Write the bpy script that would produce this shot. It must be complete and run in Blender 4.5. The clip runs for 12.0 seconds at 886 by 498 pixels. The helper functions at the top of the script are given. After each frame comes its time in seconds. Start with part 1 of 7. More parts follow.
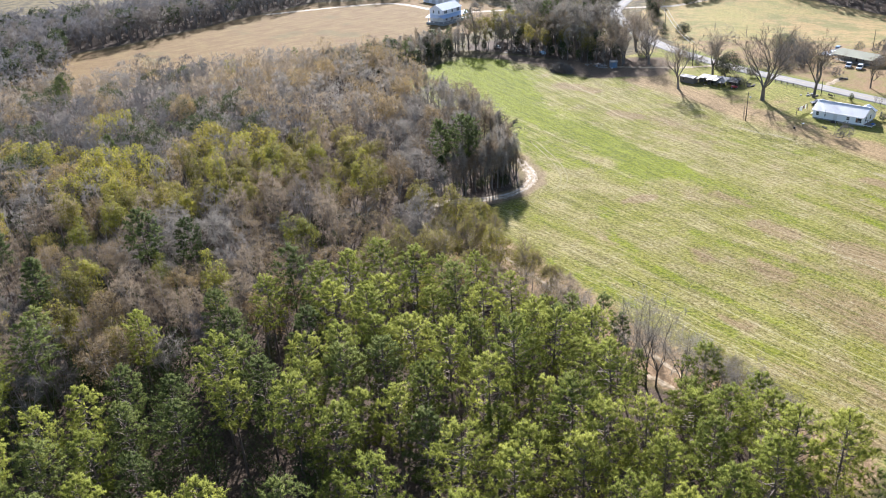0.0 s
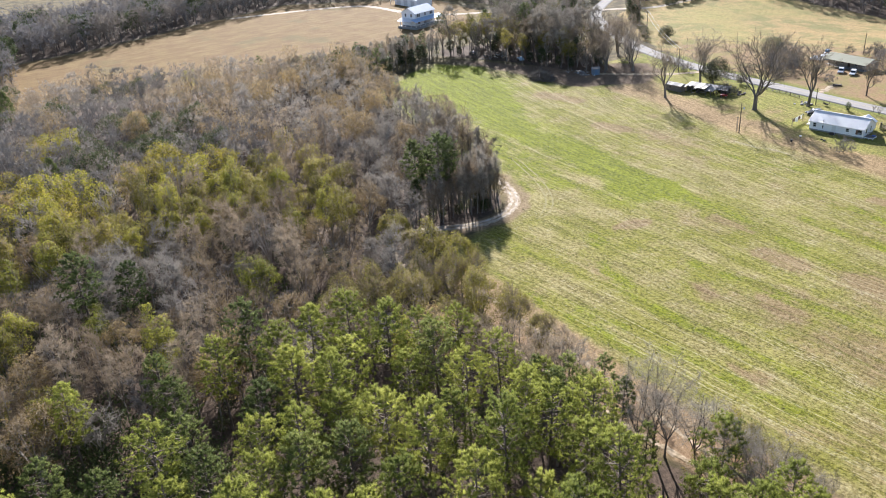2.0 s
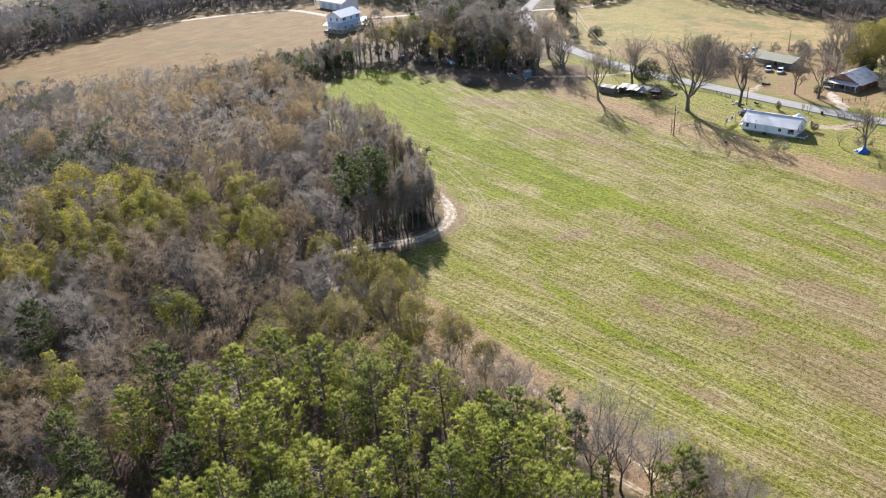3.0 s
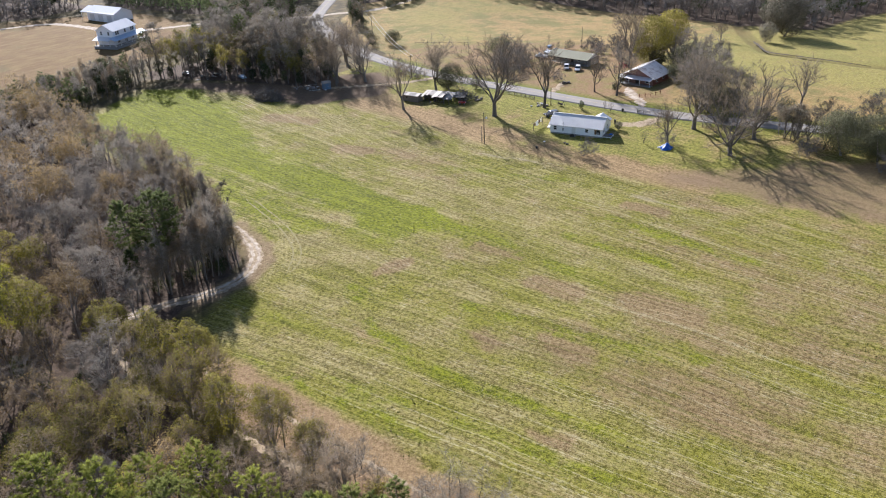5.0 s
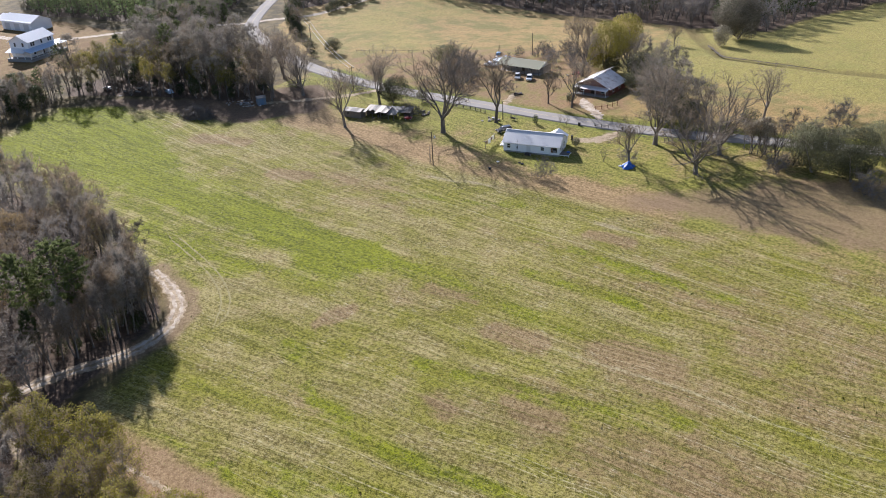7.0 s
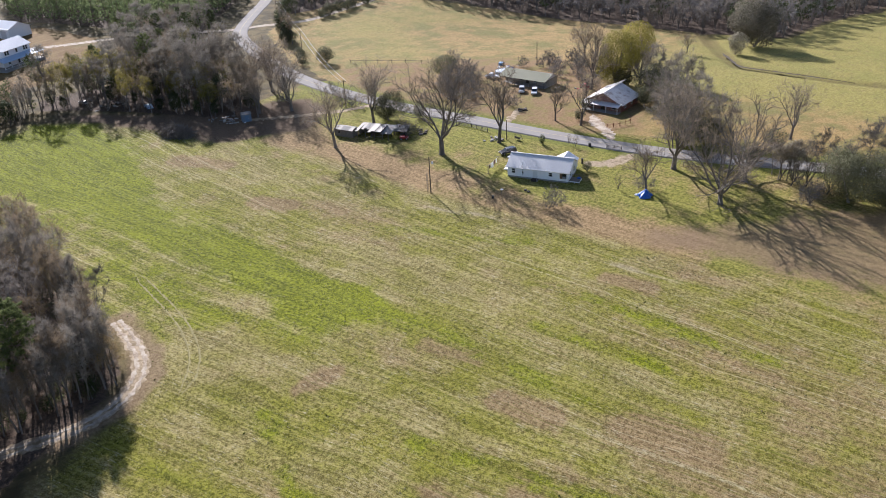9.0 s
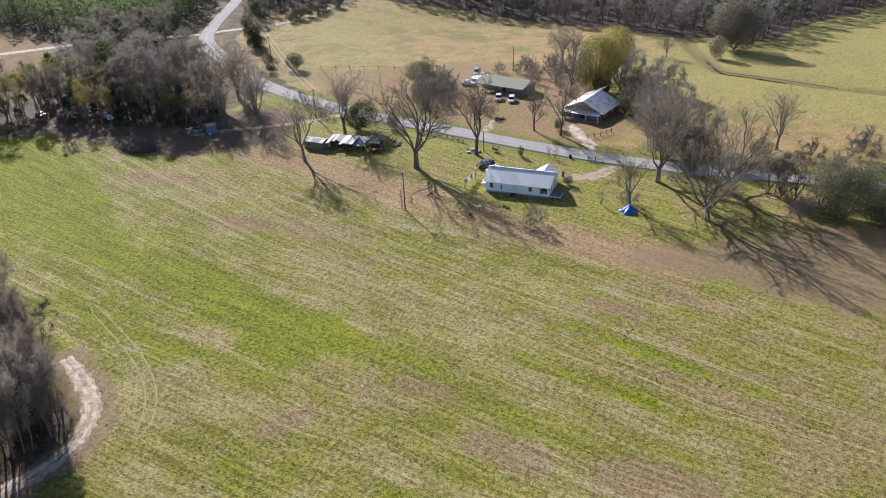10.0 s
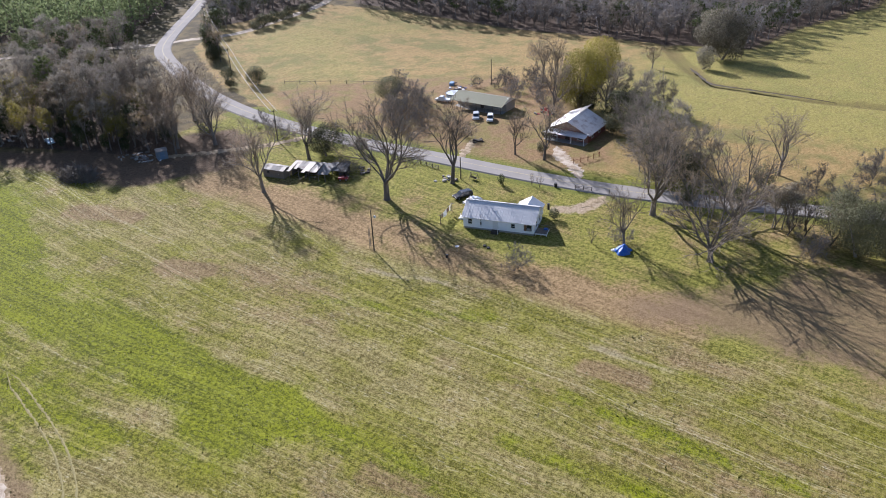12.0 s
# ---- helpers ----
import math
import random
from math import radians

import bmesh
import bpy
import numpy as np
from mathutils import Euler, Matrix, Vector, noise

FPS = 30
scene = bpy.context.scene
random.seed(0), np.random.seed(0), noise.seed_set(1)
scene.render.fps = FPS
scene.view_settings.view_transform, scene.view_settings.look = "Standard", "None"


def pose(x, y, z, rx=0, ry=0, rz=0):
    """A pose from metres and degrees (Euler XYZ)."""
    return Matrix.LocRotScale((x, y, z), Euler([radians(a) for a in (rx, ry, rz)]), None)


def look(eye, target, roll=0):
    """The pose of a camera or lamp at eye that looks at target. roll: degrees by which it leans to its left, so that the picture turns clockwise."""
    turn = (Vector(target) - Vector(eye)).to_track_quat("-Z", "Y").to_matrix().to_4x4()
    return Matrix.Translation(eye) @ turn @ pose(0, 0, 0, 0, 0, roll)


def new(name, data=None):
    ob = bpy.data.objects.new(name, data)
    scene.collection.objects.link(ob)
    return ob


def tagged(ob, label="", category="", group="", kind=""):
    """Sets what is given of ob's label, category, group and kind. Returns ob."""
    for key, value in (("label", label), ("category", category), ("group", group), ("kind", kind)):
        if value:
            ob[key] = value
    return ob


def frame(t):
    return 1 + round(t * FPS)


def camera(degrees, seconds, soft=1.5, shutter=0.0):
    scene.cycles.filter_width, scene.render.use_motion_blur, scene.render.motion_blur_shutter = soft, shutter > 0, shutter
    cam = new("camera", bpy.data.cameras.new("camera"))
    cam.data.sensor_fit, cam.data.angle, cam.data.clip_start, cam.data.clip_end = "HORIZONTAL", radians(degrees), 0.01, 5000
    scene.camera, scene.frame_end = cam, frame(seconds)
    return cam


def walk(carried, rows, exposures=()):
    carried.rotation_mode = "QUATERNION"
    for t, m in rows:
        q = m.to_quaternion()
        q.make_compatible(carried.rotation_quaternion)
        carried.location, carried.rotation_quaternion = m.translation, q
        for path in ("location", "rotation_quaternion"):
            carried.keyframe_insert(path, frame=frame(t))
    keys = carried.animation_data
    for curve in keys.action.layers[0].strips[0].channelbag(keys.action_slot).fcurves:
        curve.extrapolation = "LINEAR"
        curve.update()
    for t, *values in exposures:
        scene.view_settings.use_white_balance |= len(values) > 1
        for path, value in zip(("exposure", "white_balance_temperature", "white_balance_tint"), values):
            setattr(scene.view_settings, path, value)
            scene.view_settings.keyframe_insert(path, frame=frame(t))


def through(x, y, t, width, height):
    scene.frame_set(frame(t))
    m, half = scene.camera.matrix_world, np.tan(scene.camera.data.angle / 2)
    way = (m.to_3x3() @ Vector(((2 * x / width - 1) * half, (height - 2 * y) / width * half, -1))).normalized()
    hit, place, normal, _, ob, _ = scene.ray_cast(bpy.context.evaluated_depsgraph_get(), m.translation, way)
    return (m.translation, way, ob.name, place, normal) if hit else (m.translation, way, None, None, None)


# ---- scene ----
cam = camera(57.7, 12.0, soft=1.0, shutter=0.2)
PATH = [
    (0, (-0.066, -0.006, 80.889), (0.784, 1.576, 80.009), -3.9),
    (0.5, (2.317, 4.199, 80.836), (3.167, 5.78, 79.954), -3.9),
    (1, (4.763, 8.39, 80.756), (5.625, 9.964, 79.873), -4.0),
    (1.5, (7.236, 12.604, 80.652), (8.113, 14.168, 79.766), -4.0),
    (2, (9.823, 16.729, 80.503), (10.721, 18.279, 79.614), -4.0),
    (2.5, (12.534, 20.729, 80.332), (13.483, 22.246, 79.439), -4.0),
    (3, (15.214, 24.53, 80.19), (16.242, 25.991, 79.291), -3.9),
    (3.5, (18.092, 28.124, 80.089), (19.213, 29.509, 79.181), -3.7),
    (3.7, (19.341, 29.471, 80.062), (20.5, 30.823, 79.151), -3.6),
    (5.3, (30.462, 39.586, 79.744), (31.836, 40.701, 78.811), -3.1),
    (5.5, (31.971, 40.763, 79.71), (33.358, 41.86, 78.775), -3.0),
    (6, (35.961, 43.587, 79.533), (37.372, 44.65, 78.596), -2.9),
    (6.5, (40.032, 46.448, 79.366), (41.451, 47.499, 78.426), -3.0),
    (7, (44.193, 49.334, 79.221), (45.611, 50.385, 78.28), -3.0),
    (9, (61.092, 60.906, 78.68), (62.507, 61.955, 77.733), -3.1),
    (9.5, (65.382, 63.698, 78.597), (66.812, 64.724, 77.647), -3.0),
    (10, (69.704, 66.494, 78.517), (71.149, 67.495, 77.565), -2.9),
    (10.5, (74.099, 69.251, 78.416), (75.559, 70.228, 77.46), -2.9),
    (11, (78.601, 71.978, 78.28), (80.074, 72.933, 77.322), -2.8),
    (11.5, (83.148, 74.688, 78.107), (84.621, 75.642, 77.148), -2.7),
    (12, (87.709, 77.387, 77.971), (89.183, 78.34, 77.011), -2.7),
]
walk(cam, [(t, look(eye, target, roll)) for t, eye, target, roll in PATH],
     [(0.0, 1.56, 5750, 14), (1.5, 1.51, 5850, 14), (3.5, 1.27, 5900, 15), (5.5, 1.06, 5900, 17), (9.0, 0.98, 5850, 18), (12.0, 0.94, 5700, 19)])

# ---- world and sun ----
SUN_DIR = Vector((0.514, 0.858, 0.0))
SUN_ELEV = 27.0
world = bpy.data.worlds.new("world")
scene.world = world
world.use_nodes = True
wn = world.node_tree.nodes
sky = wn.new("ShaderNodeTexSky")
sky.sky_type, sky.sun_disc = "NISHITA", False
sky.sun_elevation = radians(SUN_ELEV)
sky.sun_rotation = math.atan2(SUN_DIR.x, SUN_DIR.y)
sky.air_density, sky.dust_density = 1.0, 0.7
world.node_tree.links.new(sky.outputs[0], wn["Background"].inputs[0])
wn["Background"].inputs[1].default_value = 0.066

sun = new("sun", bpy.data.lights.new("sun", "SUN"))
sun.data.energy, sun.data.angle, sun.data.color = 5.0, radians(0.5), (1.0, 0.945, 0.86)
e = radians(SUN_ELEV)
sun_at = Vector((SUN_DIR.x * math.cos(e), SUN_DIR.y * math.cos(e), math.sin(e))) * 400
sun.matrix_world = look(sun_at + Vector((150, 180, 0)), (150, 180, 0))


# ---- material kit ----
class Mat:
    """A node material under construction."""

    def __init__(self, name):
        self.m = bpy.data.materials.new(name)
        self.m.use_nodes = True
        self.t = self.m.node_tree
        self.bsdf = self.t.nodes["Principled BSDF"]
        self.out = self.t.nodes["Material Output"]

    def node(self, kind, **sets):
        n = self.t.nodes.new("ShaderNode" + kind)
        for k, v in sets.items():
            n.inputs[k.replace("_", " ")].default_value = v
        return n

    def link(self, a, b):
        self.t.links.new(a, b)

    def coords(self, scale=(1, 1, 1), turn=0.0, space="object"):
        if space == "world":
            src = self.node("NewGeometry").outputs["Position"]
        else:
            src = self.node("TexCoord").outputs["Object"]
        mp = self.node("Mapping", Scale=scale, Rotation=(0, 0, radians(turn)))
        self.link(src, mp.inputs["Vector"])
        return mp.outputs[0]

    def noise(self, vec, scale, detail=4.0, rough=0.55):
        n = self.node("TexNoise", Scale=scale, Detail=detail, Roughness=rough)
        self.link(vec, n.inputs["Vector"])
        return n.outputs["Fac"]

    def ramp(self, fac, *stops):
        r = self.t.nodes.new("ShaderNodeValToRGB")
        el = r.color_ramp.elements
        while len(el) < len(stops):
            el.new(0.5)
        for q, (p, c) in zip(el, stops):
            q.position = p
            q.color = (*c, 1) if len(c) == 3 else c
        self.link(fac, r.inputs[0])
        return r.outputs[0]

    def step(self, fac, lo, hi, to=1.0):
        r = self.node("MapRange")
        r.interpolation_type = "SMOOTHSTEP"
        r.inputs["From Min"].default_value, r.inputs["From Max"].default_value = lo, hi
        r.inputs["To Max"].default_value = to
        self.link(fac, r.inputs["Value"])
        return r.outputs[0]

    def math(self, op, a, b):
        n = self.t.nodes.new("ShaderNodeMath")
        n.operation = op
        for sock, v in zip(n.inputs, (a, b)):
            if isinstance(v, (int, float)):
                sock.default_value = v
            else:
                self.link(v, sock)
        return n.outputs[0]

    def mix(self, fac, a, b, kind="MIX"):
        n = self.t.nodes.new("ShaderNodeMix")
        n.data_type, n.blend_type = "RGBA", kind
        for sock, v in ((n.inputs[0], fac), (n.inputs[6], a), (n.inputs[7], b)):
            if isinstance(v, (int, float)):
                sock.default_value = v
            elif isinstance(v, tuple):
                sock.default_value = (*v, 1)
            else:
                self.link(v, sock)
        return n.outputs[2]

    def attr(self, name):
        n = self.t.nodes.new("ShaderNodeAttribute")
        n.attribute_name = name
        return n.outputs["Fac"]

    def bump(self, height, strength=0.4, distance=0.05):
        n = self.node("Bump", Strength=strength, Distance=distance)
        self.link(height, n.inputs["Height"])
        self.link(n.outputs[0], self.bsdf.inputs["Normal"])

    def done(self, colour, rough=0.9, metal=0.0, spec=None):
        if isinstance(colour, tuple):
            self.bsdf.inputs["Base Color"].default_value = (*colour, 1)
        else:
            self.link(colour, self.bsdf.inputs["Base Color"])
        if isinstance(rough, (int, float)):
            self.bsdf.inputs["Roughness"].default_value = rough
        else:
            self.link(rough, self.bsdf.inputs["Roughness"])
        self.bsdf.inputs["Metallic"].default_value = metal
        if spec is not None:
            self.bsdf.inputs["Specular IOR Level"].default_value = spec
        return self.m


def plain(name, colour, rough=0.8, metal=0.0, vary=0.15, scale=3.0, bump=0.2):
    """A worn surface in one colour, mottled at two scales."""
    m = Mat(name)
    v = m.coords()
    a, b = m.noise(v, scale), m.noise(v, scale * 9, 3)
    lo = tuple(c * (1 - vary * 1.6) for c in colour)
    hi = tuple(min(1, c * (1 + vary)) for c in colour)
    c = m.mix(m.math("ADD", m.math("MULTIPLY", a, 0.65), m.math("MULTIPLY", b, 0.35)), lo, hi)
    m.bump(b, bump, 0.02)
    return m.done(c, rough, metal)


def foliage(name, dark, mid, light, through=0.35, scale=0.35, gloss=0.5):
    """Leaves: colour varies from tree to tree, from clump to clump and from leaf to leaf, and some sun shines through."""
    m = Mat(name)
    v = m.coords(space="world")
    clump = m.noise(v, scale, 3)
    fine = m.t.nodes.new("ShaderNodeNewGeometry").outputs["Random Per Island"]
    tree = m.t.nodes.new("ShaderNodeObjectInfo").outputs["Random"]
    f = m.math("ADD", m.math("MULTIPLY", clump, 0.5), m.math("ADD", m.math("MULTIPLY", fine, 0.24), m.math("MULTIPLY", tree, 0.34)))
    c = m.ramp(f, (0.28, dark), (0.52, mid), (0.8, light))
    m.done(c, 0.62, 0.0, gloss * 0.5)
    tr = m.t.nodes.new("ShaderNodeBsdfTranslucent")
    m.link(c, tr.inputs["Color"])
    mixer = m.t.nodes.new("ShaderNodeMixShader")
    mixer.inputs[0].default_value = through
    m.link(m.bsdf.outputs[0], mixer.inputs[1])
    m.link(tr.outputs[0], mixer.inputs[2])
    m.link(mixer.outputs[0], m.out.inputs["Surface"])
    return m.m


def bark(name, dark, light, scale=2.0):
    m = Mat(name)
    v = m.coords((1, 1, 0.25), space="world")
    f = m.math("ADD", m.math("MULTIPLY", m.noise(v, scale), 0.6), m.math("MULTIPLY", m.t.nodes.new("ShaderNodeObjectInfo").outputs["Random"], 0.4))
    m.bump(m.noise(v, 9), 0.4, 0.03)
    return m.done(m.ramp(f, (0.25, dark), (0.75, light)), 0.9)


PINE_LEAF = foliage("pine_needles", (0.106, 0.134, 0.030), (0.252, 0.276, 0.052), (0.41, 0.415, 0.086), 0.55, gloss=0.12)
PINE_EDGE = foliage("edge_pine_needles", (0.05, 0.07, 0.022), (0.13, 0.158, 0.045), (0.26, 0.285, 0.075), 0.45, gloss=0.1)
PINE_DARK = foliage("dark_pine_needles", (0.042, 0.060, 0.022), (0.094, 0.120, 0.042), (0.172, 0.200, 0.070), 0.45, gloss=0.05)
OLIVE_LEAF = foliage("olive_leaves", (0.08, 0.08, 0.014), (0.205, 0.185, 0.034), (0.37, 0.31, 0.06), 0.5, gloss=0.15)
YELLOW_LEAF = foliage("yellow_green_leaves", (0.085, 0.098, 0.014), (0.232, 0.232, 0.034), (0.42, 0.375, 0.062), 0.5, gloss=0.15)
TAN_LEAF = foliage("dry_tan_leaves", (0.155, 0.108, 0.052), (0.265, 0.19, 0.085), (0.40, 0.285, 0.115), 0.42, gloss=0.15)
GREY_LEAF = foliage("grey_olive_leaves", (0.095, 0.086, 0.062), (0.20, 0.182, 0.135), (0.33, 0.305, 0.225), 0.35, gloss=0.1)
DULL_LEAF = foliage("dull_olive_leaves", (0.095, 0.090, 0.022), (0.215, 0.192, 0.042), (0.36, 0.31, 0.07), 0.48, gloss=0.1)
OAK_LEAF = foliage("grey_green_oak_leaves", (0.042, 0.045, 0.025), (0.098, 0.100, 0.056), (0.17, 0.168, 0.098), 0.3, gloss=0.1)
HOLLY = foliage("holly_leaves", (0.024, 0.034, 0.015), (0.055, 0.070, 0.027), (0.10, 0.118, 0.042), 0.25, 0.35, 0.05)
EVERGREEN = foliage("evergreen_leaves", (0.028, 0.040, 0.016), (0.060, 0.078, 0.032), (0.11, 0.128, 0.055), 0.3, gloss=0.1)
YOUNG_PINE = foliage("young_pine_needles", (0.085, 0.118, 0.058), (0.19, 0.235, 0.11), (0.31, 0.345, 0.16), 0.48, gloss=0.1)
BARK_PINE = bark("pine_bark", (0.08, 0.06, 0.047), (0.22, 0.17, 0.135))
BARK_DARK = bark("dark_bark", (0.05, 0.042, 0.036), (0.15, 0.128, 0.108))
BARK_PECAN = bark("grey_brown_bark", (0.085, 0.072, 0.06), (0.24, 0.205, 0.17))
BARK_GREY = bark("grey_bark", (0.13, 0.11, 0.095), (0.34, 0.30, 0.26))
TWIG = foliage("twigs", (0.15, 0.113, 0.075), (0.27, 0.210, 0.142), (0.40, 0.322, 0.228), 0.36, 0.25, 0.2)
TWIG_PALE = foliage("pale_twigs", (0.185, 0.162, 0.132), (0.285, 0.252, 0.208), (0.39, 0.35, 0.295), 0.3, 0.25, 0.2)
TWIG_DARK = foliage("dark_twigs", (0.085, 0.076, 0.068), (0.155, 0.140, 0.125), (0.235, 0.215, 0.195), 0.2, 0.25, 0.2)
# far twigs: the bluish grey of distance haze is put into their colour
HAZED_TWIG = foliage("far_grey_twigs", (0.122, 0.112, 0.110), (0.205, 0.192, 0.186), (0.30, 0.285, 0.275), 0.3, 0.25, 0.2)
TWIG_GREY = foliage("grey_twigs", (0.135, 0.116, 0.096), (0.235, 0.205, 0.172), (0.345, 0.305, 0.262), 0.3, 0.25, 0.2)

# ---- ground ----


def smooth(a, b, x):
    u = np.clip((x - a) / (b - a), 0, 1)
    return u * u * (3 - 2 * u)


def tz(x, y):
    """Height of the ground."""
    s = 8 * np.log1p(np.exp(np.minimum(40, (x - 292) / 8)))
    return -0.082 * np.minimum(s, 260) * (1 - smooth(230, 340, y))


def g(x, y):
    return float(tz(np.float64(x), np.float64(y)))


def inside(poly, X, Y):
    """How far points lie inside a polygon (negative outside), in metres."""
    best = np.full(X.shape, 1e9)
    odd = np.zeros(X.shape, bool)
    for (ax, ay), (bx, by) in zip(poly, poly[1:] + poly[:1]):
        dx, dy = bx - ax, by - ay
        u = np.clip(((X - ax) * dx + (Y - ay) * dy) / (dx * dx + dy * dy), 0, 1)
        best = np.minimum(best, np.hypot(X - ax - u * dx, Y - ay - u * dy))
        if dy:
            odd ^= ((ay > Y) != (by > Y)) & (X < ax + (Y - ay) / dy * dx)
    return np.where(odd, best, -best)


def near(line, X, Y):
    best = np.full(X.shape, 1e9)
    for (ax, ay), (bx, by) in zip(line, line[1:]):
        dx, dy = bx - ax, by - ay
        u = np.clip(((X - ax) * dx + (Y - ay) * dy) / (dx * dx + dy * dy), 0, 1)
        best = np.minimum(best, np.hypot(X - ax - u * dx, Y - ay - u * dy))
    return best


FIELD = [(96, -60), (93, 30), (92, 52), (96, 69), (88, 81), (86, 97), (86, 115), (86, 128), (87, 145), (93, 157), (108, 159.5), (115, 162), (121, 170),
         (124.5, 182), (128, 200), (134, 220), (136, 250), (140, 280), (150, 296), (180, 308), (197, 282), (204, 238), (205, 204), (200, 170), (199, 132), (199, 100), (197, 58), (192, -60)]
WOODS = [(-220, -90), (90, -90), (84, 30), (83, 52), (84, 69), (79, 81), (79, 97), (80, 115), (82, 128), (83, 145), (89, 160), (104, 165), (111, 165.5), (116, 169.5),
         (120, 179), (124.5, 200), (130, 222), (132, 250), (136, 280), (140, 305), (165, 314), (120, 326), (75, 342), (0, 368), (-220, 420)]
STRIP = [(190, 317), (198, 303), (205, 286), (209, 272), (213, 258), (219, 252), (229, 258), (238, 272), (246, 290), (243, 303), (234, 312), (222, 320), (206, 327), (196, 327)]
LAWN = [(199, 20), (199, 100), (199, 132), (200, 170), (205, 204), (204, 236), (216, 250), (252, 250), (248, 215), (248, 150), (256, 100), (275, 20)]
MEADOW = [(-300, 430), (0, 374), (75, 350), (120, 334), (165, 322), (190, 342), (215, 350), (240, 370), (262, 392), (264, 440), (230, 480), (192, 506), (134, 488), (73, 462), (33, 457), (-60, 462), (-300, 480)]
PASTURE = [(250, 20), (262, 100), (252, 150), (254, 240), (270, 280), (300, 326), (340, 348), (385, 330), (404, 271), (413, 219), (411, 174), (420, 140), (475, 136), (580, 108), (700, 60), (700, -60), (300, -60)]
YARD = [(252, 150), (253, 200), (256, 240), (272, 262), (290, 246), (308, 228), (330, 204), (324, 182), (300, 166), (286, 148), (262, 138)]
GREEN = [(143, 149), (141, 156), (147, 168), (148, 190), (149, 214), (150, 250), (144, 278), (152, 294), (180, 305), (192, 288), (184, 262), (168, 232), (161, 212), (160, 189), (157, 166), (158, 149), (151, 147)]
BARE = [(200, 112), (206, 118), (222, 100), (238, 84), (250, 60), (250, -20), (205, -20), (203, 60)]
LEAVES = [(199, 240), (205, 236), (218, 226), (236, 232), (240, 246), (222, 262), (206, 275), (199, 290), (190, 306)]

PLANTATION = [(272, 378), (277, 405), (272, 442), (266, 464), (290, 520), (400, 490), (420, 450), (345, 395), (322, 379), (301, 365), (290, 357), (282, 360), (276, 368)]
ROAD_WOOD = [(329, 346), (345, 341), (368, 340), (392, 339), (430, 362), (420, 400), (378, 388), (360, 376), (344, 362)]
EAST_WOOD = [(395, 320), (406, 271), (415, 219), (412, 176), (420, 143), (478, 138), (582, 111), (640, 95), (660, 150), (560, 190), (500, 240), (480, 300), (440, 345)]
NORTH_WOOD = [(-160, 476), (-60, 466), (33, 460), (73, 466), (134, 491), (192, 510), (232, 486), (262, 486), (262, 540), (190, 570), (60, 540), (-160, 560)]
ROAD = [(292, -60), (280, 0), (268, 50), (260.5, 80), (255, 104), (250.5, 125), (248, 150), (248, 195), (248.4, 215), (250, 235), (254, 255), (262.5, 280), (275, 305), (291.5, 333), (309, 349.5), (331, 365.5), (350, 379), (400, 418), (520, 520)]


def spread(a, b, step):
    return list(np.arange(a, b, step))


xs = np.array([-3000, -1800, -1000, -600, -400, -300, -220, -160, -120, -90] + spread(-70, 300, 2.0) + spread(300, 480, 4.0) + [480, 500, 530, 570, 620, 700, 850, 1100, 1600, 2400, 3500])
ys = np.array([-3000, -1500, -700, -350, -180, -90, -50, -20, -5] + spread(5, 345, 2.0) + spread(345, 520, 4.0) + [520, 540, 570, 610, 680, 800, 1000, 1400, 2200, 3500])
X, Y = np.meshgrid(xs, ys)
Z = tz(X, Y) + 0.10 * np.sin(X * 0.11 + 1.3 * np.sin(Y * 0.05)) * np.sin(Y * 0.083)
creek = near([(411, 174), (384, 160), (365, 149), (351, 140), (350, 129), (347, 106), (352, 60)], X, Y)
Z = Z - 0.9 * np.exp(-(creek / 3.0) ** 2)


def put_on(x, y):
    """Ground height at a place, with its small swells."""
    return g(x, y) + 0.10 * math.sin(x * 0.11 + 1.3 * math.sin(y * 0.05)) * math.sin(y * 0.083)


nx, ny = len(xs), len(ys)
verts = np.stack([X, Y, Z], -1).reshape(-1, 3)
idx = np.arange(nx * ny).reshape(ny, nx)
quads = np.stack([idx[:-1, :-1], idx[:-1, 1:], idx[1:, 1:], idx[1:, :-1]], -1).reshape(-1, 4)
mesh = bpy.data.meshes.new("ground")
mesh.from_pydata(verts.tolist(), [], quads.tolist())
mesh.shade_smooth()


def zone(name, values):
    a = mesh.attributes.new(name, "FLOAT", "POINT")
    a.data.foreach_set("value", np.asarray(values, np.float32).ravel())


zone("field", smooth(-6, 6, inside(FIELD, X, Y)))
zone("woods", np.maximum(smooth(-4, 4, inside(WOODS, X, Y)), np.max([smooth(-5, 5, inside(p, X, Y)) for p in (STRIP, PLANTATION, EAST_WOOD, NORTH_WOOD, ROAD_WOOD)], 0)))
zone("lawn", smooth(-12, -4, inside(LAWN, X, Y)))
zone("meadow", smooth(-5, 5, inside(MEADOW, X, Y)))
zone("pasture", smooth(-5, 5, inside(PASTURE, X, Y)))
zone("green", np.maximum(smooth(-7, 5, inside(GREEN, X, Y)), smooth(26, 6, near([(129, 180), (136, 215), (140, 250), (146, 290)], X, Y)) * 0.45) + 0.06 * smooth(185, 150, X) * smooth(60, 110, Y))
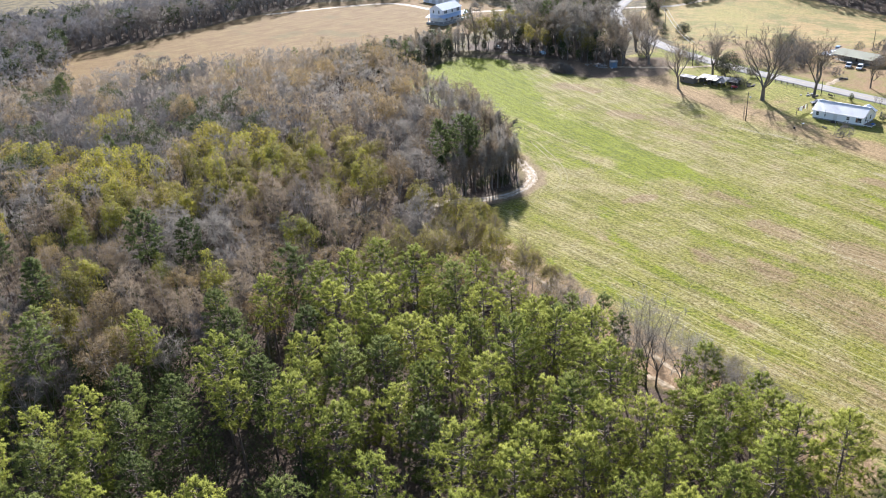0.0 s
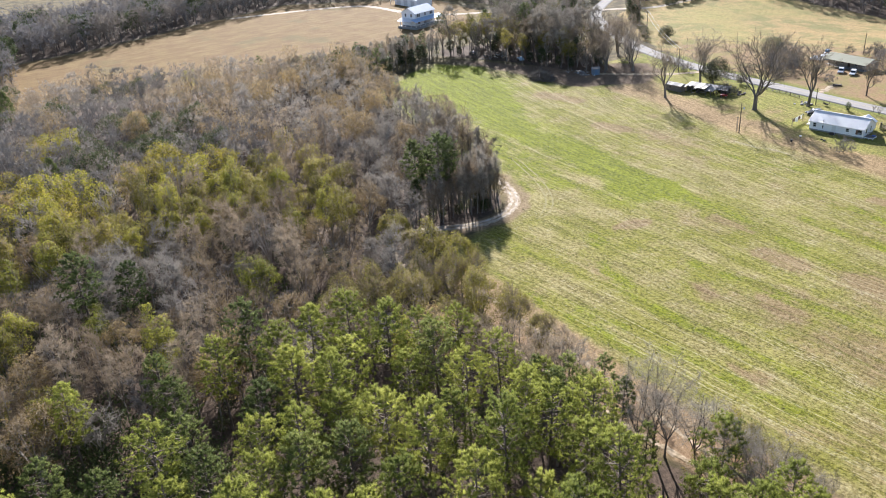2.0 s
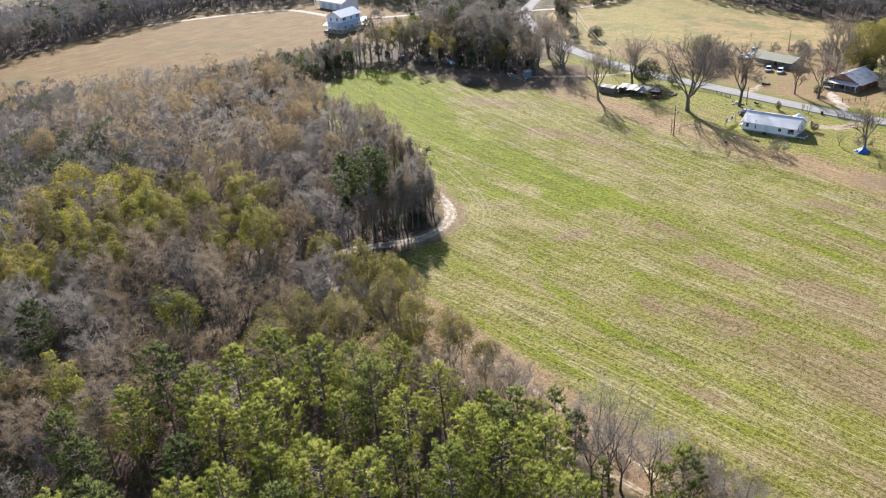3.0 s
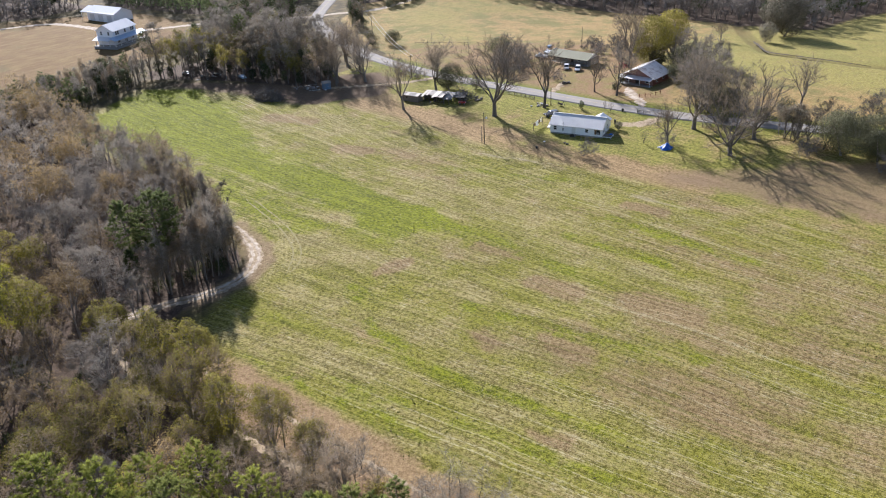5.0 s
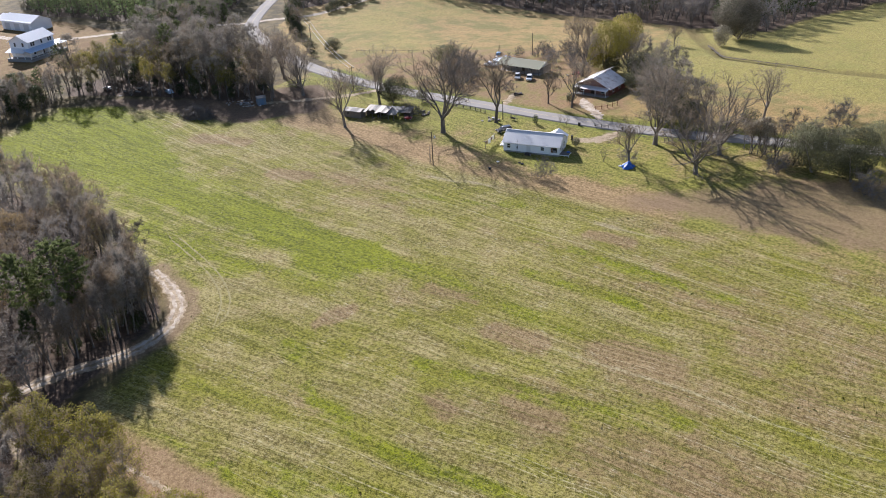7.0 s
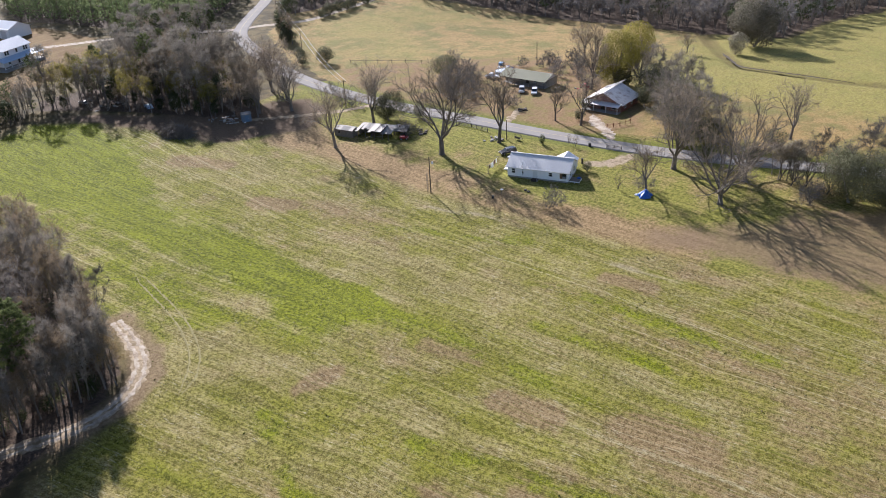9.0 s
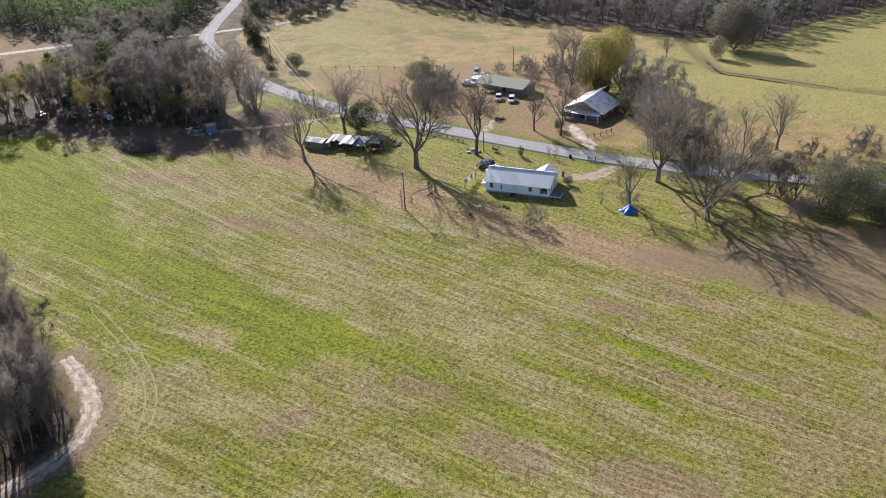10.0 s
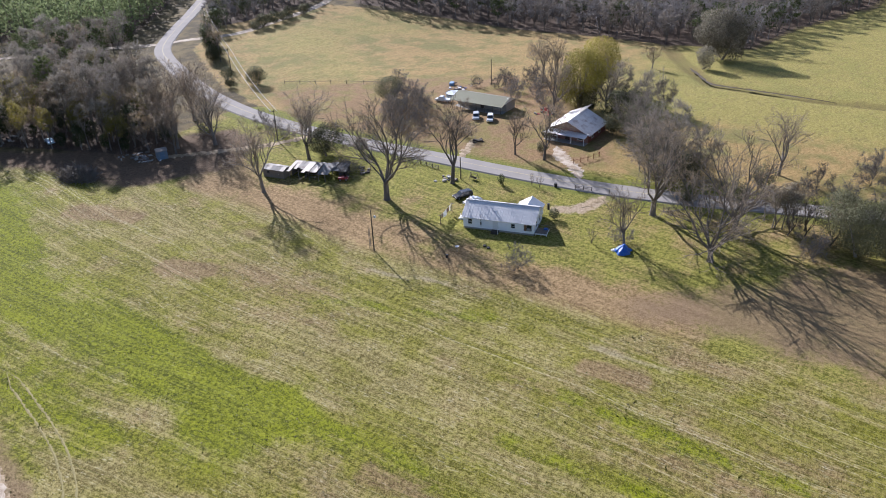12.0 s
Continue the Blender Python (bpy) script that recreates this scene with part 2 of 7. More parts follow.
GREEN_LINES = [[(154, 150), (153.2, 143.5), (152.2, 127), (150.2, 102)], [(178.4, 128), (176.8, 112), (174.5, 93), (174, 80)], [(179, 171.5), (184, 152), (189.5, 135)], [(121, 141), (118.9, 136.4), (113, 127.6), (110, 112)], [(97.9, 121.8), (101, 98), (104, 73.4)], [(109.8, 110), (111, 95), (112, 79)], [(92.6, 146), (94, 122), (96.5, 100.6)], [(129, 118), (131, 98), (136, 76)], [(164, 118), (164, 96)]]
BROWN_LINES = [([(149.6, 131), (150.4, 121)], 2.6), ([(136, 139), (128.7, 141)], 2.4), ([(142.9, 112), (143.5, 104.6)], 4), ([(128.5, 99), (127, 93)], 4), ([(148.2, 92), (149, 84)], 5), ([(185, 114), (185.4, 106)], 3.5), ([(122, 111), (121, 107)], 3), ([(176, 200), (178, 192)], 4), ([(184, 240), (188, 225)], 5), ([(106, 88), (107, 84)], 2.5)]
zone("streak", np.max([smooth(4.2, 0.2, near(l, X, Y)) for l in GREEN_LINES], 0))
zone("brown", np.max([smooth(r_, r_ * 0.2, near(l, X, Y)) for l, r_ in BROWN_LINES], 0))
zone("pale", np.maximum(smooth(2.0, 0.3, near([(193, 164), (196.6, 146)], X, Y)), smooth(2.0, 0.3, near([(191, 117), (190, 109), (189, 100)], X, Y))))
zone("lush", np.maximum(smooth(196, 150, Y) * smooth(288, 318, X), 0.55 * smooth(40, 8, near([(300, 262), (330, 300), (372, 290)], X, Y))))
zone("worn", smooth(13, 3, near([(203, 108), (203, 140), (205, 165), (205, 190), (212, 222), (222, 236)], X, Y)))
zone("sandy", smooth(4.2, 0.8, near([(247, 134.6), (243.5, 135.7), (240, 136.5), (236.5, 138.2), (234.6, 141.5)], X, Y)))
zone("bare", smooth(-9, 8, inside(BARE, X, Y)))
zone("yard", smooth(-6, 6, inside(YARD, X, Y)))
zone("track", smooth(5.5, 1.5, near([(126, 184), (125, 178), (122.5, 171), (118, 165), (111, 162), (102, 163), (92, 168)], X, Y)))
zone("leaves", smooth(-7, 5, inside(LEAVES, X, Y)))
EDGE_LINE = [(89, 52), (87, 69), (86.3, 81), (86.4, 97), (86.8, 115), (87, 135), (86.5, 148)]
zone("edge", smooth(8.5, 3, near(EDGE_LINE, X, Y)))
zone("verge", smooth(9, 4, near(ROAD, X, Y)))
zone("weedy", smooth(125, 70, Y) * smooth(92, 125, X))
zone("creek", smooth(7, 1.5, creek))

m = Mat("ground")
w = m.coords(space="world")
warp = m.node("TexNoise", Scale=0.03, Detail=2.0)
m.link(w, warp.inputs["Vector"])
bent = m.node("VectorMath")
bent.operation = "MULTIPLY_ADD"
m.link(warp.outputs["Color"], bent.inputs[0])
bent.inputs[1].default_value = (5, 0, 0)
m.link(w, bent.inputs[2])
cut = m.t.nodes.new("ShaderNodeSeparateXYZ")
m.link(bent.outputs[0], cut.inputs[0])
lean = m.math("MAXIMUM", m.math("MINIMUM", m.math("SUBTRACT", m.math("MULTIPLY", cut.outputs[0], 0.0028), 0.405), 0.16), -0.13)
rows = m.t.nodes.new("ShaderNodeCombineXYZ")
m.link(m.math("SUBTRACT", cut.outputs[0], m.math("MULTIPLY", lean, m.math("SUBTRACT", cut.outputs[1], 130.0))), rows.inputs[0])
m.link(cut.outputs[1], rows.inputs[1])
broad = m.noise(w, 0.035, 4)
patch = m.noise(w, 0.13, 5, 0.6)
fine = m.noise(w, 1.3, 5, 0.65)
tuft = m.noise(w, 4.5, 3, 0.7)
jit = m.math("MULTIPLY", m.math("SUBTRACT", m.math("ADD", m.math("MULTIPLY", patch, 0.6), m.math("MULTIPLY", fine, 0.4)), 0.5), 1.5)


def edge_mask(name, lo=0.42, hi=0.58):
    return m.step(m.math("ADD", m.attr(name), jit), lo, hi)


# field: mown dry grass with green streaks along the rows and thin reddish earth
speck = m.noise(w, 2.9, 7, 0.82)
crisp = m.noise(w, 5.5, 5, 0.8)
grain = m.math("ADD", m.math("MULTIPLY", fine, 0.30), m.math("ADD", m.math("MULTIPLY", speck, 0.30), m.math("MULTIPLY", crisp, 0.40)))
tone = m.step(grain, 0.40, 0.60)


def along(width, length, shift=0.0):
    """Streaks along the rows of the field, of a width and length in metres."""
    q = m.node("Mapping", Scale=(1 / width, 1 / length, 0.3), Location=(shift, shift * 0.7, 0))
    m.link(rows.outputs[0], q.inputs["Vector"])
    return q.outputs[0]


band = m.noise(along(6.0, 60, 3.0), 1.0, 4, 0.6)
swath = m.noise(along(1.15, 22, 7.0), 1.0, 4, 0.6)
thin = m.noise(along(0.36, 8, 5.0), 1.0, 3, 0.6)
blade = m.noise(along(0.24, 0.8, 11.0), 1.0, 4, 0.75)
straw = m.noise(along(0.24, 2.4, 17.0), 1.0, 3, 0.7)
weave = m.math("ADD", m.math("MULTIPLY", swath, 0.30), m.math("ADD", m.math("MULTIPLY", thin, 0.24), m.math("MULTIPLY", blade, 0.46)))
fleck = m.step(m.math("ADD", m.math("MULTIPLY", grain, 0.66), m.math("MULTIPLY", weave, 0.34)), 0.455, 0.55)
dry = m.mix(fleck, (0.110, 0.085, 0.022), (0.372, 0.316, 0.125))
grass = m.mix(fleck, (0.053, 0.066, 0.001), (0.246, 0.272, 0.003))
olive = m.mix(fleck, (0.070, 0.068, 0.004), (0.282, 0.264, 0.040))
earth = m.mix(fleck, (0.120, 0.076, 0.034), (0.320, 0.222, 0.118))
mixv = m.math("ADD", m.math("MULTIPLY", band, 0.38), m.math("ADD", m.math("MULTIPLY", patch, 0.34), m.math("MULTIPLY", weave, 0.28)))
mixv = m.math("SUBTRACT", mixv, m.math("MULTIPLY", m.attr("weedy"), 0.03))
field = m.mix(m.step(mixv, 0.43, 0.58), olive, dry)
barepatch = m.math("ADD", m.math("MULTIPLY", m.noise(m.coords((1.0, 0.35, 1), 10.0, "world"), 0.07, 5, 0.65), 0.50), m.math("ADD", m.math("MULTIPLY", patch, 0.24), m.math("MULTIPLY", weave, 0.26)))
barepatch = m.math("SUBTRACT", m.math("ADD", barepatch, m.math("ADD", m.math("MULTIPLY", m.attr("brown"), 0.23), m.math("MULTIPLY", m.attr("weedy"), 0.05))), m.math("MULTIPLY", m.attr("green"), 0.2))
field = m.mix(m.math("MULTIPLY", m.step(barepatch, 0.485, 0.64), 0.85), field, earth)
field = m.mix(m.math("MULTIPLY", m.step(weave, 0.56, 0.66), 0.4), field, (0.46, 0.405, 0.25))
field = m.mix(m.math("MULTIPLY", m.step(thin, 0.38, 0.28), 0.30), field, m.mix(tone, (0.055, 0.072, 0.006), (0.16, 0.175, 0.025)))
field = m.mix(m.math("MULTIPLY", m.math("MULTIPLY", m.step(straw, 0.58, 0.68), m.step(patch, 0.40, 0.60)), 0.7), field, (0.56, 0.51, 0.35))
line_ = m.noise(along(0.55, 170, 23.0), 1.0, 2, 0.5)
field = m.mix(m.math("MULTIPLY", m.math("MULTIPLY", m.step(line_, 0.60, 0.68), m.step(blade, 0.42, 0.56)), 0.6), field, (0.50, 0.45, 0.27))
field = m.mix(m.math("MULTIPLY", m.step(line_, 0.40, 0.33), 0.45), field, m.mix(tone, (0.050, 0.062, 0.004), (0.17, 0.18, 0.022)))
greenness = m.math("ADD", m.math("ADD", m.math("MULTIPLY", m.attr("green"), 0.27), m.math("MULTIPLY", m.math("MULTIPLY", m.attr("streak"), m.step(patch, 0.36, 0.56)), 0.20)), m.math("SUBTRACT", 0.5, mixv))
field = m.mix(m.math("MULTIPLY", m.step(greenness, 0.06, 0.20), 0.88), field, grass)
field = m.mix(m.math("MULTIPLY", m.math("MULTIPLY", m.step(straw, 0.60, 0.68), m.attr("green")), 0.35), field, (0.40, 0.40, 0.16))
field = m.mix(m.math("MULTIPLY", edge_mask("pale", 0.5, 1.0), 0.5), field, m.mix(tone, (0.24, 0.18, 0.11), (0.46, 0.40, 0.29)))
# grass round the houses
lawn_mix = m.math("ADD", m.math("ADD", m.math("MULTIPLY", broad, 0.35), m.math("ADD", m.math("MULTIPLY", patch, 0.40), m.math("MULTIPLY", fine, 0.25))), m.math("MULTIPLY", m.math("SUBTRACT", m.attr("worn"), 0.36), 0.15))
lawn = m.mix(m.step(lawn_mix, 0.40, 0.60), m.mix(fleck, (0.080, 0.083, 0.010), (0.300, 0.282, 0.055)), m.mix(fleck, (0.140, 0.090, 0.038), (0.385, 0.268, 0.134)))
lawn = m.mix(m.math("MULTIPLY", edge_mask("sandy", 0.45, 0.85), 0.9), lawn, m.mix(tone, (0.27, 0.19, 0.12), (0.47, 0.38, 0.28)))
lawn = m.mix(m.math("MULTIPLY", edge_mask("verge", 0.45, 0.9), 0.8), lawn, m.mix(tone, (0.085, 0.105, 0.014), (0.19, 0.20, 0.035)))
lawn = m.mix(m.math("MULTIPLY", edge_mask("bare", 0.4, 1.0), 0.85), lawn, m.mix(m.step(m.math("ADD", m.math("MULTIPLY", grain, 0.6), m.math("MULTIPLY", weave, 0.4)), 0.35, 0.65), (0.128, 0.082, 0.044), (0.285, 0.200, 0.118)))
pasture = m.mix(m.step(m.math("ADD", m.math("MULTIPLY", patch, 0.6), m.math("MULTIPLY", broad, 0.4)), 0.40, 0.56), m.mix(tone, (0.115, 0.103, 0.030), (0.245, 0.215, 0.075)), m.mix(tone, (0.20, 0.132, 0.048), (0.41, 0.285, 0.118)))
turf = m.noise(m.coords((0.5, 1.6, 1), 35.0, "world"), 0.5, 6, 0.75)
pasture = m.mix(m.math("MULTIPLY", m.step(m.math("ADD", m.math("MULTIPLY", m.attr("lush"), 0.34), m.math("ADD", m.math("MULTIPLY", broad, 0.4), m.math("MULTIPLY", turf, 0.6))), 0.52, 0.84), 0.8), pasture, m.mix(tone, (0.15, 0.142, 0.030), (0.335, 0.302, 0.085)))
pasture = m.mix(m.math("MULTIPLY", m.step(turf, 0.50, 0.62), 0.6), pasture, m.mix(tone, (0.115, 0.088, 0.030), (0.24, 0.19, 0.080)))
pasture = m.mix(m.math("MULTIPLY", edge_mask("creek", 0.5, 1.0), 0.5), pasture, (0.085, 0.062, 0.026))
hay = m.noise(m.coords((0.35, 1.5, 1), -18.0, "world"), 0.22, 6, 0.72)
meadow = m.mix(m.step(m.math("ADD", m.math("MULTIPLY", hay, 0.6), m.math("MULTIPLY", patch, 0.4)), 0.40, 0.60), m.mix(tone, (0.110, 0.062, 0.021), (0.190, 0.110, 0.040)), m.mix(tone, (0.142, 0.093, 0.031), (0.255, 0.170, 0.062)))
meadow = m.mix(m.math("MULTIPLY", m.step(hay, 0.58, 0.70), 0.6), meadow, (0.285, 0.205, 0.092))
meadow = m.mix(m.math("MULTIPLY", m.step(broad, 0.56, 0.66), 0.5), meadow, (0.115, 0.100, 0.036))
litter = m.mix(tone, (0.042, 0.030, 0.021), (0.140, 0.098, 0.068))
base = m.mix(m.step(patch, 0.4, 0.6), (0.07, 0.055, 0.026), (0.15, 0.115, 0.05))
c = m.mix(edge_mask("meadow"), base, meadow)
c = m.mix(edge_mask("pasture"), c, pasture)
c = m.mix(edge_mask("lawn"), c, lawn)
c = m.mix(edge_mask("field", 0.2, 0.8), c, field)
c = m.mix(m.math("MULTIPLY", edge_mask("yard", 0.45, 0.9), 0.85), c, m.mix(m.step(patch, 0.44, 0.62), m.mix(tone, (0.15, 0.088, 0.042), (0.32, 0.205, 0.110)), m.mix(tone, (0.125, 0.105, 0.03), (0.26, 0.212, 0.075))))
c = m.mix(m.math("MULTIPLY", edge_mask("track", 0.45, 1.0), 0.8), c, m.mix(tone, (0.15, 0.095, 0.055), (0.31, 0.22, 0.135)))
c = m.mix(m.math("MULTIPLY", edge_mask("edge", 0.35, 0.9), 0.85), c, m.mix(tone, (0.175, 0.105, 0.055), (0.375, 0.255, 0.148)))
c = m.mix(edge_mask("leaves", 0.35, 0.75), c, m.mix(tone, (0.080, 0.052, 0.031), (0.20, 0.138, 0.085)))
c = m.mix(edge_mask("woods"), c, litter)
c = m.mix(m.math("MULTIPLY", m.step(tuft, 0.60, 0.74), 0.4), c, m.mix(0.5, c, (0.03, 0.034, 0.01)))
m.bump(m.math("ADD", m.math("MULTIPLY", speck, 0.7), m.math("MULTIPLY", tuft, 0.4)), 1.0, 0.2)
mesh.materials.append(m.done(c, 0.95, 0, 0.15))
ground = tagged(new("ground", mesh), "open farmland with dry and green grass, bare earth and leaf litter", "ground", kind="structure")


# ---- building kit ----
def part(name, bm, material, parent=None, label=""):
    """Links a bmesh as one mesh object, under a thing or a part."""
    me = bpy.data.meshes.new(name)
    bm.to_mesh(me)
    bm.free()
    me.materials.append(material)
    ob = new(name, me)
    ob.parent = parent
    if label:
        ob["label"] = label
    return ob


def thing(name, label, category, at=(0, 0, 0), turn=0.0, group="", kind=""):
    ob = new(name)
    ob.empty_display_size = 0.5
    ob.matrix_basis = pose(*at, 0, 0, turn)
    return tagged(ob, label, category, group, kind)


def box(bm, x0, x1, y0, y1, z0, z1, m=None):
    vs = bmesh.ops.create_cube(bm, size=1)["verts"]
    for v in vs:
        v.co = Vector(((x0 + x1) / 2 + v.co.x * (x1 - x0), (y0 + y1) / 2 + v.co.y * (y1 - y0), (z0 + z1) / 2 + v.co.z * (z1 - z0)))
        if m:
            v.co = m @ v.co
    return vs


def boxes(*dims):
    bm = bmesh.new()
    for d in dims:
        box(bm, *d)
    return bm


def soft_box(*d, r=0.03, seg=2):
    bm = bmesh.new()
    box(bm, *d)
    bmesh.ops.bevel(bm, geom=bm.edges[:], offset=r, segments=seg, affect="EDGES", profile=0.5)
    return bm


def solid(points, faces):
    bm = bmesh.new()
    vs = [bm.verts.new(p) for p in points]
    for f in faces:
        bm.faces.new([vs[i] for i in f])
    bmesh.ops.recalc_face_normals(bm, faces=bm.faces[:])
    return bm


def extrude_y(profile, y0, y1):
    """A solid with this outline in x and z, from y0 to y1."""
    n = len(profile)
    pts = [(x, y0, z) for x, z in profile] + [(x, y1, z) for x, z in profile]
    fs = [tuple(range(n)), tuple(range(2 * n - 1, n - 1, -1))]
    fs += [(i, (i + 1) % n, n + (i + 1) % n, n + i) for i in range(n)]
    return solid(pts, fs)


def tube_into(verts, faces, pts, radii, sides=5):
    """Adds a tapered tube along points to plain lists."""
    base = len(verts)
    last = len(pts) - 1
    for i, (p, r) in enumerate(zip(pts, radii)):
        d = (pts[min(i + 1, last)] - pts[max(i - 1, 0)])
        d.normalize()
        u = d.orthogonal().normalized()
        w_ = d.cross(u)
        for k in range(sides):
            a = 2 * math.pi * k / sides
            verts.append(p + u * (r * math.cos(a)) + w_ * (r * math.sin(a)))
    for i in range(last):
        for k in range(sides):
            a, b = base + i * sides + k, base + i * sides + (k + 1) % sides
            faces.append((a, b, b + sides, a + sides))


def sliver_into(verts, faces, p, q, width, side=None):
    """A thin twig or needle: one tapered blade."""
    d = q - p
    s = side or d.cross(Vector((rnd.uniform(-1, 1), rnd.uniform(-1, 1), rnd.uniform(-1, 1))))
    if s.length < 1e-6:
        return
    s.normalize()
    b = len(verts)
    verts += [p - s * (width / 2), p + s * (width / 2), q]
    faces.append((b, b + 1, b + 2))


def blade_into(verts, faces, norms, p, q, width, n):
    """A needle or leaf that is lit as a part of its clump: n points out of the clump."""
    d = q - p
    side = d.cross(n + any_way() * 0.8)
    if side.length < 1e-6:
        return
    side.normalize()
    b = len(verts)
    verts += [p - side * (width / 2), p + side * (width / 2), q]
    norms += [n, n, n]
    faces.append((b, b + 1, b + 2) if side.cross(d).dot(n) > 0 else (b, b + 2, b + 1))


def mesh_of(name, verts, faces, material, smooth_=False, norms=None):
    me = bpy.data.meshes.new(name)
    me.from_pydata([tuple(v) for v in verts], [], faces)
    me.materials.append(material)
    if smooth_ or norms:
        me.shade_smooth()
    if norms:
        me.normals_split_custom_set_from_vertices([tuple(n) for n in norms])
    return me


rnd = random.Random(11)


def any_way(up=0.0):
    while True:
        v = Vector((rnd.uniform(-1, 1), rnd.uniform(-1, 1), rnd.uniform(-1, 1)))
        if 0.05 < v.length < 1:
            v.normalize()
            v.z += up
            return v.normalized()


# ---- trees ----
def pine_meshes(height, crown_from=0.52, spread_=3.6, limbs=46, leaf=None, tufts=7, blades=20, needle=0.5, width=0.085, peak=0.28, branch=True):
    """A loblolly pine: straight bare trunk, rising branches, and tufts of upturned needles along each branch."""
    tv, tf, lv, lf, ln = [], [], [], [], []
    bend = Vector((rnd.uniform(-0.7, 0.7), rnd.uniform(-0.7, 0.7), 0))

    def axis(u):
        return Vector((0, 0, height * u)) + bend * (u * u)

    r0 = 0.010 * height + 0.02
    tube_into(tv, tf, [axis(u) for u in (0, 0.3, 0.6, 0.85, 0.97)], [r0, r0 * 0.8, r0 * 0.58, r0 * 0.3, 0.03], 6)
    for i in range(7):
        u, a = rnd.uniform(0.28, crown_from), rnd.uniform(0, 6.28)
        p = axis(u)
        tube_into(tv, tf, [p, p + Vector((math.cos(a), math.sin(a), -0.1)) * rnd.uniform(0.6, 2.0)], [0.05, 0.012], 3)
    heart = axis((1 + crown_from) / 2 - 0.06)
    half = height * (1 - crown_from) / 2
    lumps = [(rnd.uniform(0, 6.28), rnd.uniform(0, 1), rnd.uniform(-0.3, 0.3)) for _ in range(6)]
    angle = rnd.uniform(0, 6)
    for i in range(limbs):
        f = (i + rnd.random() * 0.9) / limbs
        u = crown_from + (0.98 - crown_from) * f
        angle += 2.4 + rnd.uniform(-0.5, 0.5)
        body = 0.5 + 0.5 * f / peak if f < peak else max(0.0, 1 - ((f - peak) / (1 - peak)) ** 1.9) ** 0.62
        body *= 1 + sum(w_ * max(0, math.cos(angle - a)) ** 3 * max(0, 1 - abs(f - h_) * 3) for a, h_, w_ in lumps)
        reach = spread_ * body * rnd.uniform(0.72, 1.06) + 0.15
        out = Vector((math.cos(angle), math.sin(angle), 0))
        rise = 0.12 + 0.5 * f
        p0 = axis(max(crown_from * 0.97, u - 0.045))
        p2 = axis(u) + out * reach + Vector((0, 0, reach * (rise * 0.45 - 0.1)))
        if branch:
            tube_into(tv, tf, [p0, p0.lerp(p2, 0.55) - Vector((0, 0, 0.06 * reach)), p2], [0.03 + 0.012 * reach, 0.03, 0.014], 3)
        wide = Vector((-out.y, out.x, 0))
        for k in range(tufts):
            w_ = 1 - 0.72 * (k / tufts) * rnd.uniform(0.6, 1.0)
            q = p0.lerp(p2, w_) + wide * (rnd.uniform(-1, 1) * (0.25 + 0.30 * reach * (1.15 - w_))) + Vector((0, 0, rnd.uniform(-0.1, 0.42)))
            far_ = q - heart
            round_ = Vector((far_.x / spread_, far_.y / spread_, far_.z / half)).normalized()
            way = (out * 0.55 + Vector((0, 0, 0.95)) + any_way() * 0.45).normalized()
            for b in range(blades):
                d = (way * 0.62 + any_way()).normalized()
                blade_into(lv, lf, ln, q + d * 0.04, q + d * needle * rnd.uniform(0.7, 1.2), needle * width * 2 * rnd.uniform(0.8, 1.3), (d * 0.65 + round_ * 0.75 + Vector((0, 0, 0.2))).normalized())
    return mesh_of("trunk", tv, tf, BARK_PINE, True), mesh_of("crown", lv, lf, leaf or PINE_LEAF, norms=ln)


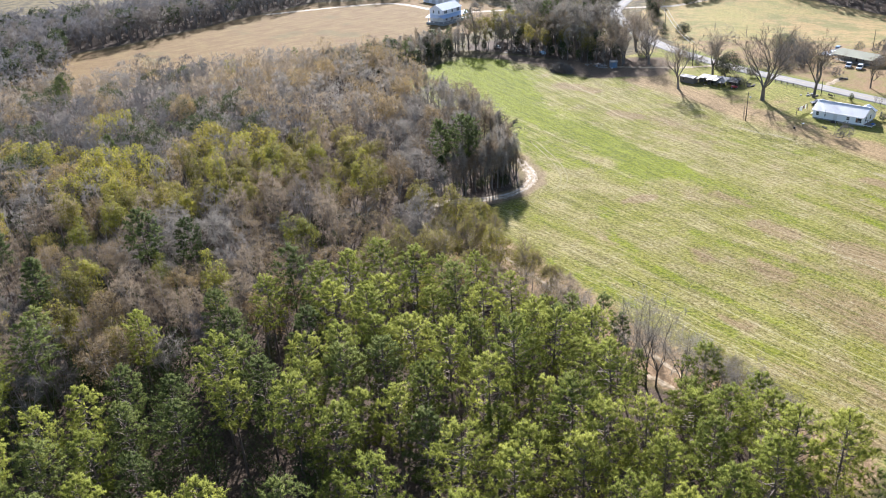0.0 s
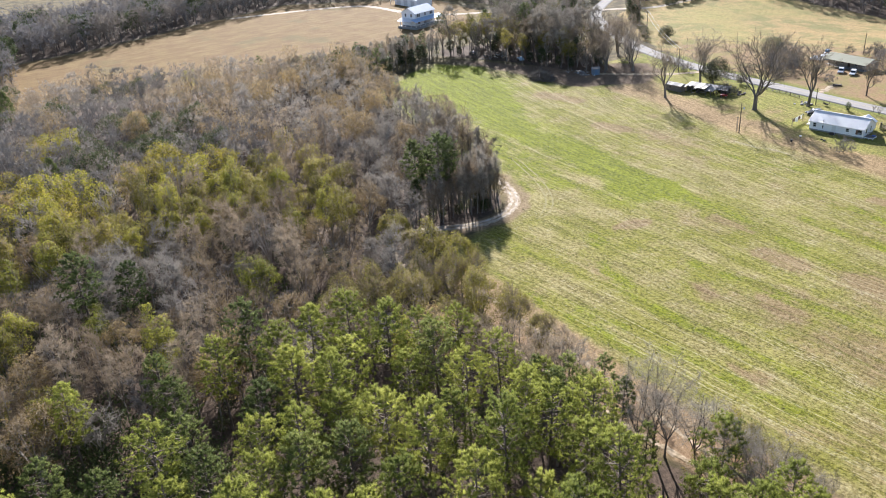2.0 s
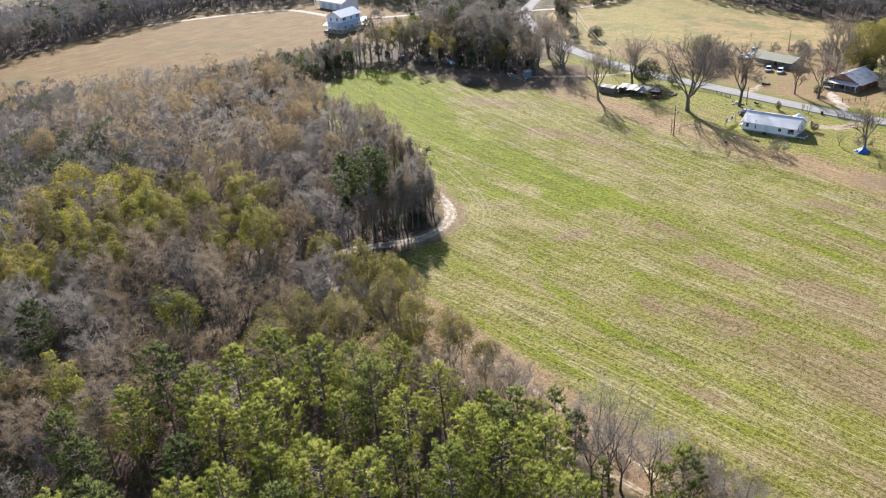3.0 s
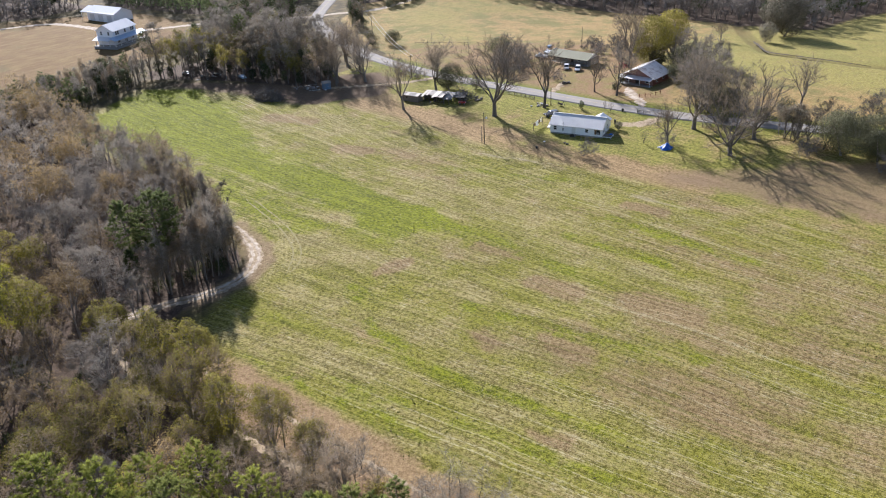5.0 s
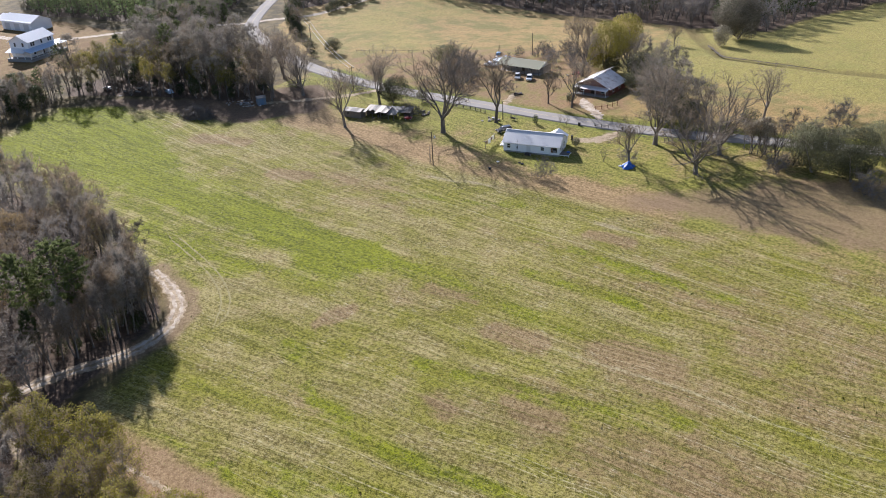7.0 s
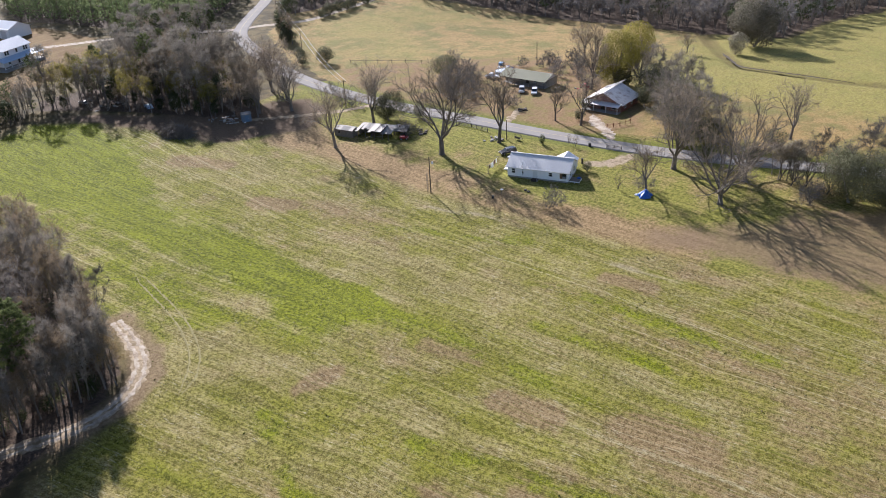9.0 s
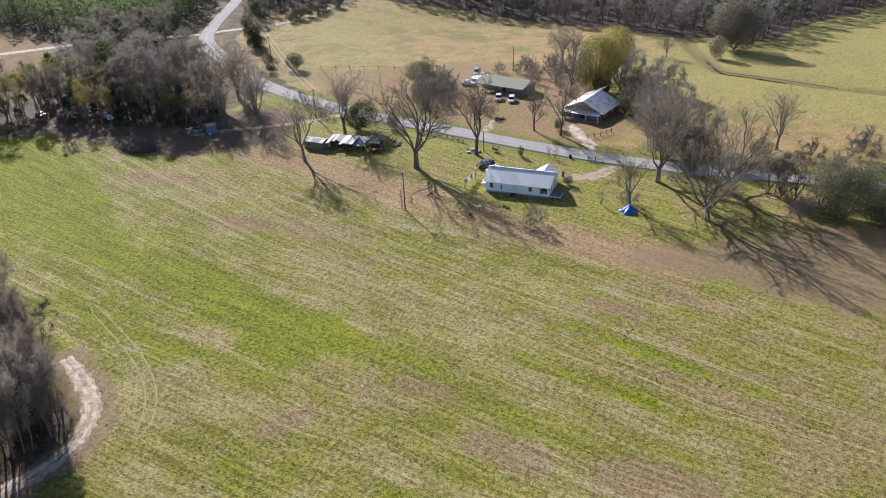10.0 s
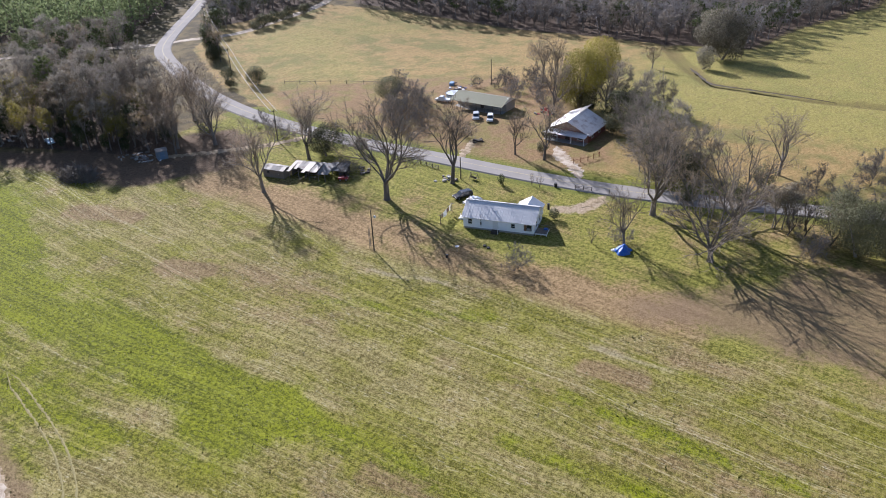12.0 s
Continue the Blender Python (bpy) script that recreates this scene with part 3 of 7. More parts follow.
def wood_meshes(height, spread_, clusters=70, twigs=10, leaf=None, leaves=0, leaf_size=0.22, twig=None, base=0.34, twig_len=1.25, tw=0.06, bark_=None, puff=1.0):
    """A woodland tree: forked trunk and a rounded crown of twig clusters, bare or with leaves in billows."""
    tv, tf, gv, gf, lv, lf, ln = [], [], [], [], [], [], []
    r0 = 0.009 * height + 0.05
    mid = Vector((rnd.uniform(-0.4, 0.4), rnd.uniform(-0.4, 0.4), height * base))
    tube_into(tv, tf, [Vector((0, 0, -0.2)), mid * 0.5, mid], [r0 * 1.2, r0 * 0.9, r0 * 0.75], 5)
    centre = Vector((0, 0, height * (base + 1) / 2 + 0.3))
    half = height * (1 - base) / 2
    lumps = [(any_way(0.35), rnd.uniform(0.15, 0.62)) for _ in range(9)]

    def shell(d, k):
        b_ = (0.66 + sum(w_ * max(0, d.dot(l)) ** 8 for l, w_ in lumps)) * k
        return centre + Vector((d.x * spread_ * b_, d.y * spread_ * b_, d.z * half * b_))

    limbs = []
    for i in range(7):
        d = any_way(0.75)
        e_ = shell(d, 0.78)
        m_ = mid.lerp(e_, 0.5) + Vector((0, 0, 0.1 * height)) * rnd.uniform(-0.2, 0.6)
        tube_into(tv, tf, [mid, m_, e_], [r0 * 0.5, r0 * 0.33, r0 * 0.12], 4)
        limbs += [mid.lerp(m_, u) for u in (0.5, 0.8)] + [m_.lerp(e_, u) for u in (0.0, 0.3, 0.6, 0.9)]
    for i in range(clusters):
        d = any_way(0.45 if leaves > 12 else 0.25)
        p = shell(d, 0.72 + 0.3 * rnd.random() ** 0.6 if leaves > 12 else 0.45 + 0.55 * rnd.random() ** 0.6)
        o = min(limbs, key=lambda q: (q - p).length_squared)
        sliver_into(tv, tf, o, p, 0.08)
        out = (p - centre).normalized()
        for n in range(twigs):
            s0 = o.lerp(p, rnd.uniform(0.4, 1.0))
            dd = (out * 0.5 + any_way(0.35)).normalized()
            sliver_into(gv, gf, s0, s0 + dd * twig_len * rnd.uniform(0.55, 1.2), tw)
        size_ = puff * rnd.uniform(0.6, 1.25)
        for n in range(leaves):
            e_ = any_way(0.35)
            q = p + e_ * (size_ * (0.55 + 0.5 * rnd.random() ** 0.5)) - Vector((0, 0, 0.2))
            blade_into(lv, lf, ln, q, q + any_way() * leaf_size * rnd.uniform(0.6, 1.2), leaf_size * rnd.uniform(0.55, 0.95), (e_ * 0.8 + out * 0.6).normalized())
    got = [mesh_of("trunk", tv, tf, bark_ or BARK_GREY, True), mesh_of("crown", gv, gf, twig or TWIG)]
    if leaves:
        got.append(mesh_of("foliage", lv, lf, leaf, norms=ln))
    return got


def pecan_meshes(height, fork=0.16, limbs=6, lean=(22, 58), twig=None, thick=1.0, fine=5, twig_len=1.3):
    """An open-grown leafless tree: short trunk, winding limbs that part again and again, and a broad round crown of twigs."""
    tv, tf, gv, gf = [], [], [], []
    r0 = (0.017 * height + 0.05) * thick

    def grow(p, d, length, r, segs, sides, lift, end=0.3, sway=0.2):
        pts = [p]
        for i in range(segs):
            d = (d + any_way() * sway + Vector((0, 0, lift))).normalized()
            p = p + d * (length / segs)
            pts.append(p)
        tube_into(tv, tf, pts, [r * (1 - (1 - end) * k / segs) for k in range(segs + 1)], sides)
        return pts

    def aside(d, low, high):
        a = radians(rnd.uniform(low, high))
        s_ = d.cross(any_way())
        return (d * math.cos(a) + s_.normalized() * math.sin(a)).normalized()

    def place(pts, u):
        k = min(len(pts) - 2, int(u * (len(pts) - 1)))
        return pts[k].lerp(pts[k + 1], u * (len(pts) - 1) - k), (pts[k + 1] - pts[k]).normalized()

    top = Vector((rnd.uniform(-0.3, 0.3), rnd.uniform(-0.3, 0.3), height * fork))
    tube_into(tv, tf, [Vector((0, 0, -0.3)), Vector((0, 0, 0.35)), top * 0.5, top], [r0 * 1.7, r0 * 1.15, r0, r0 * 0.9], 9)
    a0 = rnd.uniform(0, 6.28)
    for i in range(limbs):
        az = a0 + 6.283 * i / limbs + rnd.uniform(-0.4, 0.4)
        tilt = radians(rnd.uniform(3, 12) if i == 0 else rnd.uniform(*lean))
        d = Vector((math.cos(az) * math.sin(tilt), math.sin(az) * math.sin(tilt), math.cos(tilt)))
        l1 = height * rnd.uniform(0.58, 0.72) * (1 if i else 1.05)
        r1 = r0 * rnd.uniform(0.42, 0.6)
        main = grow(top - Vector((0, 0, rnd.uniform(0, 0.2) * height * fork)), d, l1, r1, 8, 6, 0.05, 0.16, 0.27)
        for j in range(9):
            u = 0.22 + 0.78 * (j + rnd.random() * 0.7) / 9
            p, d1 = place(main, min(u, 0.99))
            l2 = l1 * rnd.uniform(0.38, 0.55) * (1.2 - 0.6 * u)
            b2 = grow(p, aside(d1, 25, 60), l2, max(0.05, r1 * 0.55 * (1.1 - 0.7 * u)), 5, 4, 0.06, 0.25, 0.26)
            for k in range(6):
                v_ = 0.2 + 0.8 * (k + rnd.random() * 0.8) / 6
                p, d2 = place(b2, min(v_, 0.99))
                l3 = l2 * rnd.uniform(0.35, 0.55) * (1.15 - 0.4 * v_)
                b3 = grow(p, aside(d2, 25, 60), l3, 0.035 * thick, 3, 3, 0.05, 0.4, 0.28)
                for n in range(fine):
                    p, d3 = place(b3, 0.15 + 0.84 * (n + rnd.random()) / fine)
                    for w_ in range(2):
                        sliver_into(gv, gf, p, p + (aside(d3, 20, 55) + Vector((0, 0, 0.15))).normalized() * twig_len * rnd.uniform(0.5, 1.25), 0.036)
    k = height / max(v_.z for v_ in gv)
    tv, gv = [v_ * k for v_ in tv], [v_ * k for v_ in gv]
    return [mesh_of("trunk", tv, tf, BARK_PECAN, True), mesh_of("crown", gv, gf, twig or TWIG)]


def broad_meshes(height, spread_, fork=0.14, limbs=6, branches=6, subs=5, twigs=7, twig=None, thick=1.0, twig_len=1.1, base_r=None, flare=1.0, wispy=False):
    """An open-grown leafless tree: low fork, long winding limbs, branches and fine twigs."""
    tv, tf, gv, gf = [], [], [], []
    r0 = base_r or (0.016 * height + 0.05) * thick

    def grow(p, d, length, r, segs, lift, sides):
        pts, radii = [p], [r]
        for i in range(segs):
            d = (d + any_way() * 0.30 + Vector((0, 0, lift))).normalized()
            p = p + d * (length / segs)
            pts.append(p)
            radii.append(r * (1 - 0.82 * (i + 1) / segs))
        tube_into(tv, tf, pts, radii, sides)
        return pts

    trunk = [Vector((0, 0, -0.2)), Vector((0, 0, height * fork * 0.3)), Vector((rnd.uniform(-0.2, 0.2), rnd.uniform(-0.2, 0.2), height * fork))]
    tube_into(tv, tf, trunk, [r0 * 1.4, r0, r0 * 0.85], 8)
    a0 = rnd.uniform(0, 6.28)
    for i in range(limbs):
        az = a0 + 6.283 * i / limbs + rnd.uniform(-0.35, 0.35)
        tilt = 0.12 if i == 0 else rnd.uniform(0.4, 1.12) * flare
        d = Vector((math.cos(az) * math.sin(tilt), math.sin(az) * math.sin(tilt), math.cos(tilt)))
        ln = height * (1 - fork) / max(0.72, math.cos(tilt * 0.62)) if tilt < 0.5 else spread_ * rnd.uniform(0.95, 1.25) / math.sin(min(1.3, tilt * 0.8))
        ln = min(ln, height * 0.95)
        pts = grow(trunk[2] - Vector((0, 0, rnd.uniform(0, 0.25) * height * fork)), d, ln, r0 * rnd.uniform(0.45, 0.62), 6, 0.10, 5)
        for j in range(branches):
            s = 1.3 + 4.7 * (j + rnd.random() * 0.8) / branches
            k = min(5, int(s))
            p = pts[k].lerp(pts[k + 1], s - k)
            d1 = ((pts[k + 1] - pts[k]).normalized() * 0.75 + any_way(0.15)).normalized()
            bl = ln * rnd.uniform(0.26, 0.42) * (1.15 - 0.09 * s)
            bpts = grow(p, d1, bl, max(0.025, r0 * 0.26 * (1.1 - 0.13 * s)), 4, 0.10, 4)
            for q_ in range(subs):
                u = 0.6 + 3.4 * (q_ + rnd.random()) / subs
                k2 = min(3, int(u))
                p2 = bpts[k2].lerp(bpts[k2 + 1], u - k2)
                d2 = ((bpts[k2 + 1] - bpts[k2]).normalized() * 0.6 + any_way(0.25)).normalized()
                sl = bl * rnd.uniform(0.3, 0.5)
                if wispy:
                    spts = [p2, p2 + d2 * sl * 0.5, p2 + d2 * sl]
                    sliver_into(gv, gf, p2, spts[2], 0.05 * thick)
                else:
                    spts = grow(p2, d2, sl, 0.02 * thick, 2, 0.1, 3)
                for n in range(twigs):
                    o = spts[0].lerp(spts[2], 0.2 + 0.8 * (n + rnd.random()) / twigs)
                    d3 = (d2 * 0.6 + any_way(0.2)).normalized()
                    sliver_into(gv, gf, o, o + d3 * twig_len * rnd.uniform(0.55, 1.3), 0.032)
    k = height / max(v_.z for v_ in gv)
    tv, gv = [v_ * k for v_ in tv], [v_ * k for v_ in gv]
    return [mesh_of("trunk", tv, tf, BARK_DARK, True), mesh_of("crown", gv, gf, twig or TWIG)]


def leafy_bush_meshes(radius, height, leaves, leaf, leaf_size=0.28, stems=9):
    """A dense rounded evergreen: short stems inside a lumpy shell of leaves."""
    tv, tf, lv, lf, ln = [], [], [], [], []
    lumps = [(any_way(0.25), rnd.uniform(0.2, 0.42)) for _ in range(20)]
    for i in range(stems):
        a = rnd.uniform(0, 6.28)
        e_ = Vector((math.cos(a) * radius * 0.5, math.sin(a) * radius * 0.5, height * rnd.uniform(0.5, 0.85)))
        tube_into(tv, tf, [Vector((math.cos(a) * 0.2, math.sin(a) * 0.2, -0.1)), e_ * 0.5, e_], [0.05 * radius, 0.03 * radius, 0.01], 4)
    for i in range(leaves):
        d = any_way()
        k = rnd.random() ** 0.28
        bulge = 0.72 + sum(w_ * max(0, d.dot(l)) ** 9 for l, w_ in lumps) * 0.85
        p = Vector((d.x * radius * k * bulge, d.y * radius * k * bulge, height * 0.52 + d.z * height * 0.5 * k * min(1.05, bulge)))
        if p.z < 0.05:
            p.z = rnd.uniform(0.05, 0.4)
        q = p + (d * 0.5 + any_way()) * leaf_size
        blade_into(lv, lf, ln, p, q, leaf_size * rnd.uniform(0.55, 0.95), (d + any_way() * 0.55).normalized())
    return [mesh_of("trunk", tv, tf, BARK_GREY), mesh_of("crown", lv, lf, leaf, norms=ln)]


def tree_at(name, meshes, x, y, label, category="tree", group="", turn=None, size=1.0, squash=1.0):
    top = thing(name, label, category, (x, y, put_on(x, y) - 0.05), rnd.uniform(0, 360) if turn is None else turn, group)
    top.scale = (size * squash, size * squash, size)
    for me in meshes:
        ob = new(me.name.split(".")[0], me)
        ob.parent = top
    return top


def joined(name, placed, label, category):
    """Many trees too far or too many to count, as one object: placed holds (meshes, x, y, turn, size)."""
    V, F, M, mats, base = [], [], [], [], 0
    cache = {}
    for meshes, x, y, turn, size in placed:
        for me in meshes:
            if me.name not in cache:
                co = np.empty(len(me.vertices) * 3, np.float32)
                me.vertices.foreach_get("co", co)
                tri = [tuple(p.vertices) for p in me.polygons]
                cache[me.name] = (co.reshape(-1, 3), [t if len(t) == 3 else t[:3] for t in tri] + [(t[0], t[2], t[3]) for t in tri if len(t) == 4])
            co, tri = cache[me.name]
            c_, s_ = math.cos(turn), math.sin(turn)
            R = np.array([[c_, -s_, 0], [s_, c_, 0], [0, 0, 1]]) * size
            V.append(co @ R.T + np.array([x, y, put_on(x, y) - 0.05]))
            F.append(np.array(tri, np.int32) + base)
            mat = me.materials[0]
            if mat not in mats:
                mats.append(mat)
            M.append(np.full(len(tri), mats.index(mat), np.int32))
            base += len(co)
    V, F, M = np.concatenate(V), np.concatenate(F), np.concatenate(M)
    me = bpy.data.meshes.new(name)
    me.vertices.add(len(V))
    me.vertices.foreach_set("co", V.astype(np.float32).ravel())
    me.loops.add(F.size)
    me.loops.foreach_set("vertex_index", F.ravel())
    me.polygons.add(len(F))
    me.polygons.foreach_set("loop_start", np.arange(0, F.size, 3, dtype=np.int32))
    me.polygons.foreach_set("material_index", M)
    for mat in mats:
        me.materials.append(mat)
    me.update(calc_edges=True)
    return tagged(new(name, me), label, category, kind="stuff")


def scatter(poly, gap, seed, tries=30000):
    """Places inside a polygon, no two nearer than gap."""
    r = random.Random(seed)
    x0, x1 = min(p[0] for p in poly), max(p[0] for p in poly)
    y0, y1 = min(p[1] for p in poly), max(p[1] for p in poly)
    cell, got = {}, []
    pts = np.array([(r.uniform(x0, x1), r.uniform(y0, y1)) for _ in range(tries)])
    for x, y in pts[inside(poly, pts[:, 0], pts[:, 1]) > 0].tolist():
        k = (int(x // gap), int(y // gap))
        d = gap * r.uniform(0.72, 1.15)
        if all(math.hypot(x - a, y - b) > d for i in (-1, 0, 1) for j in (-1, 0, 1) for a, b in cell.get((k[0] + i, k[1] + j), ())):
            cell.setdefault(k, []).append((x, y))
            got.append((x, y))
    return got


PINES = [pine_meshes(h, cf, sp, lb, peak=pk) for h, cf, sp, lb, pk in ((22, 0.48, 4.2, 66, 0.3), (24, 0.52, 4.4, 66, 0.36), (21, 0.44, 4.0, 66, 0.25), (23, 0.56, 4.3, 58, 0.42), (19, 0.42, 3.6, 60, 0.28), (22, 0.50, 3.5, 58, 0.32), (20, 0.46, 4.1, 62, 0.24))]
EDGE_PINES = [pine_meshes(19, 0.5, 2.8, 38, PINE_EDGE), pine_meshes(20, 0.4, 3.2, 42, PINE_EDGE)]
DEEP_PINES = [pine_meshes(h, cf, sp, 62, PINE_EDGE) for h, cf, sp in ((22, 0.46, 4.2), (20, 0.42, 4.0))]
DARK_PINES = [pine_meshes(h, cf, sp, 64, PINE_DARK, blades=20, width=0.11) for h, cf, sp in ((20.5, 0.46, 4.2), (19, 0.42, 2.8))]
BARE = [wood_meshes(h, sp, 100, 22, twig=tw, base=bs, tw=0.05, twig_len=1.15) for h, sp, bs, tw in ((15.5, 4.2, 0.3, TWIG), (14, 4.6, 0.28, TWIG_GREY), (16.5, 3.8, 0.36, TWIG), (13.5, 4.2, 0.28, TWIG_DARK), (15, 4.2, 0.3, TWIG))]
PALES = [wood_meshes(h, sp, 100, 22, twig=TWIG_PALE, base=0.28, tw=0.05) for h, sp in ((14, 4.8), (15, 4.2))]
DRY = [wood_meshes(h, sp, 105, 18, TAN_LEAF, 12, 0.2, tw=0.05) for h, sp in ((15, 5.0), (13.5, 5.2))]
OLIVES = [wood_meshes(h, sp, 85, 7, OLIVE_LEAF, 58, 0.22, tw=0.06, puff=0.95) for h, sp in ((15, 3.9), (16.5, 3.5), (13, 4.2), (14, 3.2))]
YELLOWS = [wood_meshes(h, sp, 85, 4, YELLOW_LEAF, 60, 0.22, tw=0.06, puff=0.95) for h, sp in ((14.5, 3.9), (15.5, 3.4))]
THIN = [wood_meshes(h, sp, 105, 12, DULL_LEAF, 34, 0.19, tw=0.05) for h, sp in ((14, 4.0), (12.5, 4.4), (15, 3.6))]
ORANGES = [wood_meshes(15, 4.6, 100, 8, TAN_LEAF, 36, 0.22)]
SLIM = [wood_meshes(h, 1.9, 64, 16, twig=tw, base=0.22, tw=0.06, twig_len=1.4, bark_=BARK_PECAN) for h, tw in ((15, TWIG), (17, TWIG_PALE), (13, TWIG_PALE))]

FAR_BARE = [wood_meshes(h, sp, 60, 9, twig=tw, base=0.28, tw=0.13, twig_len=1.4) for h, sp, tw in ((15.5, 4.4, TWIG), (14, 4.6, TWIG_GREY), (16.5, 4.2, TWIG_DARK))]
FAR_PALE = [wood_meshes(h, 4.4, 60, 9, twig=tw, base=0.28, tw=0.13, twig_len=1.4) for h, tw in ((15, TWIG_PALE), (14, TWIG))]
FAR_EVERGREEN = [wood_meshes(13.5, 4.8, 75, 2, EVERGREEN, 16, 0.42, tw=0.12)]
FAR_DRY = [wood_meshes(14.5, 5.0, 70, 7, TAN_LEAF, 8, 0.34, tw=0.13)]
FAR_OLIVE = [wood_meshes(14.5, 4.8, 75, 2, lf_, 16, 0.42, tw=0.12) for lf_ in (OLIVE_LEAF, YELLOW_LEAF)]

# the pine stand
PINE_LAND = [(-45, 78), (-40, 140), (-9, 137), (10, 130), (36, 125), (63, 111), (72, 92), (76, 72), (82, 44), (80, 14), (60, 20), (25, 46), (-5, 66)]
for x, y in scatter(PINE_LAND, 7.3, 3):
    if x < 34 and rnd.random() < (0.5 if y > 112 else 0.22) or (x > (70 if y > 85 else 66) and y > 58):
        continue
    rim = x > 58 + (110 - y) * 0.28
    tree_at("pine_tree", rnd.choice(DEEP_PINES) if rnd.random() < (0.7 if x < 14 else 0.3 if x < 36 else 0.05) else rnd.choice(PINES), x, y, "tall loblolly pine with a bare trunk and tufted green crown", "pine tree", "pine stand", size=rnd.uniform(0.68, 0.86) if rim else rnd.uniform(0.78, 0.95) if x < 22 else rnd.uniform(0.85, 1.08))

# broad-leaved woods behind the pines
BROAD_LAND = [(-24, 124), (12, 122), (42, 126), (63, 111), (74, 94), (79, 99), (81, 115), (83, 128), (84, 146), (82, 157), (98, 167), (112, 165), (120, 174), (124, 186), (129, 204), (132, 224), (133, 250), (138, 290), (140, 312), (118, 324), (75, 340), (0, 364), (-66, 372)]
LEAFY = [((26, 271), 9), ((58, 219), 20), ((63, 196), 17), ((45, 199), 15), ((20, 220), 14), ((21, 208), 12), ((4, 245), 12), ((70, 174), 14), ((16, 153), 6), ((1, 156), 8), ((45, 148), 6), ((22.5, 136), 4), ((36, 202), 11), ((74, 130), 14), ((7, 186), 13), ((78, 116), 13), ((80, 144), 10), ((70, 112), 10), ((60, 132), 9), ((68, 178), 9), ((29, 190), 12), ((78, 157), 7), ((24, 210), 10), ((62, 192), 11), ((51, 228), 13), ((19, 192), 10)]
DIM = [((45, 272), 11), ((59, 248), 8), ((51, 258), 9), ((35, 243), 8), ((60, 268), 9)]
PALE = [((25, 157), 9), ((20, 168), 9), ((28, 168), 14), ((-1, 207), 9), ((70, 151), 13), ((70, 282), 26), ((11, 345), 40)]
spots = scatter(BROAD_LAND, 6.6, 8, 70000)
spots.sort(key=lambda p: p[1] - 0.25 * p[0])
far_trees, count = [], 0
for x, y in spots:
    leafy = max(0, max(1 - math.hypot(x - cx, y - cy) / r_ for (cx, cy), r_ in LEAFY))
    pale = max(1 - math.hypot(x - cx, y - cy) / r_ for (cx, cy), r_ in PALE) > 0
    dim = max(1 - math.hypot(x - cx, y - cy) / r_ for (cx, cy), r_ in DIM) > 0
    q = rnd.random()
    if q < (0.75 if dim else 0.1 if y > 225 and x < 75 else 0):
        kind, label = FAR_EVERGREEN[0], "dark evergreen tree among the bare woods"
    elif q < (0.0 if pale or (x > 84 and y > 160) else 0.05 if x < 46 and y < 176 else 0.17 if y < 205 else 0.1) + 1.3 * leafy:
        kind, label = rnd.choice(OLIVES), "olive-green broad-leaved tree with thin winter foliage"
        if rnd.random() < 0.42:
            kind, label = rnd.choice(YELLOWS), "yellow-green broad-leaved tree with a rounded crown"
        if x > 52 and y < 152 and rnd.random() < 0.8:
            kind, label = rnd.choice(THIN), "thin-leaved olive-brown tree at the wood's edge"
    elif q < (0.2 if (y > 225 and x < 75) or x < 32 else 0.34) + 0.5 * leafy:
        kind, label = rnd.choice(DRY), "bare grey tree with some dry tan leaves"
    elif q > 0.985 and x < 40:
        kind, label = rnd.choice(DARK_PINES), "dark green pine standing among bare trees"
    elif q > (0.99 if y > 225 and x < 75 else 0.94):
        kind, label = rnd.choice(ORANGES), "tree with orange-brown autumn leaves"
    else:
        kind, label = rnd.choice(PALES if pale or (x > 86 and rnd.random() < 0.55) else BARE), "leafless grey-brown tree with fine twigs"
    size = rnd.uniform(0.72, 1.08)
    if math.hypot(x - 106, y - 178) < 16:
        size *= 0.8
    if count < 290:
        tree_at("broadleaf_tree", kind, x, y, label, "tree", "winter woods", size=size)
        count += 1
    else:
        if y > 195:
            kind = FAR_PALE if kind in PALES or (kind in BARE and x > 84) else (FAR_BARE[1:] + FAR_BARE[2:] if x < 75 else FAR_BARE[:2]) if kind in BARE else FAR_OLIVE if kind in OLIVES or kind in YELLOWS else FAR_DRY if kind in DRY else [kind]
            kind = rnd.choice(kind)
        far_trees.append((kind, x, y, rnd.uniform(0, 6.28), size))
joined("winter_woods", far_trees, "grey leafless winter woods with olive patches", "woods")

# dark hollies and shrubs filling the gaps under the pines and the bare trees
HOLLIES = [leafy_bush_meshes(r_, h_, 400, HOLLY, 0.38, 1) for r_, h_ in ((2.6, 6.0), (3.0, 7.5), (2.2, 5.0))]
under = []
for x, y in scatter(PINE_LAND, 5.6, 31) + [p for p in scatter(BROAD_LAND, 8.2, 32, 60000) if p[1] < 262 and p[0] < 112]:
    if x < 72:
        under.append((rnd.choice(HOLLIES), x, y, rnd.uniform(0, 6.28), rnd.uniform(0.6, 1.15) * (1.15 if x < 26 else 0.9 if y > 120 else 0.55)))
joined("understory", under, "dark evergreen understory below the trees", "undergrowth")

# dark pines at the bend of the sand track
for x, y, k, s in ((100.3, 172.5, 0, 1.05), (103.8, 174.8, 0, 0.96), (97, 177.3, 1, 1.04), (106.5, 178, 1, 0.86), (101, 179.5, 1, 0.84), (94.5, 173, 1, 0.6)):
    tree_at("dark_pine", DARK_PINES[k], x, y, "dark green pine in a clump at the track's bend", "pine tree", "pines at the bend", size=s)
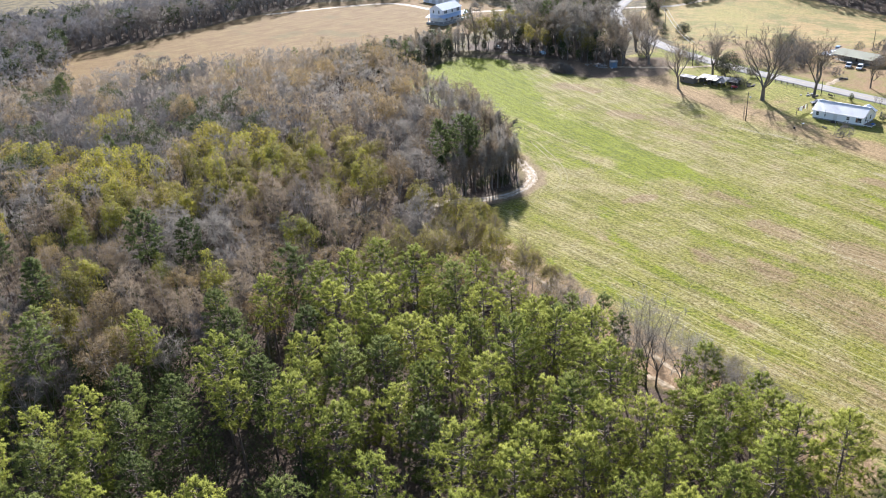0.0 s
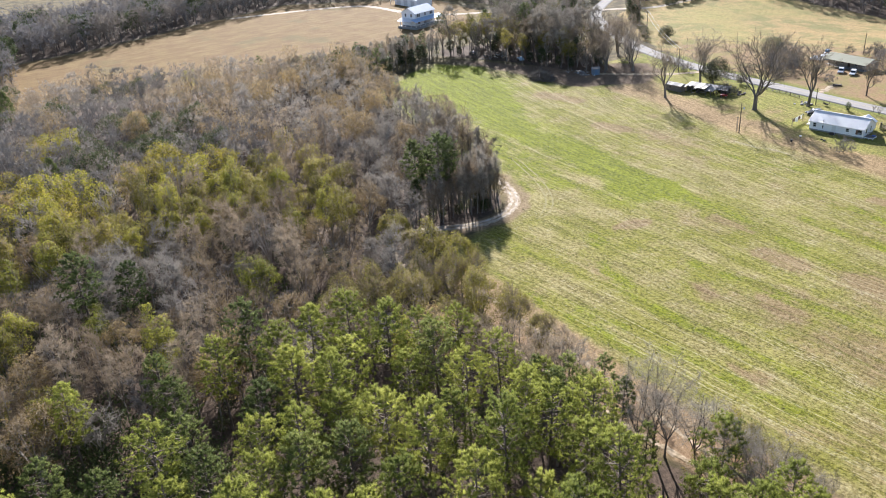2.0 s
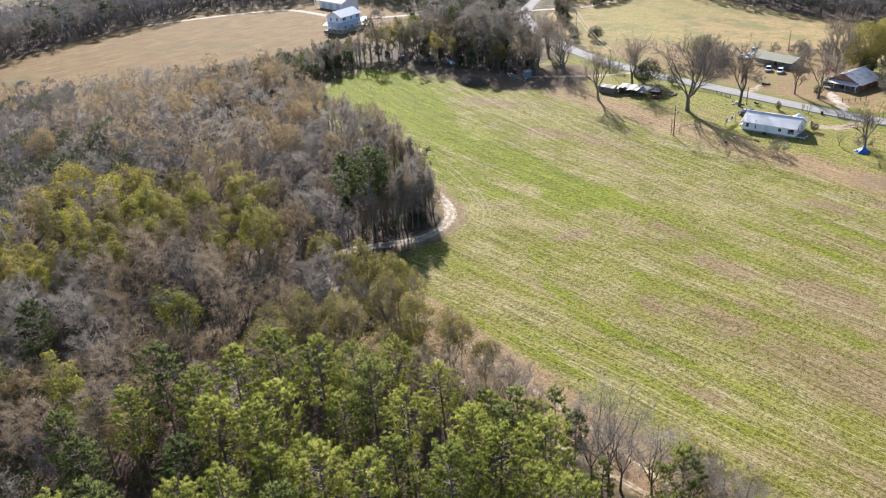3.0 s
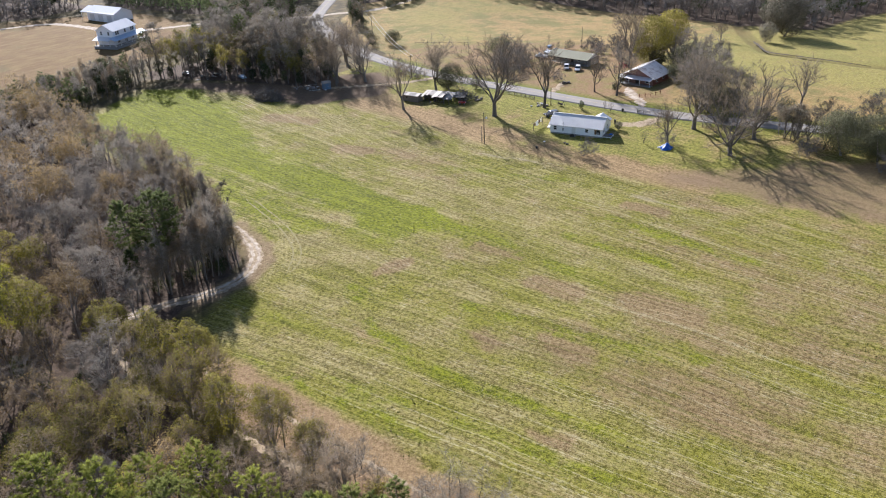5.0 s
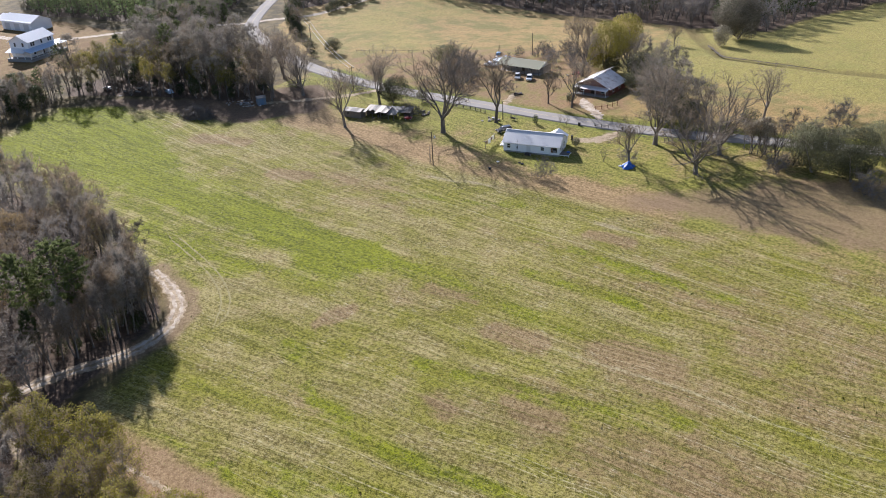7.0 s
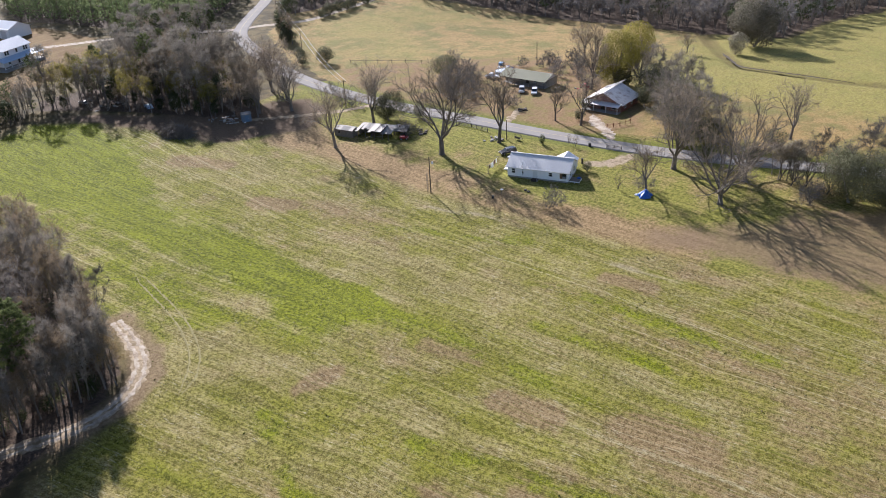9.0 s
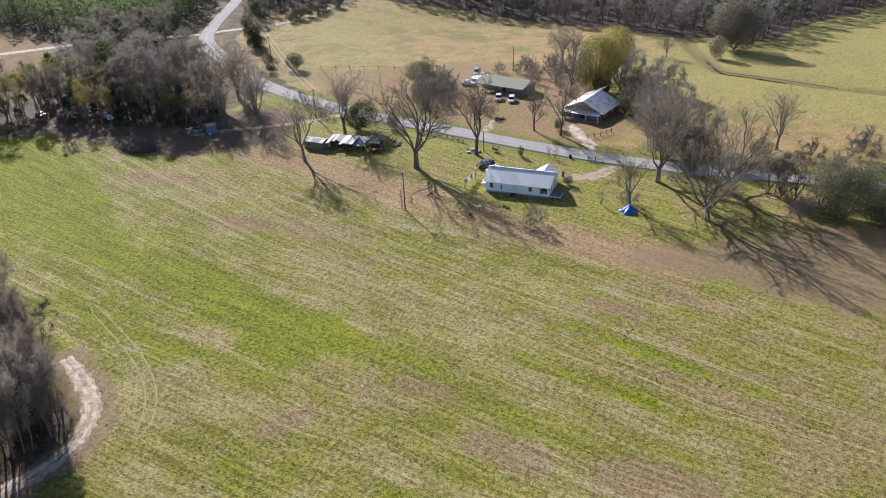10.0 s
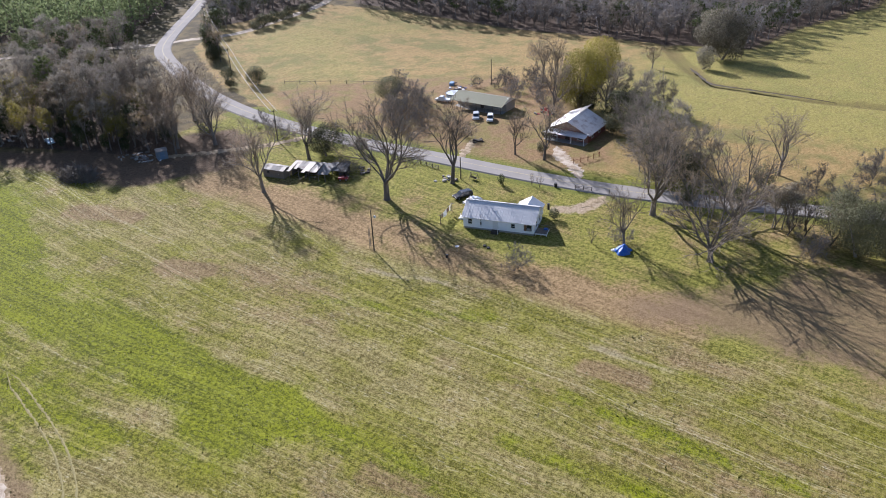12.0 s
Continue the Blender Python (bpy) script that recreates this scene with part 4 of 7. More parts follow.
# slender bare trees along the edge of the wood
EDGE = [(96, 170), (104, 166.5), (110, 165.8), (115, 168.3), (118.8, 174), (121.5, 181), (124.5, 190), (128.5, 202), (132, 213), (134, 226), (135, 240), (135.5, 256), (138, 272), (141, 288), (146, 300)]
for (ax, ay), (bx_, by_) in zip(EDGE, EDGE[1:]):
    for k in range(5):
        u = (k + rnd.random()) / 5
        inward = rnd.uniform(0.6, 6.5)
        x, y = ax + (bx_ - ax) * u, ay + (by_ - ay) * u
        ln = math.hypot(bx_ - ax, by_ - ay)
        x, y = x - (by_ - ay) / ln * inward, y + (bx_ - ax) / ln * inward
        tree_at("slender_tree", rnd.choice(SLIM), x, y, "slender pale leafless tree at the wood's edge", "tree", "wood edge", size=rnd.uniform(0.75, 1.02))
# small bare trees and bushes between the pines and the field
HAZE = [broad_meshes(h_, sp_, 0.2, 5, 8, 6, 9, TWIG_PALE, 0.9, 1.7, 0.2, 0.62, True) for h_, sp_ in ((20, 4.6), (18, 4.8), (14, 3.8))]
for i in range(12):
    u = i / 11
    x, y = 82.5 + 2.5 * math.sin(i * 1.7), 96 + 52 * u
    tree_at("edge_sapling", HAZE[2] if i % 4 else OLIVES[0], x + rnd.uniform(-2.5, 1.0), y + rnd.uniform(-2, 2), "thin bare sapling beside the field", "tree", "field edge saplings", size=rnd.uniform(0.4, 0.7))
for x, y, k, s in ((78.2, 82.5, 0, 1.0), (79.2, 80.3, 1, 1.0), (80.6, 79.4, 0, 0.92), (83.2, 76.2, 2, 0.95), (85.5, 78.5, 2, 0.72), (82, 65.2, 1, 0.9), (83.4, 63.6, 2, 1.0), (80, 55, 2, 0.9), (78.4, 106, 2, 0.72), (79.6, 102.5, 2, 0.75), (82.5, 98, 2, 0.55), (84, 110, 2, 0.6), (86, 71.5, 2, 0.7), (88, 60, 2, 0.6), (84.5, 92, 2, 0.42), (85.6, 104, 2, 0.45), (87, 87, 2, 0.36)):
    tree_at("bare_edge_tree", HAZE[k], x, y, "leafless tree with several grey stems beside the field", "tree", "bare edge trees", size=s)
for x, y, s in ((71.5, 89.6, 0.86), (74.6, 85.6, 0.84), (76.2, 83.8, 0.72), (69, 94, 0.75), (70.5, 80, 0.66), (67, 87, 0.9), (73.5, 76.5, 0.6), (68, 74, 0.74), (76, 92, 0.55)):
    tree_at("edge_pine", rnd.choice(EDGE_PINES), x, y, "slim dark green pine at the field's edge", "pine tree", "edge pines", size=s)
WIDE_PINE = pine_meshes(13, 0.26, 4.6, 60, PINE_LEAF, peak=0.35)
for x, y, s in ((81, 69.8, 1.0), (74, 66, 0.95), (70, 61, 1.1), (78.5, 60.5, 0.8)):
    tree_at("wide_pine", WIDE_PINE, x, y, "broad low-branched green pine beside the field", "pine tree", "edge pines", size=s)
BRUSH = [wood_meshes(5, 2.6, 40, 12, twig=tw, base=0.08, tw=0.07, twig_len=0.9) for tw in (TWIG, TWIG_GREY)] + [wood_meshes(4.5, 2.4, 40, 6, lf_, 26, 0.2, base=0.08, twig_len=0.8, puff=0.6) for lf_ in (OLIVE_LEAF, DULL_LEAF)]
for i in range(32):
    u = i / 31
    y = 96 + 56 * u
    x = 79.5 + 2.4 * u + rnd.uniform(-5.0, 1.0 if u > 0.35 else -1.5)
    tree_at("brush_bush", rnd.choice(BRUSH), x, y + rnd.uniform(-1.5, 1.5), "tangled brown brush at the edge of the field", "bush", "edge brush", size=rnd.uniform(0.7, 1.2) if u > 0.5 else rnd.uniform(0.4, 0.75))
for x, y in ((90.5, 76.5), (91, 73), (89, 72), (90, 69.5), (87.5, 66), (84.5, 58), (86, 52), (82, 73.5), (77.5, 70)):
    tree_at("brush_bush", rnd.choice(BRUSH[2:]), x, y, "tangled brown brush at the edge of the field", "bush", "edge brush", size=rnd.uniform(0.8, 1.15))
# dark brush below the slender trees at the wood's edge
for (ax, ay), (bx_, by_) in zip(EDGE, EDGE[1:]):
    ln = math.hypot(bx_ - ax, by_ - ay)
    for k in range(4):
        u, inward = (k + rnd.random()) / 4, rnd.uniform(1.5, 6.5)
        x, y = ax + (bx_ - ax) * u - (by_ - ay) / ln * inward, ay + (by_ - ay) * u + (bx_ - ax) / ln * inward
        tree_at("edge_bush", rnd.choice(HOLLIES + BRUSH[:1]), x, y, "dark evergreen brush under the wood's edge", "bush", "wood edge brush", size=rnd.uniform(0.4, 0.7))

# ---- more woods ----
rnd.seed(12)
BIG = [pecan_meshes(h, fk, lb, ln_, TWIG, tk) for h, fk, lb, ln_, tk in ((21, 0.15, 7, (18, 55), 1.22), (18, 0.22, 5, (15, 42), 1.05), (22, 0.11, 7, (15, 60), 1.12), (18, 0.2, 6, (18, 50), 1.05))]
STRIP_TREES = [wood_meshes(h, sp, 105, 18, GREY_LEAF, 13, 0.2, twig=tw, base=bs, tw=0.07, bark_=BARK_PECAN) for h, sp, bs, tw in ((21, 4.4, 0.3, TWIG_PALE), (18, 4.6, 0.26, TWIG), (22, 4.2, 0.34, TWIG_PALE), (20, 4.4, 0.3, TWIG_GREY))]
CEDAR = [wood_meshes(h, sp, 90, 2, EVERGREEN, 26, 0.36, base=0.06) for h, sp in ((13, 3.2), (17, 3.6), (9, 3.0))]

for x, y in scatter(STRIP, 5.6, 21):
    q = rnd.random()
    if inside(FIELD, np.array([x]), np.array([y]))[0] > -15:
        q = 0.6 + 0.4 * q
    kind, label = (rnd.choice(DARK_PINES), "dark evergreen among bare roadside trees") if q < (0.2 if x < 205 else 0.05) else (rnd.choice(STRIP_TREES), "tall leafless tree in a dense roadside row")
    if 0.3 < q < (0.48 if x < 214 else 0.36):
        kind, label = rnd.choice(CEDAR), "dark green cedar among the roadside trees"
    if 0.66 < q < 0.74:
        kind, label = rnd.choice(DRY), "tall tree with a few dry tan leaves"
    if 0.74 < q < 0.89:
        kind, label = rnd.choice(OLIVES), "tall tree with thin olive-green foliage"
    tree_at("strip_tree", kind, x, y, label, "tree", "roadside wood", size=rnd.uniform(0.78, 1.05) * (0.78 if inside(FIELD, np.array([x]), np.array([y]))[0] > -15 else 1.0))
for x, y in scatter([(243, 306), (262, 330), (284, 338), (276, 356), (258, 368), (240, 345), (226, 322)], 6.2, 22):
    q = rnd.random()
    kind, label = (rnd.choice(DARK_PINES), "dark pine in the wood beside the farm drive") if q < 0.4 else (rnd.choice(STRIP_TREES), "leafless tree in the wood beside the farm drive")
    tree_at("strip_tree", kind, x, y, label, "tree", "roadside wood", size=rnd.uniform(0.65, 0.9))
LOW_ROW = pine_meshes(12, 0.12, 2.4, 34, PINE_DARK, 4, 16, 0.5, 0.13)
for x, y in scatter([(128, 306), (144, 300), (170, 309), (188, 316), (192, 326), (186, 334), (160, 326), (128, 328), (112, 332)], 3.1, 23):
    q = rnd.random()
    kind, label = (CEDAR[2], "low dark cedar in the field-corner row") if q < 0.18 else (LOW_ROW, "young dark pine in the field-corner row") if q < 0.36 else (rnd.choice(SLIM), "slender bare tree in the field-corner row")
    tree_at("row_tree", kind, x, y, label, "tree", "field-corner row", size=rnd.uniform(0.65, 1.05) if kind is LOW_ROW else rnd.uniform(0.45, 0.8) if kind in SLIM else rnd.uniform(0.6, 1.0))
LOW_PINES = [pine_meshes(13, 0.12, 2.6, 30, YOUNG_PINE, 2, 6, 0.85, 0.22, 0.12, False) for _ in range(3)]
LOW_BARE = [wood_meshes(14, 5.4, 40, 12, twig=tw, base=0.08, twig_len=1.8, tw=0.17, bark_=BARK_PECAN) for tw in (HAZED_TWIG, TWIG_GREY, HAZED_TWIG)]
LOW_GREEN = [wood_meshes(13, 5.0, 44, 2, EVERGREEN, 12, 0.7, base=0.2)]
far = [(rnd.choice(LOW_PINES), x, y, rnd.uniform(0, 6.28), rnd.uniform(0.9, 1.6)) for x, y in scatter(PLANTATION, 6.2, 31)]
joined("pine_plantation", far, "dense plantation of dark green young pines", "pine plantation")
far = []
for land, gap, seed in ((EAST_WOOD, 8.4, 41), (NORTH_WOOD, 7.0, 43), ([(-66, 374), (0, 366), (28, 396), (34, 452), (-60, 460)], 8.6, 44)):
    for x, y in scatter(land, gap, seed):
        kind = LOW_GREEN[0] if rnd.random() < 0.16 else rnd.choice(LOW_BARE)
        far.append((kind, x, y, rnd.uniform(0, 6.28), rnd.uniform(0.95, 1.35)))
joined("far_woods", far, "grey-brown bare woods beyond the fields", "woods")

# single trees round the houses
SOLO = [
    (211.9, 207.5, 1, 1.19), (221.8, 178.7, 0, 1.30), (236.0, 169.7, 1, 1.34), (232.7, 211.0, 1, 1.21), (258.9, 164.8, 1, 0.73), (258.7, 156.6, 1, 0.95), (241.1, 122.8, 0, 1.15),
    (226.9, 106.7, 2, 1.04), (241.6, 105.8, 2, 1.07), (225.7, 123.5, 1, 0.80), (274.1, 103.9, 1, 0.99), (325, 188.2, 1, 0.95), (322.5, 183, 1, 1.0), (291, 169, 1, 1.05), (305.6, 158.7, 2, 0.78), (364.4, 164.3, 3, 0.5),
    (229.5, 241.5, 0, 0.95), (241, 262, 3, 1.1), (223, 249, 1, 1.0), (236, 250, 1, 1.0), (246, 268, 1, 1.05), (233, 262, 3, 1.1), (220, 246.5, 1, 0.8), (242, 218, 1, 0.70),
]
for x, y, k, s in SOLO:
    tree_at("bare_tree", BIG[k], x, y, "large leafless pecan tree with spreading limbs", "tree", "yard trees", size=s)
THICK = [wood_meshes(h, sp, 190, 26, EVERGREEN, 5, 0.26, twig=TWIG_GREY, base=0.1, twig_len=1.5, tw=0.06) for h, sp in ((20, 8.0), (16.5, 6.6))]
for x, y, k, s in ((254, 128, 0, 0.88), (262, 133, 1, 0.9), (270, 128, 1, 0.95), (266, 120, 1, 0.75), (278, 138, 1, 0.85), (282, 143, 1, 0.75), (312, 148, 1, 0.68), (308.5, 142, 1, 0.6), (316, 158, 1, 0.72), (303, 148, 1, 0.62)):
    tree_at("thicket_tree", THICK[k], x, y, "dense leafless tree with tangled grey twigs", "tree", "trees by the brick house", size=s)
YG = leafy_bush_meshes(8.0, 17, 17000, DULL_LEAF, 0.32, 5)
tree_at("yellow_green_tree", YG, 302, 165.5, "big yellow-green tree behind the brick house", "tree", size=1.0)
tree_at("olive_tree", leafy_bush_meshes(6.5, 16, 12000, DULL_LEAF, 0.34, 3), 327, 169, "rounded grey-olive tree behind the brick house", "tree", size=1.0)
SLENDER = wood_meshes(9, 1.9, 64, 8, GREY_LEAF, 24, 0.2, base=0.42, tw=0.05)
for x, y, s in ((245.9, 99.4, 0.95), (246.1, 97.6, 1.05), (246.4, 95.8, 0.95), (250, 97, 1.0), (248.5, 101.5, 0.9)):
    tree_at("slender_tree", SLENDER, x, y, "slim straight tree with thin grey-olive leaves by the road", "tree", "slim roadside trees", size=s)
GREY_TREE = leafy_bush_meshes(10.5, 18, 22000, GREY_LEAF, 0.38, 1)
tree_at("grey_oak", GREY_TREE, 393, 147.5, "broad rounded grey tree at the pasture's edge", "tree")
tree_at("small_tree", leafy_bush_meshes(3.4, 8.5, 3600, GREY_LEAF, 0.32, 1), 372.9, 148.1, "small rounded grey-brown tree alone in the pasture", "tree")

OAK = [leafy_bush_meshes(r_, h_, n_, OAK_LEAF, q_, 1) for r_, h_, n_, q_ in ((7.5, 13, 16000, 0.25), (4.5, 8, 8500, 0.23), (2.2, 4.5, 2200, 0.22))]
for x, y, k, s in ((241, 83, 0, 0.9), (249, 76, 0, 0.8), (239, 74, 0, 0.72), (252, 87, 1, 1.0), (246, 64, 0, 0.8), (259, 70, 0, 0.75)):
    tree_at("evergreen_oak", OAK[k], x, y, "dense dark evergreen tree at the field's edge", "tree", "evergreens", size=s)
for x, y, k, s in ((281, 219, 0, 0.62), (276.2, 269.9, 1, 0.75), (242.5, 201.4, 2, 0.85), (236.5, 208, 1, 1.15), (229.9, 140.6, 2, 0.55), (262, 122, 1, 0.85), (250, 118, 2, 1.0), (254, 108, 2, 1.1), (283, 148, 2, 1.2), (288, 158, 2, 1.0), (262.5, 159, 2, 0.7), (272, 162, 2, 0.7), (268, 130, 1, 1.1), (258, 126, 1, 0.9), (285, 141, 1, 1.25), (264.5, 105.5, 2, 1.2), (298, 161, 2, 1.3), (279, 134, 1, 1.2), (293, 149, 1, 1.3), (276, 283, 2, 1.0), (270, 276, 2, 0.8)):
    tree_at("evergreen_bush", OAK[k], x, y, "rounded dark green evergreen bush", "bush", "bushes", size=s)
tree_at("clipped_yew", leafy_bush_meshes(0.75, 2.7, 500, EVERGREEN, 0.22, 3), 240.3, 158.9, "small upright dark green yew on the lawn", "bush")
SHRUB = [broad_meshes(4.6, 2.6, 0.05, 12, 4, 4, 11, thick=1.2, twig_len=0.75, base_r=0.06, wispy=True, twig=TWIG_DARK), broad_meshes(4.6, 1.2, 0.1, 6, 3, 3, 4, thick=0.5, twig_len=0.5, base_r=0.09, flare=0.4, wispy=True)]
for x, y, k, s in ((206.9, 137.6, 0, 1.3), (223.2, 129.4, 1, 1.0), (243.4, 152.5, 1, 0.75), (243.0, 150.4, 1, 0.8), (221.2, 143.4, 1, 0.55), (226.4, 124.4, 0, 1.1), (264, 198, 0, 1.2), (270, 200, 0, 1.2), (276, 204, 0, 1.3), (282, 210, 0, 1.2), (268, 190, 0, 1.1), (264, 182, 0, 1.0), (286, 218, 0, 1.3), (300, 186, 0, 1.3), (304, 180, 0, 1.4), (308, 190, 0, 1.3), (298, 176, 0, 1.2), (247, 96, 0, 1.3), (245, 93, 1, 2.0), (246, 99, 1, 2.1), (244, 96, 1, 1.9), (247.5, 93.5, 1, 2.0), (262, 96, 0, 1.3), (263, 205, 0, 1.5), (266, 208, 0, 1.6), (260, 201, 0, 1.2), (272, 212, 0, 1.5), (310, 197, 0, 1.2), (316, 196, 0, 1.1), (320, 200, 0, 1.2), (308, 204, 0, 1.0), (326, 192, 0, 1.3), (255, 208, 0, 1.0), (273, 208, 0, 1.5), (280, 207, 0, 1.6), (269, 202, 0, 1.3), (269.5, 211, 0, 1.5), (278, 214, 0, 1.7), (286, 213, 0, 1.6), (319, 190, 0, 1.5), (314, 184, 0, 1.5), (323, 184, 0, 1.5), (293, 169, 0, 1.2), (305, 172, 0, 1.5), (296, 226, 0, 1.5), (243, 88, 1, 2.4), (236, 90, 0, 1.6), (256, 82, 0, 1.8), (232, 70, 0, 1.7), (262, 88, 0, 1.6), (270, 95, 0, 1.5), (276, 85, 0, 1.7), (284, 85, 0, 1.6), (229.6, 196.4, 0, 0.95), (230.6, 198.6, 0, 0.9), (227.2, 195.2, 0, 0.8), (231.5, 195, 0, 0.7), (247, 240, 0, 1.2), (244, 232, 0, 1.1), (242, 226, 0, 1.0)):
    tree_at("bare_shrub", SHRUB[k], x, y, "leafless grey many-stemmed shrub in dry grass", "shrub", "shrubs", size=s)

for x, y, k, s in ((291, 305, 1, 0.8), (302, 318, 1, 0.7), (308, 321, 2, 1.1), (340, 326, 1, 0.7), (346, 325, 2, 1.2), (352, 325, 1, 0.6), (358, 327, 2, 1.1), (366, 325, 1, 0.6), (334, 325, 2, 0.9), (296, 309, 2, 1.1)):
    tree_at("roadside_bush", OAK[k], x, y, "dark rounded bush beside the road", "bush", "roadside bushes", size=s)
for x, y, k, s in ((297, 313, 1, 0.8), (299.5, 316, 0, 0.75), (293, 306.5, 2, 0.9), (325, 338, 2, 1.0), (332, 340, 1, 0.6)):
    tree_at("roadside_cedar", CEDAR[k], x, y, "dark green cedar in the roadside hedge", "tree", "roadside hedge", size=s)
for x, y in ((298, 312), (301, 317.5), (304, 320), (295, 310), (292, 302.5)):
    tree_at("roadside_tree", rnd.choice(BARE), x, y, "bare grey roadside tree in a hedge", "tree", "roadside hedge", size=rnd.uniform(0.6, 0.9))
for x, y in scatter(ROAD_WOOD, 6.4, 51):
    q = rnd.random()
    kind, label = (rnd.choice(CEDAR), "dark green cedar in the wood beside the road") if q < 0.28 else (rnd.choice(LOW_BARE), "dense leafless tree in the wood beside the road")
    tree_at("bend_tree", kind, x, y, label, "tree", "wood at the road bend", size=rnd.uniform(0.65, 0.95))

# ---- road and track ----


def catmull(line, step=2.0):
    pts = [Vector((*p, 0)) for p in line]
    pts = [2 * pts[0] - pts[1]] + pts + [2 * pts[-1] - pts[-2]]
    out = []
    for a, b, c_, d in zip(pts, pts[1:], pts[2:], pts[3:]):
        n = max(2, int((c_ - b).length / step))
        for i in range(n):
            t = i / n
            out.append(0.5 * ((2 * b) + (c_ - a) * t + (2 * a - 5 * b + 4 * c_ - d) * t * t + (3 * b - a - 3 * c_ + d) * t ** 3))
    return out


def ribbon(line, offsets, step, lift, jag=0.0, seed=1, taper=0):
    """A strip that follows a line; offsets give its cross-section as (sideways, height)."""
    r = random.Random(seed)
    pts = catmull(line, step)
    vs, fs = [], []
    n = len(offsets)
    for i, p in enumerate(pts):
        d = (pts[min(i + 1, len(pts) - 1)] - pts[max(i - 1, 0)]).normalized()
        s = Vector((d.y, -d.x, 0))
        for k, (o, h) in enumerate(offsets):
            j = r.uniform(-jag, jag) if k in (0, n - 1) else r.uniform(-jag, jag) * 0.3
            q = p + s * ((o + j) * (min(1.0, (i + 0.6) / taper, (len(pts) - i - 0.4) / taper) if taper else 1.0))
            vs.append((q.x, q.y, put_on(q.x, q.y) + lift + h))
    for i in range(len(pts) - 1):
        for k in range(n - 1):
            a = i * n + k
            fs.append((a, a + 1, a + n + 1, a + n))
    me = bpy.data.meshes.new("ribbon")
    me.from_pydata(vs, [], fs)
    return me


m = Mat("asphalt")
v = m.coords(space="world")
f1, f2 = m.noise(v, 0.25), m.noise(v, 5, 4, 0.7)
c = m.mix(f1, (0.225, 0.208, 0.190), (0.325, 0.302, 0.276))
c = m.mix(m.math("MULTIPLY", m.step(f2, 0.5, 0.7), 0.3), c, (0.17, 0.163, 0.157))
m.bump(f2, 0.3, 0.01)
ASPHALT = m.done(c, 0.95, 0, 0.2)
m = Mat("pale_sand")
v = m.coords(space="world")
f1, f2 = m.noise(v, 0.5), m.noise(v, 3.5, 5, 0.7)
c = m.mix(m.step(m.math("ADD", m.math("MULTIPLY", f1, 0.6), m.math("MULTIPLY", f2, 0.4)), 0.38, 0.62), (0.25, 0.185, 0.12), (0.48, 0.41, 0.32))
m.bump(f2, 0.6, 0.06)
SAND = m.done(c, 0.95)
m = Mat("trodden_earth")
v = m.coords(space="world")
f1, f2 = m.noise(v, 0.6), m.noise(v, 3.5, 5, 0.7)
m.bump(f2, 0.6, 0.06)
DIRT = m.done(m.mix(m.step(m.math("ADD", m.math("MULTIPLY", f1, 0.6), m.math("MULTIPLY", f2, 0.4)), 0.4, 0.6), (0.20, 0.145, 0.075), (0.40, 0.31, 0.20)), 0.95)
PAINT = plain("road_paint", (0.46, 0.40, 0.22), 0.8)

me = ribbon(ROAD, [(-3.35, -0.32), (-2.95, 0), (-1.5, 0.05), (0, 0.07), (1.5, 0.05), (2.95, 0), (3.35, -0.32)], 2.0, 0.24)
me.materials.append(ASPHALT)
me.name = "road"
road = tagged(new("road", me), "worn grey two-lane country road", "road", kind="structure")
for o in (-0.09, 0.09):
    me = ribbon(ROAD, [(o - 0.04, 0), (o + 0.04, 0)], 2.0, 0.32)
    me.materials.append(PAINT)
    me.name = "road_marking"
    new("road_marking", me).parent = road
SIDE = [(303, 344), (312, 338), (326, 328.5), (345, 328), (384, 331), (430, 350)]
me = ribbon(SIDE, [(-2, -0.05), (-1.5, 0.02), (0, 0.06), (1.5, 0.02), (2, -0.05)], 1.5, 0.08, 0.3)
me.materials.append(SAND)
tagged(new("sand_road", me), "pale sand side road along the pasture", "road", kind="structure")
TRACK = [(125.4, 184), (124.4, 180), (122.9, 175.5), (120.8, 170.5), (117, 166), (112, 163.3), (107, 162.7), (102, 164), (97.3, 166.5), (91, 169), (84, 170)]
me = ribbon(TRACK, [(-1.7, -0.06), (-1.3, 0.0), (0, 0.01), (1.3, 0.0), (1.7, -0.06)], 0.6, 0.03, 0.55, 6, 5)
me.materials.append(DIRT)
tagged(new("sand_track", me), "sandy earth track round the wood", "track", kind="structure")
for o in (-0.68, 0.68):
    me = ribbon(TRACK, [(o - 0.4, -0.03), (o - 0.15, 0.02), (o + 0.15, 0.02), (o + 0.4, -0.03)], 0.5, 0.06, 0.3, 3 if o < 0 else 4)
    me.materials.append(SAND)
    tagged(new("track_rut", me), "pale sandy wheel rut of the track", "track", kind="structure")
me = ribbon([(84, 170), (80.5, 159), (78, 147), (78.5, 139), (80, 126), (80, 115), (80.4, 104), (80.6, 92), (81.2, 85), (82.3, 79), (84, 66), (84, 52)], [(-0.5, -0.05), (-0.3, 0.02), (0, 0.0), (0.3, 0.02), (0.5, -0.05)], 0.7, 0.05, 0.4, 8, 4)
me.materials.append(DIRT)
tagged(new("wood_path", me), "pale sandy path under the trees", "path", kind="structure")
me = ribbon([(86.4, 149), (86.9, 136), (87, 122), (86.9, 110), (87.1, 99), (86.6, 88), (86.2, 78), (87, 66)], [(-0.5, -0.05), (-0.25, 0.01), (0.2, 0.01), (0.5, -0.05)], 0.6, 0.02, 0.45, 15, 14)
me.materials.append(DIRT)
